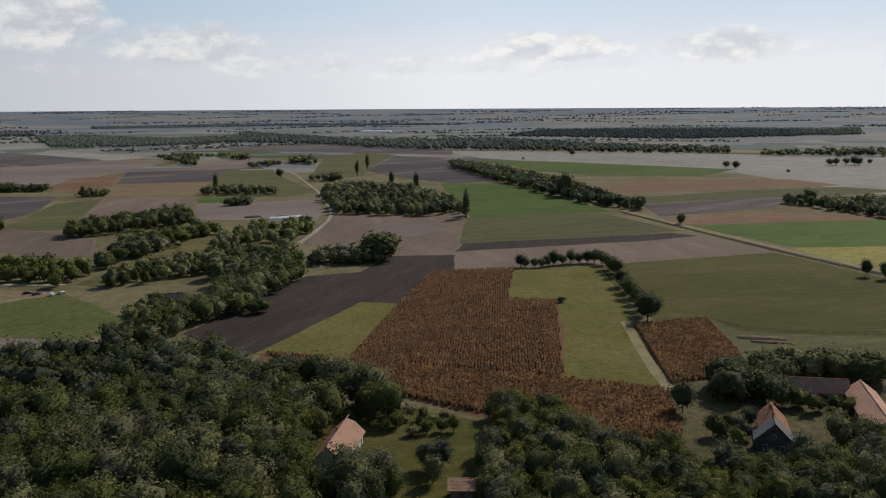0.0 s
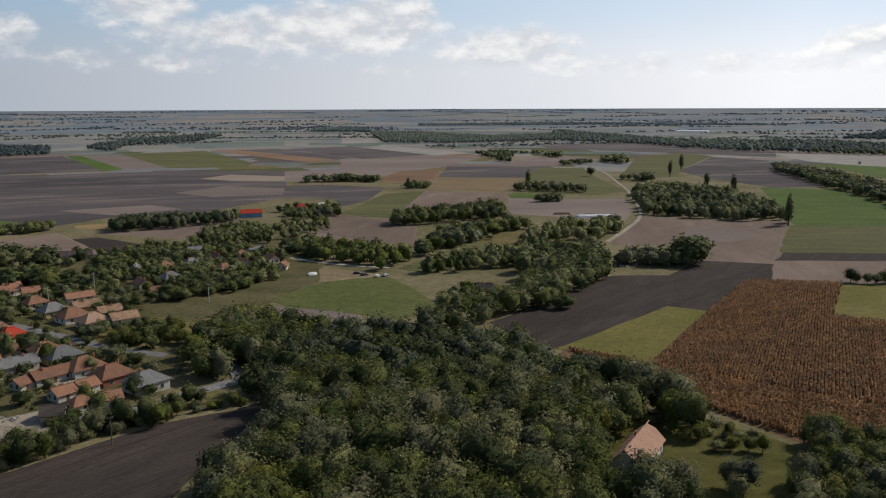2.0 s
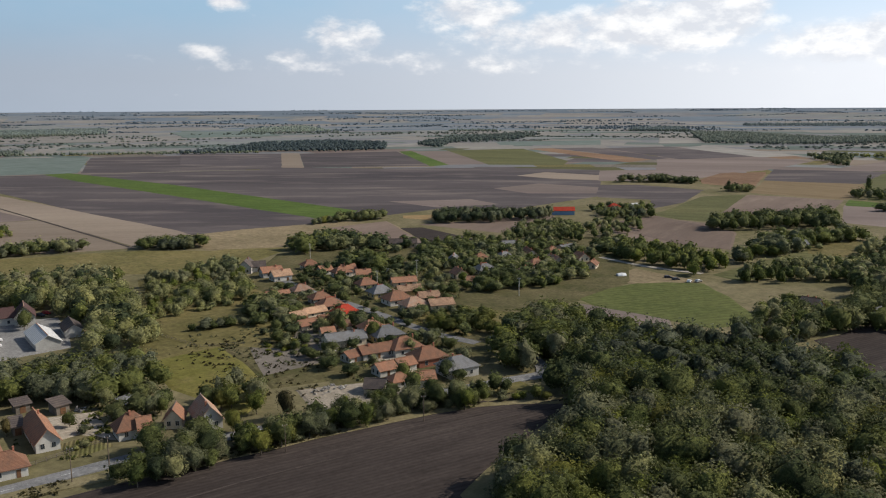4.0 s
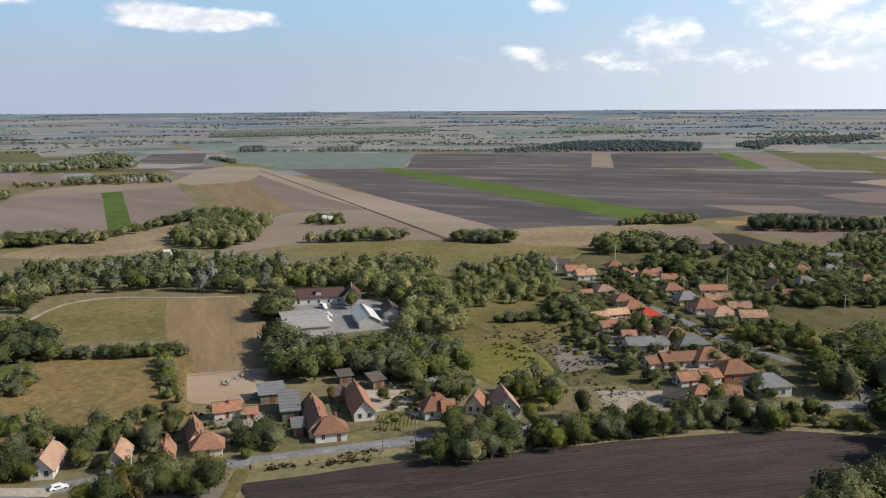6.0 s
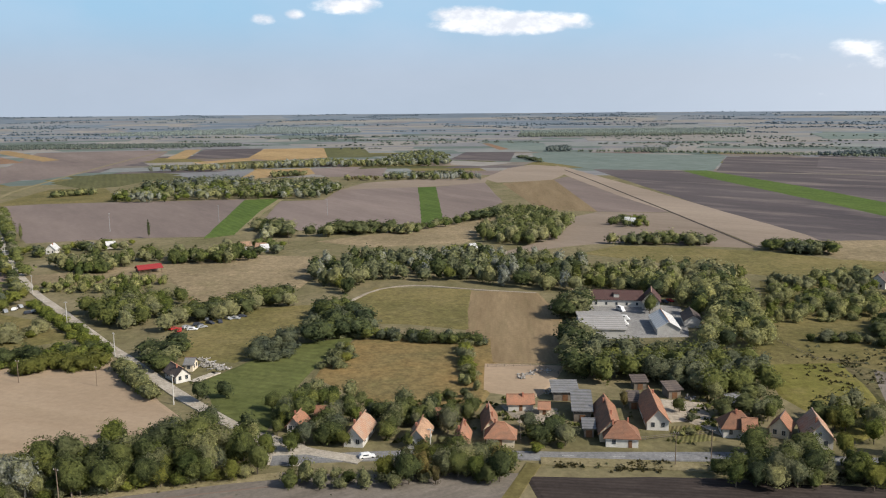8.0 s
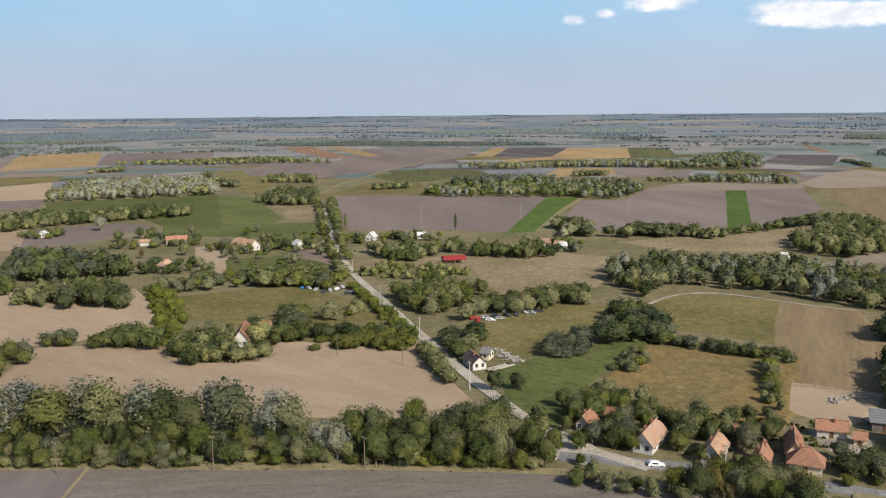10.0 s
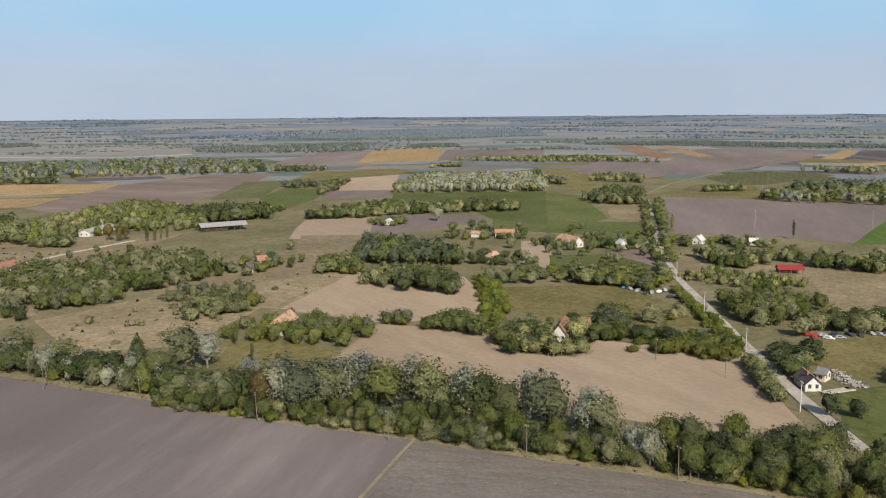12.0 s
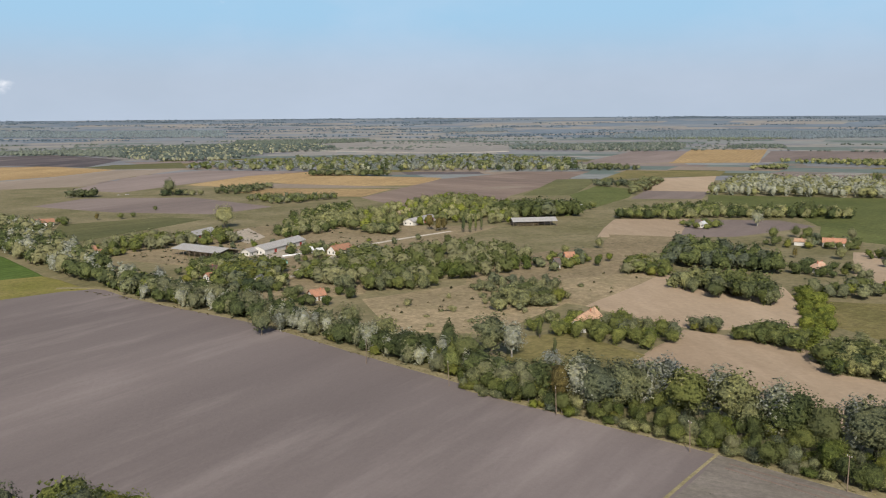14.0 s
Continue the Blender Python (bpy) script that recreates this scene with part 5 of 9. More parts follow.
field("ochre_field", "ochre ripe field", "ochre", (-1378, -85), (-1298, -1), (-1223, -1), (-1182, -49), (-1196, -74))
field("grey_field", "grey tilled field", "purple_soil", (-1296, 3), (-1342, 118), (-1172, 96), (-1182, 22))
field("dark_field", "dark tilled field far off", "wide_soil", (-1792, 324), (-1760, 421), (-1447, 337), (-1533, 248))
field("tan_field", "pale tan strip far off", "far_tan", (-1501, 242), (-1414, 334), (-1342, 268), (-1394, 229))
field("rust_field", "orange strip far off", "rust", (-2231, 447), (-2221, 462), (-1888, 440), (-1874, 414))
field("green_field", "far green strip", "far_green", (-2219, 466), (-2250, 615), (-1841, 516), (-1860, 437))
field("tan_field", "pinkish tan field far off", "far_tan", (-2597, 837), (-2609, 1138), (-2415, 1278), (-2143, 1134), (-2296, 756))
field("green_field", "far green strip", "far_green", (-2571, 1579), (-2437, 1903), (-2140, 1672), (-2177, 1395))
field("tan_field", "tan strips far off", "far_tan", (-2435, 1248), (-2205, 1355), (-2031, 1301), (-2036, 1078))

# fields far off along the straight road
field("purple_field", "grey-brown tilled field by the road", "purple_soil", (-882, -290), (-895, -256), (-897, -65), (-635, -75), (-640, -134), (-627, -192), (-716, -228))
field("green_strip", "bright green strip between tilled fields", "crop_green", (-891, -65), (-898, -30), (-643, -53), (-626, -74))
ribbon("field_edge", "pale grass edge beside the green strip", "verge", 5, (-893, -29), (-784, -42), (-640, -52))
field("grey_field", "wide grey tilled field", "purple_soil", (-1232, -434), (-2035, -595), (-2090, -359), (-2001, -311), (-1677, -288), (-1342, -329), (-1221, -356))
field("green_field", "green field far off", "grey_green", (-1158, -324), (-1306, -302), (-1318, -225), (-1287, -182), (-1086, -229), (-1062, -260))
field("olive_field", "olive grass before the far copse", "meadow", (-871, -312), (-919, -303), (-1064, -298), (-1066, -239), (-908, -191), (-888, -292))
field("ochre_field", "ochre ripe strip", "ochre", (-1701, -269), (-2096, -285), (-2099, -252), (-1705, -234))
field("dark_field", "dark tilled field", "wide_soil", (-1685, -228), (-2100, -245), (-2112, -111), (-1680, -105))
field("ochre_field", "ochre ripe field", "ochre", (-1639, -118), (-2081, -105), (-2094, 33), (-1659, 34))
field("ochre_field", "thin ochre strip", "ochre", (-1570, -202), (-1700, -112), (-1603, -105), (-1520, -181))
field("green_field", "dull green field", "grey_green", (-2094, 33), (-2102, 120), (-1689, 113), (-1679, 34))
field("rust_field", "orange field by the far copse", "ochre", (-1329, -82), (-1368, -1), (-1238, 7), (-1159, -93))
field("grey_field", "grey tilled field", "purple_soil", (-1356, 4), (-1368, 80), (-1225, 51), (-1217, 8))
field("rust_field", "orange ripe strip", "rust", (-2082, -826), (-2194, -790), (-1648, -507), (-1602, -541))
field("ochre_field", "ochre ripe strip", "ochre", (-2126, -726), (-2164, -697), (-1721, -464), (-1674, -482))
field("grey_field", "grey tilled field", "purple_soil", (-1225, -551), (-1443, -594), (-1511, -489), (-1437, -403), (-1229, -379), (-1115, -392), (-1142, -478))
field("olive_field", "yellowish grass by the grove", "meadow", (-1231, -594), (-1237, -554), (-1040, -426), (-872, -371), (-960, -439))
field("green_field", "green crop by the grove", "deep_green", (-830, -418), (-865, -405), (-859, -371), (-682, -270), (-659, -270), (-660, -333))
field("green_field", "green garden plots by the road", "deep_green", (-643, -355), (-655, -269), (-670, -235), (-582, -199), (-583, -248), (-578, -319))
field("tan_plot", "dry grass plot by the road", "dry_meadow", (-784, -310), (-816, -287), (-692, -243), (-683, -265))
ribbon("farm_track", "pale track leading on across the plain", "verge", 5, (-903, -314), (-1031, -333), (-1201, -336), (-1416, -336), (-1737, -333), (-2093, -319))
field("ochre_field", "wide ochre ripe field", "ochre", (-293, -1673), (-362, -1652), (-429, -1463), (-313, -1359), (-233, -1329))
field("tan_field", "tan dry field", "sand_soil", (-229, -1306), (-310, -1346), (-425, -1447), (-523, -1395), (-407, -1290), (-284, -1146), (-203, -1163))
field("grey_field", "grey-brown tilled field", "purple_soil", (-273, -1102), (-417, -1296), (-533, -1347), (-643, -1208), (-534, -1175), (-410, -1093), (-306, -1022))
field("green_field", "dull green field", "grey_green", (-407, -1566), (-465, -1602), (-591, -1606), (-535, -1425), (-430, -1482))
field("dark_field", "dark tilled field far off", "wide_soil", (-373, -2124), (-489, -2119), (-543, -1794), (-407, -1566), (-303, -1731))
field("ochre_field", "wide ochre ripe field", "ochre", (-404, -1075), (-534, -1175), (-637, -1196), (-657, -1062), (-723, -958), (-629, -876), (-521, -948), (-507, -1045), (-432, -1016))
field("sandy_field", "pale strip through ripe crop", "sand_soil", (-498, -1027), (-557, -927), (-596, -860), (-467, -963))
field("ochre_field", "ochre ripe strip", "ochre", (-410, -932), (-463, -955), (-568, -853), (-493, -796), (-434, -865))
field("brown_field", "brown tilled field with a pale streak", "brown_soil", (-487, -785), (-568, -842), (-710, -941), (-896, -976), (-966, -911), (-747, -771), (-617, -697), (-517, -614), (-463, -648))
field("dry_patch", "pale dried-out streak of tilled soil", "sand_soil", (-658, -795), (-699, -791), (-719, -762), (-663, -769))
field("green_field", "dull green grass field", "grey_green", (-634, -691), (-819, -830), (-859, -794), (-672, -658))
field("green_field", "deep green crop field", "deep_green", (-672, -658), (-779, -720), (-782, -665), (-698, -602), (-583, -551))
field("pale_plot", "pale stubble plot", "beige_soil", (-858, -707), (-938, -750), (-1025, -728), (-815, -588), (-773, -643))
field("grey_plot", "dark tilled plot", "purple_soil", (-693, -591), (-776, -641), (-815, -588), (-745, -545))
field("olive_field", "yellow-green grass field", "meadow", (-853, -786), (-1027, -890), (-1124, -783), (-1028, -725), (-945, -758))
field("ochre_field", "ochre ripe field", "ochre", (-1269, -1008), (-1716, -1291), (-1833, -1168), (-1353, -877), (-1233, -967))
field("grey_field", "pale grey tilled field", "purple_soil", (-1167, -1106), (-1549, -1329), (-1634, -1241), (-1262, -989), (-1164, -1009))
field("grey_field", "pale grey tilled field", "purple_soil", (-1355, -875), (-1761, -1111), (-1929, -938), (-1651, -802), (-1411, -871))
field("tan_field", "pinkish tan field far off", "far_tan", (-1020, -2177), (-1255, -2291), (-1652, -2191), (-1646, -1871), (-1330, -1511), (-1170, -1551), (-1024, -1868), (-892, -1873))
field("grey_field", "grey tilled field beyond the farm", "purple_soil", (-191, -919), (-252, -971), (-347, -906), (-371, -764), (-304, -740), (-237, -815))
field("green_field", "green grass field by the farm", "grey_green", (-145, -655), (-176, -748), (-216, -744), (-259, -744), (-281, -710), (-232, -678), (-158, -637))
field("pale_plot", "pale orange stubble plot", "beige_soil", (-500, -450), (-550, -484), (-595, -446), (-504, -384), (-460, -420))
field("grey_plot", "pale grey tilled plot", "purple_soil", (-593, -443), (-642, -392), (-630, -355), (-536, -361), (-507, -385))
field("green_field", "green crop behind the hedge", "deep_green", (-783, -562), (-885, -425), (-614, -292), (-636, -354), (-708, -422), (-706, -506))

# fields on the sunward side
field("big_meadow", "wide olive pasture with faint mowing lines", "pasture", (88, 477), (201, 515), (237, 413), (186, 321), (117, 331), (113, 356), (90, 349), (86, 404))
field("rough_pasture", "grey-green rough pasture beside the corn", "grey_green", (113, 356), (118, 333), (186, 321), (150, 256), (104, 286), (108, 323))
field("brown_field", "grey-brown tilled strip behind the corn", "brown_soil", (8, 517), (13, 556), (175, 592), (202, 517), (88, 477), (39, 467), (6, 466))
field("dark_field", "narrow strip of dark ploughed soil", "dark_soil", (8, 525), (13, 556), (161, 598), (175, 584), (141, 566))
field("yellow_field", "yellow stubble field beside the road", "yellow", (219, 531), (308, 541), (252, 441), (235, 465))
field("ploughed_field", "dark ploughed field wrapping round the grove", "dark_soil", (-103, 335), (-98, 349), (-86, 408), (-72, 450), (-44, 461), (-32, 514), (7, 513), (6, 466), (-6, 459), (-21, 385), (-38, 388), (-68, 309), (-73, 303))
field("pale_ploughed_field", "brown ploughed field with a pale dry patch", "brown_soil", (-90, 555), (-93, 702), (18, 708), (6, 513), (-32, 511), (-45, 575), (-75, 554))
field("dry_patch", "paler patch in a ploughed field", "purple_soil", (-54, 628), (-41, 662), (-10, 651), (0, 618), (-21, 586), (-45, 597))
field("grass_wedge", "wedge of yellow-green mown grass", "lush_meadow", (-69, 306), (-38, 388), (-20, 385), (-35, 296))
field("corn_field", "dry standing corn stubble ground", "corn_soil", (-6, 459), (39, 467), (30, 391), (54, 389), (40, 274), (71, 262), (65, 219), (42, 223), (11, 241), (-24, 265), (-66, 296), (-66, 308), (-35, 298), (-20, 383))
field("grass_strip", "yellow-green mown grass strip between corn", "lush_meadow", (39, 467), (89, 481), (80, 375), (78, 345), (71, 262), (41, 274), (54, 389), (30, 393))
field("corn_field", "small block of standing dry corn", "corn_soil", (78, 345), (113, 356), (106, 290), (86, 271), (74, 269))
ribbon("farm_track", "two-rutted grass track", "verge", 4, (76, 350), (72, 294), (72, 260), (71, 236), (69, 217), (66, 203))
ribbon("dirt_track", "straight earth road with a drainage ditch", "verge", 7, (150, 741), (179, 634), (213, 521), (237, 453), (246, 429))
ribbon("ditch", "dark overgrown ditch beside the road", "dark_soil", 3, (150, 717), (175, 628), (209, 511), (233, 444), (241, 421))

# fields beyond the village
field("olive_field", "olive stubble field with a curved edge", "dry_meadow", (-595, 6), (-675, 125), (-704, 159), (-633, 138), (-569, 101), (-564, 41))
field("meadow", "olive meadow behind the wood", "meadow", (-537, 200), (-499, 278), (-459, 309), (-457, 365), (-503, 338), (-497, 401), (-434, 360), (-401, 270), (-424, 244), (-512, 168))
field("plough_patch", "dark ploughed plot at the village edge", "dark_soil", (-446, 445), (-429, 468), (-368, 450), (-327, 433), (-386, 421))
field("meadow", "dry grass by the village edge", "dry_meadow", (-530, 321), (-524, 378), (-498, 457), (-453, 464), (-389, 424), (-445, 407), (-432, 350), (-466, 309))
field("brown_field", "red-brown tilled field by the farm", "brown_soil", (-336, 560), (-326, 636), (-242, 590), (-214, 516), (-244, 516))
field("olive_field", "olive grass field", "grey_green", (-187, 433), (-175, 543), (-152, 540), (-151, 468), (-172, 427))
field("meadow", "green paddock by the farm", "meadow", (-183, 566), (-153, 613), (-150, 531), (-171, 529))
field("village_green_field", "smooth green crop field by the village", "deep_green", (-219, 343), (-206, 394), (-182, 407), (-131, 352), (-142, 328), (-193, 330))
field("pale_field", "pale grey bare field", "purple_soil", (-207, 297), (-204, 330), (-162, 328), (-145, 301), (-163, 263))
field("yellow_grass", "dry yellow grass beside parked cars", "dry_meadow", (-229, 381), (-227, 422), (-185, 412), (-206, 388))

# the near dark field and the verge
field("ploughed_field", "dark freshly ploughed field beside the village road", "dark_soil", (-197, 53), (-188, 96), (-175, 144), (-158, 200), (-173, 149), (-163, 182), (-153, 207), (-137, 213), (-131, 177), (-124, 145), (-70, 112), (-60, 60), (-150, 55))
field("stubble_field", "grey-brown stubble field with faint tractor lines", "stubble", (-192, -128), (-198, -89), (-203, -60), (-207, -32), (-209, -7), (-202, 7), (-201, 25), (-152, -3), (-132, -108), (-160, -119))
field("tilled_strip", "grey-brown tilled strip beside the grass lane", "stubble", (-199, 51), (-207, -0), (-205, -16), (-203, -31), (-177, -3), (-181, 43))
field("harrowed_field", "wide smooth grey harrowed field with pale bands", "grey_soil", (-66, -468), (-125, -452), (-130, -416), (-143, -379), (-158, -333), (-165, -278), (-178, -196), (-193, -128), (-159, -117), (-128, -105), (-30, -90), (60, -200), (40, -420))
field("green_field", "deep green crop field", "crop_green", (-78, -699), (-104, -599), (-109, -509), (-57, -511))
field("grass_field", "bright green grass field", "lush_meadow", (-57, -514), (-109, -509), (-119, -457), (-79, -454), (-50, -457))
ribbon("grass_lane", "two-rutted grass lane between fields", "meadow", 3.6, (-205, 56), (-197, 51), (-184, 44))

# fields round the houses by the road
field("garden_grass", "shaded rough grass among farm trees", "garden", (71, 263), (99, 283), (156, 292), (160, 256), (116, 181), (50, 182))
field("clearing", "green clearing in the wood", "pasture", (-42, 249), (-15, 249), (12, 234), (12, 182), (-32, 183))
field("village_gardens", "green gardens and rough grass between village houses", "garden", (-356, 254), (-419, 329), (-387, 395), (-356, 438), (-305, 509), (-260, 472), (-213, 389), (-211, 334), (-223, 293), (-191, 249), (-177, 214), (-196, 177), (-228, 195), (-274, 196))
field("tilled_plots", "dark brown tilled plots behind the village", "brown_soil", (-481, 423), (-473, 476), (-374, 413), (-369, 395), (-435, 410))
field("olive_meadow", "mown olive meadow", "meadow", (-381, 14), (-431, 33), (-418, 79), (-341, 64), (-355, 42), (-361, 21))
field("stubble_strip", "brown-tan mown strip in the lee of trees", "mown_tan", (-415, 79), (-404, 109), (-355, 106), (-289, 88), (-294, 63), (-341, 64))
field("weedy_meadow", "orange and olive weedy meadow", "orange_meadow", (-287, 3), (-305, 7), (-332, 18), (-331, 31), (-325, 70), (-269, 58), (-246, 48), (-245, 43), (-260, 19))
field("green_field", "dark green smooth grass field", "deep_green", (-288, -35), (-329, -8), (-337, 18), (-310, 4), (-275, -7), (-240, -14), (-240, -21))
field("grass_field", "yellow-green grass paddock", "meadow", (-328, -61), (-392, -38), (-398, 3), (-353, -4), (-311, -27))
field("ochre_meadow", "strip of orange dry weeds along a meadow", "orange_meadow", (-440, -60), (-419, -56), (-417, -39), (-442, -10), (-459, -3), (-475, -4), (-470, -11), (-449, -36))
field("sandy_yard", "reddish sandy yard behind the houses", "beige_soil", (-292, 61), (-285, 87), (-261, 74), (-255, 69), (-264, 55))
field("paddock", "bright mown grass paddock", "lush_meadow", (-299, 170), (-277, 185), (-236, 171), (-215, 161), (-205, 146), (-242, 146), (-266, 154))
field("garden_plot", "brown overgrown garden plot", "garden", (-282, 190), (-261, 208), (-237, 201), (-208, 188), (-218, 167), (-244, 177))
field("works_yard", "grey concrete yard of the works", "concrete", (-385, 127), (-364, 164), (-315, 146), (-318, 118), (-321, 106))
field("field_gap", "olive grass between wood and village", "meadow", (-411, 231), (-409, 275), (-360, 267), (-293, 171), (-338, 193))
field("vegetable_garden", "vegetable rows behind the houses", "vegetable", (-297, 184), (-285, 220), (-263, 209), (-282, 190))
field("vegetable_garden", "vegetable rows in a cottage garden", "vegetable", (-223, 101), (-223, 110), (-213, 108), (-212, 97))
field("trodden_yard", "pale trodden yard between buildings", "farmyard", (-246, 107), (-241, 117), (-216, 110), (-228, 108), (-227, 101))
field("trodden_yard", "pale farmyard between sheds", "farmyard", (-248, 58), (-243, 72), (-232, 70), (-235, 60))
field("garden_plot", "brown weedy garden behind the houses", "stubble", (-284, 203), (-268, 226), (-243, 210), (-226, 193), (-230, 172), (-262, 190))
field("garden_plot", "dark dug vegetable beds in a garden", "brown_soil", (-302, 190), (-292, 217), (-283, 212), (-291, 185))
field("garden_plot", "green cabbage rows in a garden", "vegetable", (-282, 187), (-272, 203), (-262, 198), (-272, 184))
field("trodden_yard", "pale trodden yards between the village houses", "farmyard", (-262, 240), (-240, 226), (-203, 212), (-186, 207), (-190, 201), (-225, 214), (-258, 229))
field("trodden_yard", "pale trodden yards between the village houses", "farmyard", (-292, 300), (-262, 290), (-238, 283), (-240, 276), (-268, 283), (-292, 292))
field("trodden_yard", "pale trodden yards between the village houses", "farmyard", (-340, 315), (-326, 316), (-322, 303), (-338, 300))
field("village_green", "mown village green", "meadow", (-260, 267), (-242, 295), (-219, 297), (-209, 255), (-227, 245))
field("village_green", "grass below the village houses", "meadow", (-174, 205), (-165, 224), (-151, 219), (-168, 203))
field("open_ground", "pale trodden ground beside the road", "farmyard", (-209, 170), (-196, 193), (-185, 199), (-179, 176), (-193, 163))
field("orchard_grass", "orchard grass and weeds at the village edge", "meadow", (-365, 208), (-348, 255), (-296, 247), (-248, 198), (-271, 185), (-274, 154))

# fields along the straight road
field("beige_field", "smooth pale beige dry field", "beige_soil", (-239, -196), (-289, -213), (-304, -170), (-277, -149), (-286, -121), (-312, -124), (-323, -73), (-256, -40), (-242, -45), (-237, -71), (-234, -146))
field("beige_field", "pale beige dry field behind the hedge", "beige_soil", (-291, -270), (-379, -298), (-397, -238), (-333, -186), (-294, -211))
field("dry_meadow", "tan dry meadow", "dry_meadow", (-326, -398), (-379, -298), (-291, -270), (-274, -336))
field("dry_meadow", "tan dry meadow strip", "dry_meadow", (-359, -328), (-475, -424), (-504, -381), (-378, -301))
field("olive_field", "olive meadow inside hedges", "meadow", (-383, -207), (-419, -159), (-389, -119), (-354, -95), (-330, -135), (-344, -180))
field("tilled_plot", "pale ploughed garden strip", "beige_soil", (-532, -271), (-542, -258), (-441, -205), (-442, -222))
field("green_plot", "green garden plot", "deep_green", (-486, -229), (-512, -195), (-480, -159), (-441, -205))
field("tan_plot", "tan tilled plot by the road", "brown_soil", (-524, -202), (-541, -182), (-483, -162), (-501, -187))
field("meadow", "olive meadow with an orange edge", "dry_meadow", (-482, -75), (-532, 0), (-479, 4), (-440, -6), (-415, -53))
field("dry_meadow", "tan rough meadow", "dry_meadow", (-218, -346), (-295, -342), (-334, -327), (-343, -299), (-257, -271), (-224, -259), (-196, -287))
field("dry_meadow", "tan meadow", "dry_meadow", (-313, -390), (-404, -398), (-427, -379), (-390, -304), (-328, -322), (-293, -340))
field("olive_meadow", "olive grass below the cottage", "meadow", (-224, -248), (-247, -240), (-247, -199), (-221, -193), (-203, -224))
field("farm_grass", "dry trodden grass between the barns", "dry_meadow", (-223, -616), (-303, -633), (-355, -589), (-445, -514), (-343, -464), (-240, -449), (-192, -421), (-217, -493))
field("farmyard", "pale bare yard between the barns", "farmyard", (-246, -597), (-285, -626), (-274, -573), (-251, -550))
field("farmyard", "pale bare yard below the stable", "farmyard", (-230, -505), (-280, -506), (-287, -488), (-232, -476))
field("farm_grass", "dry grass round the farm", "dry_meadow", (-190, -423), (-246, -444), (-272, -423), (-224, -358), (-176, -372))
field("farm_grass", "dry grass in front of the farm", "dry_meadow", (-165, -594), (-216, -585), (-186, -493), (-160, -540))
field("dry_meadow", "tan dry meadow between hedges", "dry_meadow", (-497, -160), (-517, -101), (-545, -32), (-529, 4), (-479, -75), (-463, -142))
field("open_ground", "wide pale gravel where the roads meet", "track", (-243, -19), (-236, -12), (-227, -3), (-220, 0), (-215, -3), (-217, -10), (-228, -15))

# roads and tracks
ribbon("village_road", "grey asphalt village road", "asphalt", 5.5, (-218, -10), (-217, 14), (-215, 37), (-210, 56), (-205, 76), (-203, 92), (-202, 108), (-194, 130), (-183, 170), (-168, 211))
ribbon("village_road", "grey asphalt road through the village", "asphalt", 5.5, (-176, 191), (-170, 205), (-165, 223), (-156, 236), (-151, 254))
ribbon("village_street", "grey asphalt village street", "asphalt", 5.0, (-200, 249), (-220, 247), (-245, 254), (-270, 260), (-299, 265), (-328, 270), (-359, 281))
ribbon("dirt_road", "straight pale gravel road with poles", "track", 4.4, (-214, 13), (-219, -1), (-231, -15), (-250, -24), (-274, -41), (-302, -55), (-333, -73), (-401, -109), (-452, -137), (-534, -173), (-656, -220), (-850, -294))
ribbon("dirt_track", "pale dirt track to a farm", "track", 3, (-289, -39), (-307, -25), (-297, -33))
ribbon("dirt_track", "winding sandy track between fields", "farmyard", 3.2, (-95, 562), (-92, 602), (-90, 680), (-95, 732), (-132, 909), (-198, 1147), (-242, 1232))
ribbon("dirt_track", "curved track along the meadow", "farmyard", 1.8, (-397, 16), (-431, 33), (-438, 53), (-418, 77), (-404, 109))
ribbon("dirt_track", "farm track with dry verge", "track", 4, (-246, -444), (-295, -488), (-340, -501), (-397, -511))
ribbon("farm_track", "pale track past the houses", "track", 4, (-261, 441), (-228, 430), (-193, 431))

# houses
house(-268.7, 244.6, -108, 10.6, 8.5, 2.82, 2.88, "hip", "red", "white", yard=2)
house(-266.9, 231.7, -106, 5.9, 5.6, 2.29, 1.76, "gable", "clay", "cream", yard=2)
house(-266.7, 221.9, -98, 8.3, 5.6, 2.29, 1.76, "gable", "clay", "cream", yard=2)
house(-284.8, 250.5, -108, 10.6, 8.5, 2.82, 2.72, "hip", "clay", "cream", yard=2)
house(-281.2, 238.1, -99, 9.6, 5.6, 2.29, 1.76, "gable", "pale", "cream", yard=2)
house(-280.8, 228.1, -98, 6.7, 5.6, 2.29, 1.6, "gable", "pale", "cream", yard=2)
house(-299.0, 256.9, -108, 9.4, 7.5, 2.64, 2.4, "hip", "clay", "white", yard=2)
house(-319.1, 248.2, -112, 10.8, 6.6, 2.29, 1.92, "gable", "clay", "cream", yard=2)
house(-319.3, 262.8, -108, 9.4, 7.5, 2.64, 2.4, "hip", "brown", "cream", yard=2)
house(-387.5, 281.1, -47, 13.2, 7.5, 3.7, 3.2, "gable", "dark", "white", yard=2)
house(-383.9, 286.6, 54, 6.9, 7.5, 2.99, 2.4, "gable", "dark", "white", yard=2)
house(-365.9, 280.8, 72, 11.0, 7.5, 3.08, 2.4, "gable", "clay", "white", yard=2)
house(-353.9, 277.8, 74, 9.9, 7.5, 3.08, 2.4, "gable", "pale", "white", yard=2)
house(-337.2, 304.8, -108, 9.4, 7.5, 2.82, 2.56, "hip", "clay", "white", yard=2)
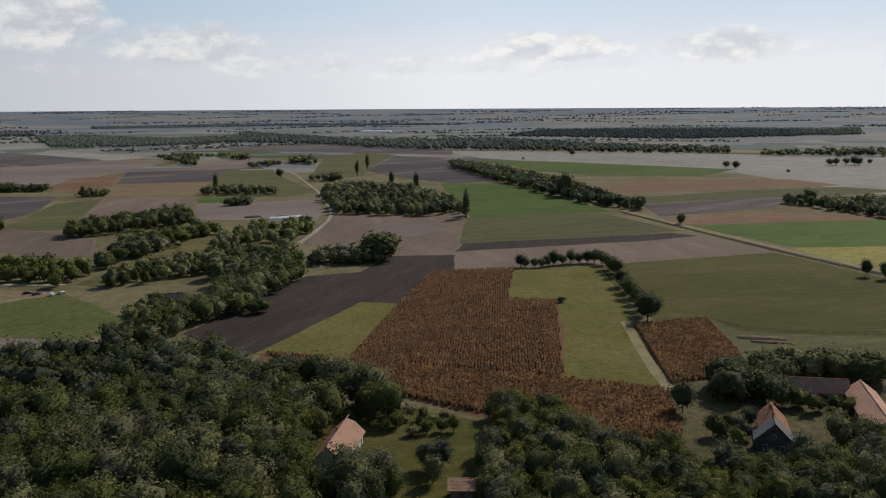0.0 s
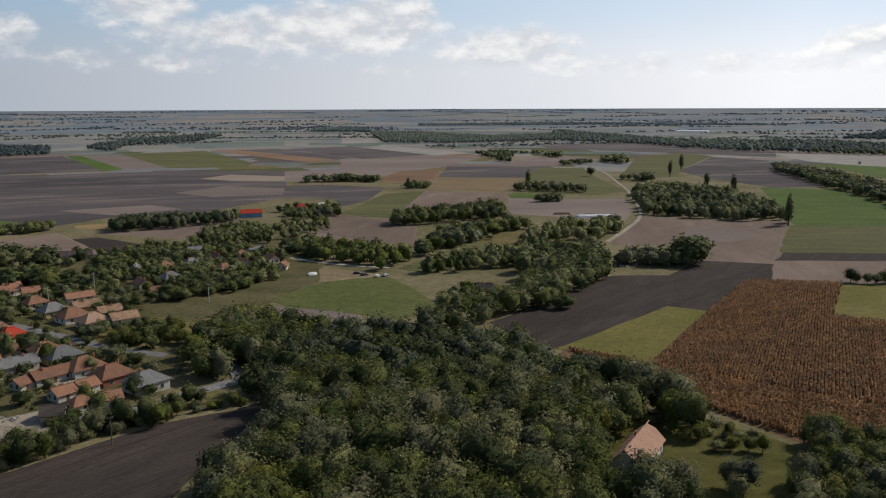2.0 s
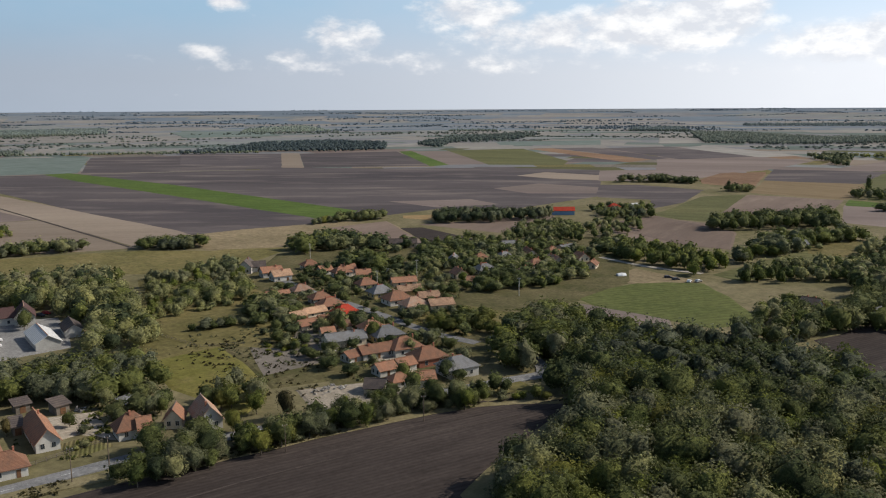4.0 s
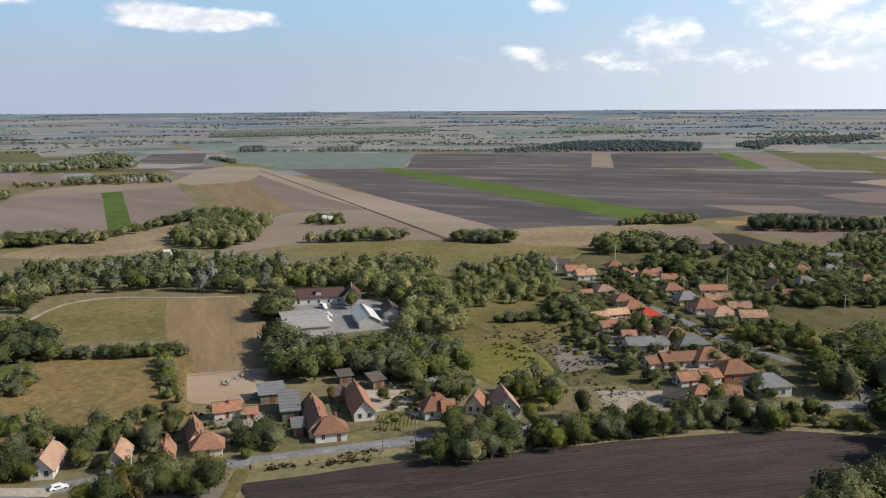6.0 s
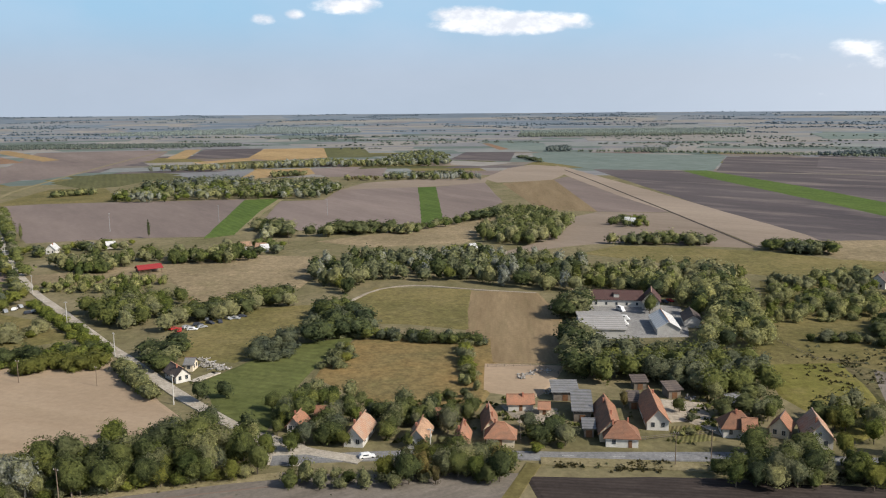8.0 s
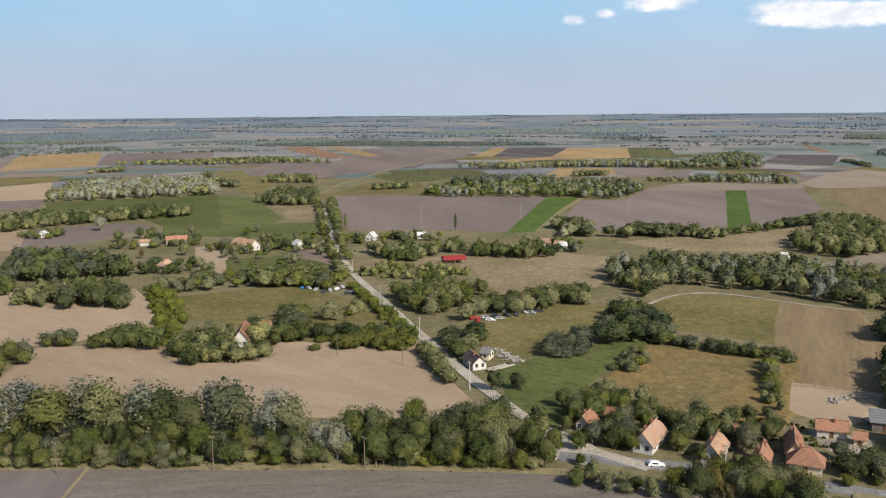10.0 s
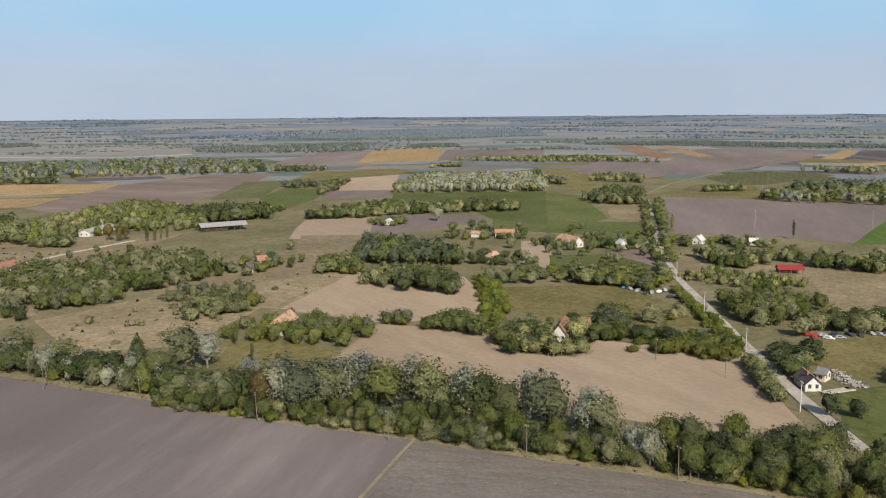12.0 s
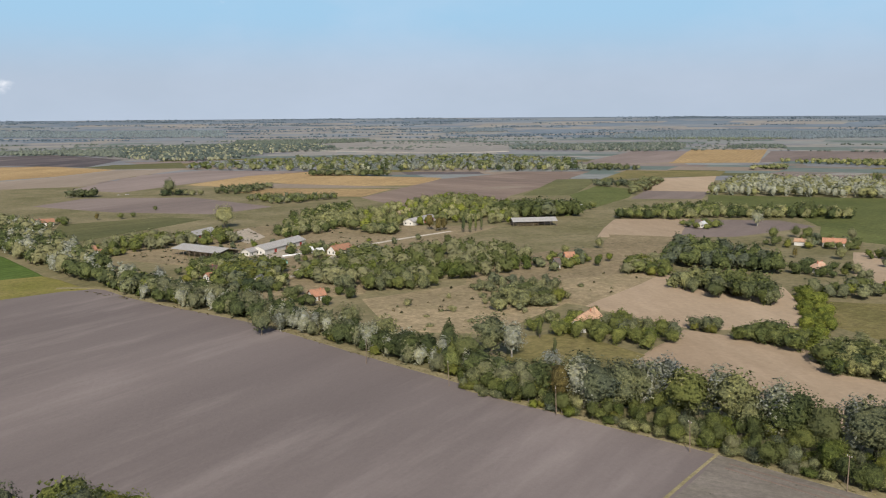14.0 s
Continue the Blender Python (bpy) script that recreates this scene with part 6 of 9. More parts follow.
house(-342.1, 314.1, 67, 7.6, 6.6, 2.64, 2.08, "gable", "clay", "white", yard=2)
house(-324.9, 309.0, 55, 7.6, 6.6, 2.64, 2.08, "gable", "clay", "white", yard=2)
house(-348.8, 303.2, -98, 7.2, 6.6, 2.64, 2.08, "gable", "clay", "white", yard=2)
house(-366.5, 308.2, -108, 9.4, 7.5, 2.64, 2.4, "hip", "clay", "cream", yard=2)
house(-305.0, 291.9, -108, 9.4, 7.5, 2.82, 2.56, "hip", "clay", "cream", yard=2)
house(-295.6, 308.8, 61, 12.4, 6.1, 2.46, 1.92, "gable", "clay", "cream", yard=2)
house(-285.2, 282.1, -108, 10.6, 8.5, 3.17, 2.88, "hip", "slate", "yellow", yard=2)
house(-278.5, 294.4, 61, 11.3, 6.6, 2.82, 2.08, "gable", "pale", "yellow", yard=2)
house(-270.0, 277.6, -108, 11.8, 9.4, 2.99, 3.04, "hip", "clay", "white", yard=2)
house(-262.5, 290.7, 62, 9.6, 6.6, 2.64, 1.92, "gable", "pale", "cream", yard=2)
house(-255.8, 273.6, -108, 11.1, 8.9, 2.99, 2.88, "hip", "brown", "cream", yard=2)
house(-247.6, 282.2, 60, 10.9, 7.0, 2.82, 2.08, "gable", "pale", "cream", yard=2)
house(-229.7, 229.8, -108, 11.8, 9.4, 3.17, 3.04, "hip", "slate", "yellow", yard=2)
house(-237.5, 215.3, 68, 15.1, 8.5, 2.99, 2.08, "gable", "slate", "cream", yard=2)
house(-251.2, 219.0, 65, 5.2, 5.6, 2.29, 1.6, "gable", "clay", "cream", yard=2)
house(-254.2, 229.6, 75, 5.3, 5.6, 2.29, 1.6, "gable", "clay", "cream", yard=2)
house(-242.1, 234.2, -108, 9.4, 7.5, 2.82, 2.56, "hip", "clay", "white", yard=2)
house(-212.9, 222.0, -108, 11.8, 9.4, 3.08, 3.04, "hip", "clay", "white", yard=2)
house(-217.4, 212.0, 72, 12.7, 6.6, 2.64, 2.08, "gable", "clay", "white", yard=2)
house(-220.1, 202.6, 86, 5.5, 5.6, 2.29, 1.6, "gable", "clay", "white", yard=2)
house(-197.9, 218.2, -108, 11.8, 9.4, 3.08, 3.04, "hip", "clay", "brick", yard=2)
house(-198.8, 207.4, 78, 6.6, 6.1, 2.46, 1.84, "gable", "clay", "white", yard=2)
house(-200.4, 199.4, 77, 6.8, 6.1, 2.46, 1.84, "gable", "clay", "white", yard=2)
house(-181.8, 215.4, -108, 11.8, 9.4, 3.52, 2.88, "hip", "slate", "white", yard=2)
house(-188.3, 193.9, -108, 7.0, 5.6, 2.46, 1.92, "hip", "clay", "white", yard=2)
house(-182.7, 200.5, 55, 5.6, 6.1, 2.64, 1.92, "gable", "clay", "white", yard=2)
house(-189.9, 185.2, 35, 6.3, 7.5, 2.29, 1.92, "gable", "dark", "cream", yard=2)
house(-306.0, 383.7, -108, 9.4, 7.5, 2.64, 2.56, "hip", "clay", "cream", yard=2)
house(-283.8, 359.3, -108, 10.6, 8.5, 2.82, 2.72, "hip", "slate", "cream", yard=2)
house(-286.8, 341.6, -26, 8.9, 6.6, 2.64, 2.4, "gable", "clay", "cream", yard=2)
house(-271.3, 332.6, 30, 3.2, 5.6, 2.46, 1.76, "gable", "clay", "cream", yard=2)
house(-298.6, 396.8, -108, 9.4, 7.5, 2.82, 2.56, "hip", "slate", "white", yard=2)
house(-294.8, 416.2, -40, 14.6, 7.5, 2.64, 2.56, "gable", "clay", "cream", yard=2)
house(-272.5, 390.6, -108, 9.4, 7.5, 2.64, 2.4, "hip", "clay", "cream", yard=2)
house(-264.2, 368.8, -108, 8.2, 6.6, 2.46, 2.08, "hip", "pale", "cream", yard=2)
house(-287.5, 429.6, -108, 9.4, 7.5, 2.64, 2.56, "hip", "clay", "cream", yard=2)
house(-290.0, 448.3, 76, 10.2, 8.5, 2.64, 1.28, "gable", "slate", "cream", yard=2)
house(-263.8, 423.7, -26, 8.4, 7.0, 2.64, 2.4, "gable", "clay", "cream", yard=2)
house(-247.3, 409.3, 110, 9.1, 5.6, 2.46, 1.92, "gable", "clay", "cream", yard=2)
house(-271.9, 408.5, -30, 11.5, 6.6, 2.46, 2.08, "gable", "brown", "cream", yard=2)
house(-316.4, 372.1, 125, 11.3, 5.6, 2.64, 2.4, "gable", "slate", "cream", yard=2)
house(-323.9, 438.8, 54, 13.4, 7.5, 2.64, 1.6, "gable", "slate", "cream", yard=2)
house(-239.6, -3.6, -17, 7.1, 4.2, 2.2399999999999998, 2.4000000000000004, "half", "clay", "white")
house(-247.1, 3.3, 75, 3.0, 3.3, 2.08, 1.6500000000000001, "gable", "clay", "cream")
house(-229.6, 13.3, -19, 13.0, 5.4, 2.5600000000000005, 3.0, "half", "brown", "white")
house(-224.4, 29.3, -17, 10.8, 5.1, 2.5600000000000005, 2.8499999999999996, "half", "pale", "white")
house(-220.1, 40.1, -15, 10.1, 3.9, 2.4000000000000004, 3.0, "gable", "clay", "white")
house(-230.5, 49.8, -9, 13.0, 4.2, 2.4000000000000004, 3.0, "gable", "clay", "cream")
house(-220.1, 50.7, 75, 7.9, 6.3, 2.72, 3.0, "hip", "clay", "cream")
house(-240.5, 37.1, 75, 3.0, 3.0, 1.92, 1.35, "gable", "clay", "cream")
house(-245.1, 62.2, 81, 7.6, 4.8, 2.5600000000000005, 1.9500000000000002, "gable", "clay", "white")
house(-240.0, 68.2, 75, 3.0, 3.4, 2.2, 1.4, "gable", "clay", "cream")
house(-226.0, 82.6, -14, 22.0, 6.0, 2.7, 3.3, "gable", "clay", "cream")
house(-214.9, 82.6, 75, 9.0, 7.4, 2.8, 3.1, "hip", "clay", "white")
house(-231.0, 98.2, -14, 20.0, 6.2, 2.7, 3.4, "half", "clay", "white")
house(-215.6, 116.0, 75, 8.6, 6.9, 3, 3.4, "hip", "clay", "white")
house(-212.4, 118.1, 68, 3.4, 6.0, 2.8, 2.6, "gable", "clay", "white")
house(-207.3, 134.5, -21, 12.0, 6.9, 3, 3.8, "gable", "brown", "white")
house(-212.8, 127.9, -41, 6.3, 5.2, 2.8, 3, "gable", "clay", "cream")
house(-234.7, 126.1, 97, 4.3, 5.2, 2.4, 1, "shed", "slate", "wood")
house(-253.5, 78.3, 79, 7.7, 7.7, 2.8, 1.2, "shed", "slate", "wood")
house(-238.2, 79.0, 75, 5.4, 13.8, 3.2, 1.6, "shed", "slate", "wood")
house(-222.3, 76.0, 75, 3.0, 5.2, 2.6, 0.8, "shed", "slate", "wood")
house(-258.2, 104.5, 83, 4.5, 4.3, 2.6, 0.8, "shed", "dark", "wood")
house(-241.6, 96.3, 75, 3.0, 5.2, 2.6, 1.2, "shed", "dark", "wood")
house(-248.6, 111.5, 90, 4.4, 5.2, 2.8, 1.0, "shed", "dark", "wood")
house(-374.0, 134.0, 73, 32.0, 9.0, 3.6, 3.2, "gable", "maroon", "white", "long white workshop under a dark maroon roof", name="workshop")
house(-366.5, 152.5, -22, 12.0, 8.0, 3.8, 4.2, "gable", "maroon", "white", "white gabled wing with a maroon roof", name="workshop")
house(-332.5, 117.0, 76, 17.5, 30.0, 3.6, 1.6, "gable", "asbestos", "grey", "wide grey hall with a corrugated roof", name="hall")
house(-327.5, 142.5, -14, 22.0, 9.0, 3.0, 2.6, "gable", "white", "grey", "white sheeted storage hall", name="hall")
house(-334.0, 157.0, -18, 14.0, 7.0, 2.8, 2.4, "gable", "dark", "grey", "dark-roofed store beside the hall", name="store")
tree(-358.0, 149.0, "broad", 8.5, 1.2, label="round dark tree standing in the works yard")
house(-293.5, -44.2, 31, 9.6, 5.2, 2.4, 2.4, "gable", "dark", "white", "old white cottage under a dark patched roof")
house(-303.9, -41.1, 78, 3.0, 5.2, 2.6, 1.6, "gable", "slate", "cream", name="shed")
house(-497.0, -89.1, 117, 13.0, 7.0, 2.8, 1.8, "open", "crimson", "wood", "open barn under a crimson metal roof", name="barn")
house(-546.0, -292.7, 121, 13.7, 6.0, 3, 2.4, "gable", "clay", "white")
house(-530.8, -235.0, 60, 21.2, 7.7, 3.2, 3.6, "half", "pale", "white")
house(-536.9, -200.7, 47, 6.0, 6.0, 3, 2.8, "gable", "white", "white")
house(-534.3, -308.7, 108, 8.1, 5.2, 2.8, 1.6, "gable", "pale", "white")
house(-451.2, -248.4, 160, 8.6, 6.9, 3, 3, "hip", "brown", "white")
house(-311.1, -138.7, 17, 17.7, 6.0, 3, 3.8, "half", "clay", "white")
house(-322.5, -134.2, 124, 4.0, 6.0, 3, 2.6, "gable", "clay", "white")
house(-590.2, -141.4, 50, 3.3, 5.2, 2.6, 2, "gable", "slate", "white")
house(-592.5, -130.1, 108, 5.5, 5.2, 2.6, 2, "gable", "white", "white")
house(-578.6, -162.6, 179, 9.2, 6.0, 3, 3, "gable", "white", "white")
house(-569.9, -41.4, 109, 6.4, 6.0, 2.8, 2.2, "gable", "pale", "white")
house(-559.7, -28.9, 109, 4.5, 5.2, 2.6, 2, "gable", "white", "white")
house(-642.7, 29.6, 139, 11.2, 7.7, 3.2, 2.6, "gable", "white", "white")
house(-348.2, -348.6, 154, 3.0, 6.0, 3, 3, "gable", "dark", "white")
house(-370.7, -360.8, 150, 5.5, 6.0, 3, 2.6, "gable", "clay", "white")
house(-439.8, -297.4, -153, 5.4, 4.3, 2.6, 2.4, "hip", "red", "white")
house(-632.2, 241.2, 63, 3.1, 6.9, 3.2, 3, "gable", "white", "white")
house(-631.3, 245.6, 63, 3.0, 6.0, 3, 2.6, "gable", "white", "white")
house(-530.8, 101.3, 101, 3.7, 6.0, 3, 2.4, "gable", "white", "white")
house(-563.1, -31.1, 83, 6.1, 6.0, 3, 2, "gable", "pale", "white")
house(-256.1, -514.6, -149, 49.1, 11.2, 3.4, 2.6, "gable", "asbestos", "white", "long white stable under a grey corrugated roof", name="stable")
house(-231.0, -503.4, -153, 10.1, 6.9, 3, 1.8, "gable", "asbestos", "white", "low white outbuilding by the stable", name="shed")
house(-208.0, -518.9, 110, 41.4, 18.9, 4.5, 2, "open", "asbestos", "wood", "large open barn under a grey corrugated roof", name="barn")
house(-235.8, -602.0, -144, 31.8, 11.2, 3.4, 2.4, "gable", "asbestos", "white", "white stable under a grey roof", name="stable")
house(-468.6, -498.0, 152, 35.4, 12.9, 4, 2.4, "open", "asbestos", "wood", "long open hay barn under a grey roof", name="barn")
house(-409.1, -569.4, -154, 38.5, 9.5, 3.2, 2, "gable", "asbestos", "white", "long low white barn", name="barn")
house(-429.0, -620.7, -151, 33.6, 10.3, 3, 2, "gable", "straw", "wood", "old barn under a straw-coloured roof", name="barn")
house(-279.0, -473.9, -161, 17.0, 6.9, 3, 2.8, "gable", "clay", "white")
house(-263.3, -486.4, 174, 4.3, 5.2, 2.6, 1.6, "gable", "white", "white")
house(-266.2, -477.9, 177, 3.9, 5.2, 2.6, 1.6, "gable", "white", "white")
house(-184.3, -453.9, 168, 8.0, 6.9, 3, 2.2, "gable", "maroon", "white")
house(-151.3, -569.6, -173, 6.5, 6.9, 3, 2.8, "gable", "clay", "white")
house(-154.4, -560.4, -163, 3.0, 5.2, 2.6, 2, "gable", "clay", "white")
house(-163.5, -750.9, 171, 14.7, 6.9, 3, 2.4, "gable", "clay", "white")
house(-199.7, -359.9, 176, 7.1, 6.0, 2.6, 2.4, "gable", "clay", "white")
house(-261.3, -242.3, -156, 20.2, 6.9, 3, 3.4, "half", "pale", "white")
house(-195.0, -413.5, -140, 4.9, 5.2, 2.6, 2, "gable", "slate", "white")
house(-292.2, -462.3, -155, 3.0, 4.3, 2.6, 2, "gable", "slate", "white")
house(-177.7, -438.2, -164, 4.1, 5.2, 2.6, 1.8, "gable", "clay", "white")
house(-587.4, -563.5, 72, 11.1, 3.4, 2.4, 1.6, "gable", "white", "white")
house(-560.7, -406.6, -161, 8.2, 5.2, 2.6, 2, "gable", "white", "white")
house(-27.2, 210.6, -98, 21.3, 8.2, 3.4, 4, "half", "pink", "white", "farmhouse with a faded pink tile roof among trees", yard=12)
house(89.7, 223.6, -104, 14.3, 7.3, 3.4, 3.8, "gable", "clay", "white", "house with a faded clay tile roof", yard=8)
house(86.3, 214.2, 72, 5.5, 9.5, 3.6, 4.6, "gable", "slate", "dark", "dark slate-roofed house with pale barge boards", yard=8)
house(114.7, 254.6, -10, 17.7, 7.7, 3.2, 3, "gable", "pink", "cream", "long low barn with a faded red roof", name="barn")
house(122.3, 234.5, -104, 34.5, 8.6, 3.4, 3.2, "gable", "pink", "cream", "long low barn with a faded red roof", name="barn")
house(4.0, 187.8, -1, 5.6, 4.3, 2.6, 0.8, "shed", "pale", "wood", "small flat-roofed shed in a clearing", name="shed")
house(-121.0, 381.6, -9, 8.0, 6.9, 3, 3, "gable", "brown", "white")
house(-93.6, 379.1, 79, 4.5, 5.2, 3, 3.4, "gable", "slate", "white")
house(-389.9, 598.4, 41, 18.0, 7.7, 3.6, 2.6, "gable", "red", "blue", "blue-walled farm hall with a red metal roof", name="hall")
house(-371.6, 648.6, 49, 9.6, 7.7, 3.4, 2.6, "hip", "red", "white")
house(-180.6, 548.2, 65, 4.3, 6.0, 3, 2.4, "gable", "slate", "white")
house(-362.9, 668.5, 70, 6.7, 5.2, 3, 2, "gable", "white", "white")
house(-377.7, 394.8, 44, 17.2, 6.9, 3, 2.4, "gable", "dark", "cream")
house(-183.7, 583.1, 87, 6.6, 4.3, 3, 3, "gable", "white", "white")

# poles, vehicles and clutter
utility_pole(-267.3, -41.6, 9.5, "concrete", 0)
utility_pole(-323.9, -70.8, 9.5, "concrete", 0)
utility_pole(-381.8, -102.6, 9.5, "concrete", 0)
utility_pole(-448.5, -136.2, 9.5, "concrete", 0)
utility_pole(-496.5, -160.5, 9.5, "concrete", 0)
utility_pole(-556.3, -183.9, 9, "concrete", 0)
utility_pole(-210.7, 30.3, 9, "concrete", 0)
utility_pole(-302.2, 326.0, 10, "concrete", 0)
utility_pole(-301.1, 295.9, 9, "concrete", 0)
utility_pole(-391.9, 330.0, 9, "concrete", 0)
utility_pole(-236.2, 325.5, 9, "concrete", 0)
utility_pole(-297.9, -96.0, 8, "wood", 0)
utility_pole(-289.4, -69.2, 7, "wood", 0)
utility_pole(-184.6, -131.8, 9, "wood", 4)
utility_pole(-193.8, -94.6, 9, "wood", -3)
utility_pole(-176.7, -173.1, 9, "wood", 2)
utility_pole(-201.0, -57.2, 9, "wood", 3)
utility_pole(-198.0, 90.7, 9, "wood", 0)
utility_pole(-160.3, 175.1, 8, "wood", 0)
utility_pole(-172.8, 135.4, 8, "wood", 0)
utility_pole(-168.6, -214.2, 9, "wood", 3)
utility_pole(-160.9, -252.8, 9, "wood", -2)
utility_pole(-200.5, 101.5, 8, "wood", 0)
utility_pole(-675.7, -148.5, 14, "steel", 0)
utility_pole(-715.6, -72.8, 14, "steel", 0)
utility_pole(-744.3, 14.9, 14, "steel", 0)
utility_pole(-588.2, -14.4, 9, "wood", 0)
car(-215.8, 14.4, 96, "white")
car(-188.8, 406.5, 100, "white")
car(-196.5, 407.4, 60, "dark")
car(-185.6, 410.0, 80, "silver")
car(-202.0, 409.7, 30, "dark")
car(-370.1, -60.3, 120, "dark")
car(-362.1, -55.8, 144, "red")
car(-358.9, -52.9, 4, "red")
car(-363.8, -50.9, 145, "silver")
car(-359.7, -47.9, 84, "white")
car(-367.4, -46.7, 92, "dark")
car(-363.1, -44.3, 113, "silver")
car(-369.2, -41.8, 51, "dark")
car(-377.1, -43.8, 176, "silver")
car(-370.7, -37.8, 9, "dark")
car(-375.9, -35.1, 50, "silver")
car(-376.0, -31.9, 69, "silver")
car(-379.1, -29.4, 102, "dark")
van(-375.9, -59.6, 73, "white")
car(-377.5, -39.8, 23, "white")
car(-413.2, -152.0, 8, "blue")
car(-408.6, -143.2, 0, "silver")
car(-404.5, -138.1, 8, "dark")
car(-408.2, -135.8, 26, "silver")
car(-412.2, -133.2, 179, "white")
car(-417.1, -132.2, 34, "silver")
car(-403.5, -124.5, 117, "dark")
car(-405.7, -122.3, 135, "silver")
car(-403.8, -119.6, 42, "dark")
car(-411.4, -148.2, 50, "silver")
van(-335.7, 127.8, 70, "white")
van(-344.0, 131.4, 70, "white")
van(-360.3, 136.1, 10, "white")
car(-372.5, 161.8, 20, "dark")
car(-374.2, 165.1, 20, "red")
car(-386.4, 400.0, 30, "silver")
car(-394.3, 403.2, 30, "white")
car(-387.9, 409.3, 40, "white")
car(-185.3, -411.1, 30, "white")
car(-242.3, -619.3, 20, "red")
car(-211.5, -606.8, 10, "white")
car(-253.9, 345.7, 30, "white")
junk_pile(-308.2, -38.3, 3.0)
junk_pile(-309.0, -36.1, 2.8)
junk_pile(-303.9, -33.9, 2.8)
junk_pile(-306.0, -32.2, 2.1)
junk_pile(-314.3, -38.2, 2.2)
junk_pile(-302.5, -29.9, 2.5)
junk_pile(-78.5, 482.4, 1.3)
junk_pile(-71.3, 477.0, 2.0)
junk_pile(-66.1, 485.5, 1.6)
junk_pile(-275.4, 70.7, 2.4)
junk_pile(-277.7, 74.2, 1.3)
junk_pile(-279.8, 78.8, 2.2)
junk_pile(-258.7, 75.8, 2.4)
junk_pile(-245.1, 116.5, 1.5)
junk_pile(-230.5, 208.2, 2.5)
junk_pile(-220.3, 206.4, 2.4)
junk_pile(-230.5, 212.2, 1.2)
junk_pile(-256.4, -607.6, 2.2)
junk_pile(-246.8, -560.1, 1.2)
junk_pile(-257.2, -569.1, 1.9)
junk_pile(-229.2, -434.0, 1.8)
junk_pile(-292.9, -987.8, 1.5)
junk_pile(-302.4, -988.5, 1.7)
junk_pile(-218.6, -420.4, 2.3)
junk_pile(-251.7, 206.3, 1.6)
junk_pile(-251.1, 214.2, 1.4)
junk_pile(-202.3, 177.7, 2.2)
junk_pile(-200.3, 180.6, 1.8)
junk_pile(-202.3, 172.9, 2.3)
long_heap(-127.2, 688.1, 29, 27.3, 7, 2.2, "white", "long white plastic-wrapped silage tube", "silage_tube")
long_heap(-120.6, 693.7, -17, 31.9, 4, 1.6, "straw", "long dark straw stack", "straw_stack")
long_heap(-154.7, 695.9, 29, 13.2, 4, 1.8, "straw", "low dark stack of old straw", "straw_stack")
long_heap(122.9, 322.0, -14, 17.7, 4.5, 1.3, "straw", "long dark brown woodpile on rough pasture", "woodpile")
long_heap(124.3, 316.4, -11, 14.3, 3.5, 1.1, "straw", "long dark brown woodpile on rough pasture", "woodpile")
# a row of white pipes, drawn as one long rounded heap
long_heap(-255.1, -486.0, -175, 22.2, 2, 1.2, "white", "long row of white pipes", "silage_tube")
long_heap(-227.2, -464.4, 169, 16.4, 12, 3.2, "green", "green netting over a frame shelter", "netting_shelter")
long_heap(-215.7, 2838.9, -5, 96.8, 40, 6, "white", "white greenhouse roofs far off", "greenhouse")
long_heap(-223.6, 399.4, 55, 4.8, 4, 2, "white", "small polytunnel in a garden", "polytunnel")
long_heap(-328.6, 329.9, -13, 13.6, 4, 2.4, "white", "white flat awning beside a street", "awning")

# standing corn
corn_rows(86.2, 1.1, 1.9, (-6, 459), (39, 467), (30, 392), (52, 387), (40, 276), (11, 285), (-34, 296), (-20, 383))
corn_rows(-13.5, 0.95, 1.9, (-65, 305), (-35, 296), (40, 273), (71, 262), (65, 221), (43, 225), (11, 243), (-25, 266))
corn_rows(86.4, 0.95, 1.9, (78, 343), (111, 353), (106, 292), (87, 273), (74, 270))

# verges
ribbon("verge", "dry grass verge below the tree belt", "verge", 4, (-107, -467), (-128, -459), (-131, -419), (-143, -380), (-158, -334), (-165, -279), (-178, -196), (-193, -128), (-195, -106))
ribbon("verge", "dry grass verge below the tree belt", "verge", 4, (-172, -208), (-191, -127), (-197, -89), (-202, -60), (-207, -32), (-208, -7))
ribbon("verge", "dry grass bank between road and field", "verge", 5, (-206, 58), (-202, 75), (-197, 96), (-190, 108), (-181, 126), (-174, 156))
ribbon("verge", "dry grass bank between road and field", "verge", 3.5, (-184, 114), (-181, 137), (-174, 150), (-164, 183), (-154, 208), (-140, 214))
ribbon("field_edge", "pale grass edge between two fields", "verge", 0.9, (-191, -127), (-160, -119), (-147, -115))
ribbon("village_street", "grey asphalt link between street and road", "asphalt", 5.0, (-201, 261), (-173, 248), (-157, 241), (-158, 232))
fence("grey timber pasture fence beside the corn", 1.2, 4.0, "wood", (112, 353), (122, 336), (146, 330), (174, 328))
fence("pale garden fence beside a cottage", 1.2, 2.2, "cream", (-233, 59), (-219, 56))
fence("weathered garden fence along the verge", 1.2, 2.5, "wood", (-215, 87), (-216, 98), (-216, 108))
fence("weathered timber fence round a garden", 1.2, 3.0, "wood", (-304, 177), (-276, 178), (-267, 191))
fence("weathered yard fence behind the cottages", 1.2, 3.0, "wood", (-288, 61), (-286, 79), (-276, 83))
ribbon("wheel_track", "faint tractor wheel track in ploughed soil", "worn_soil", 0.45, (-175, 86), (-181, 94), (-181, 103), (-174, 119), (-165, 149), (-149, 198), (-136, 226))
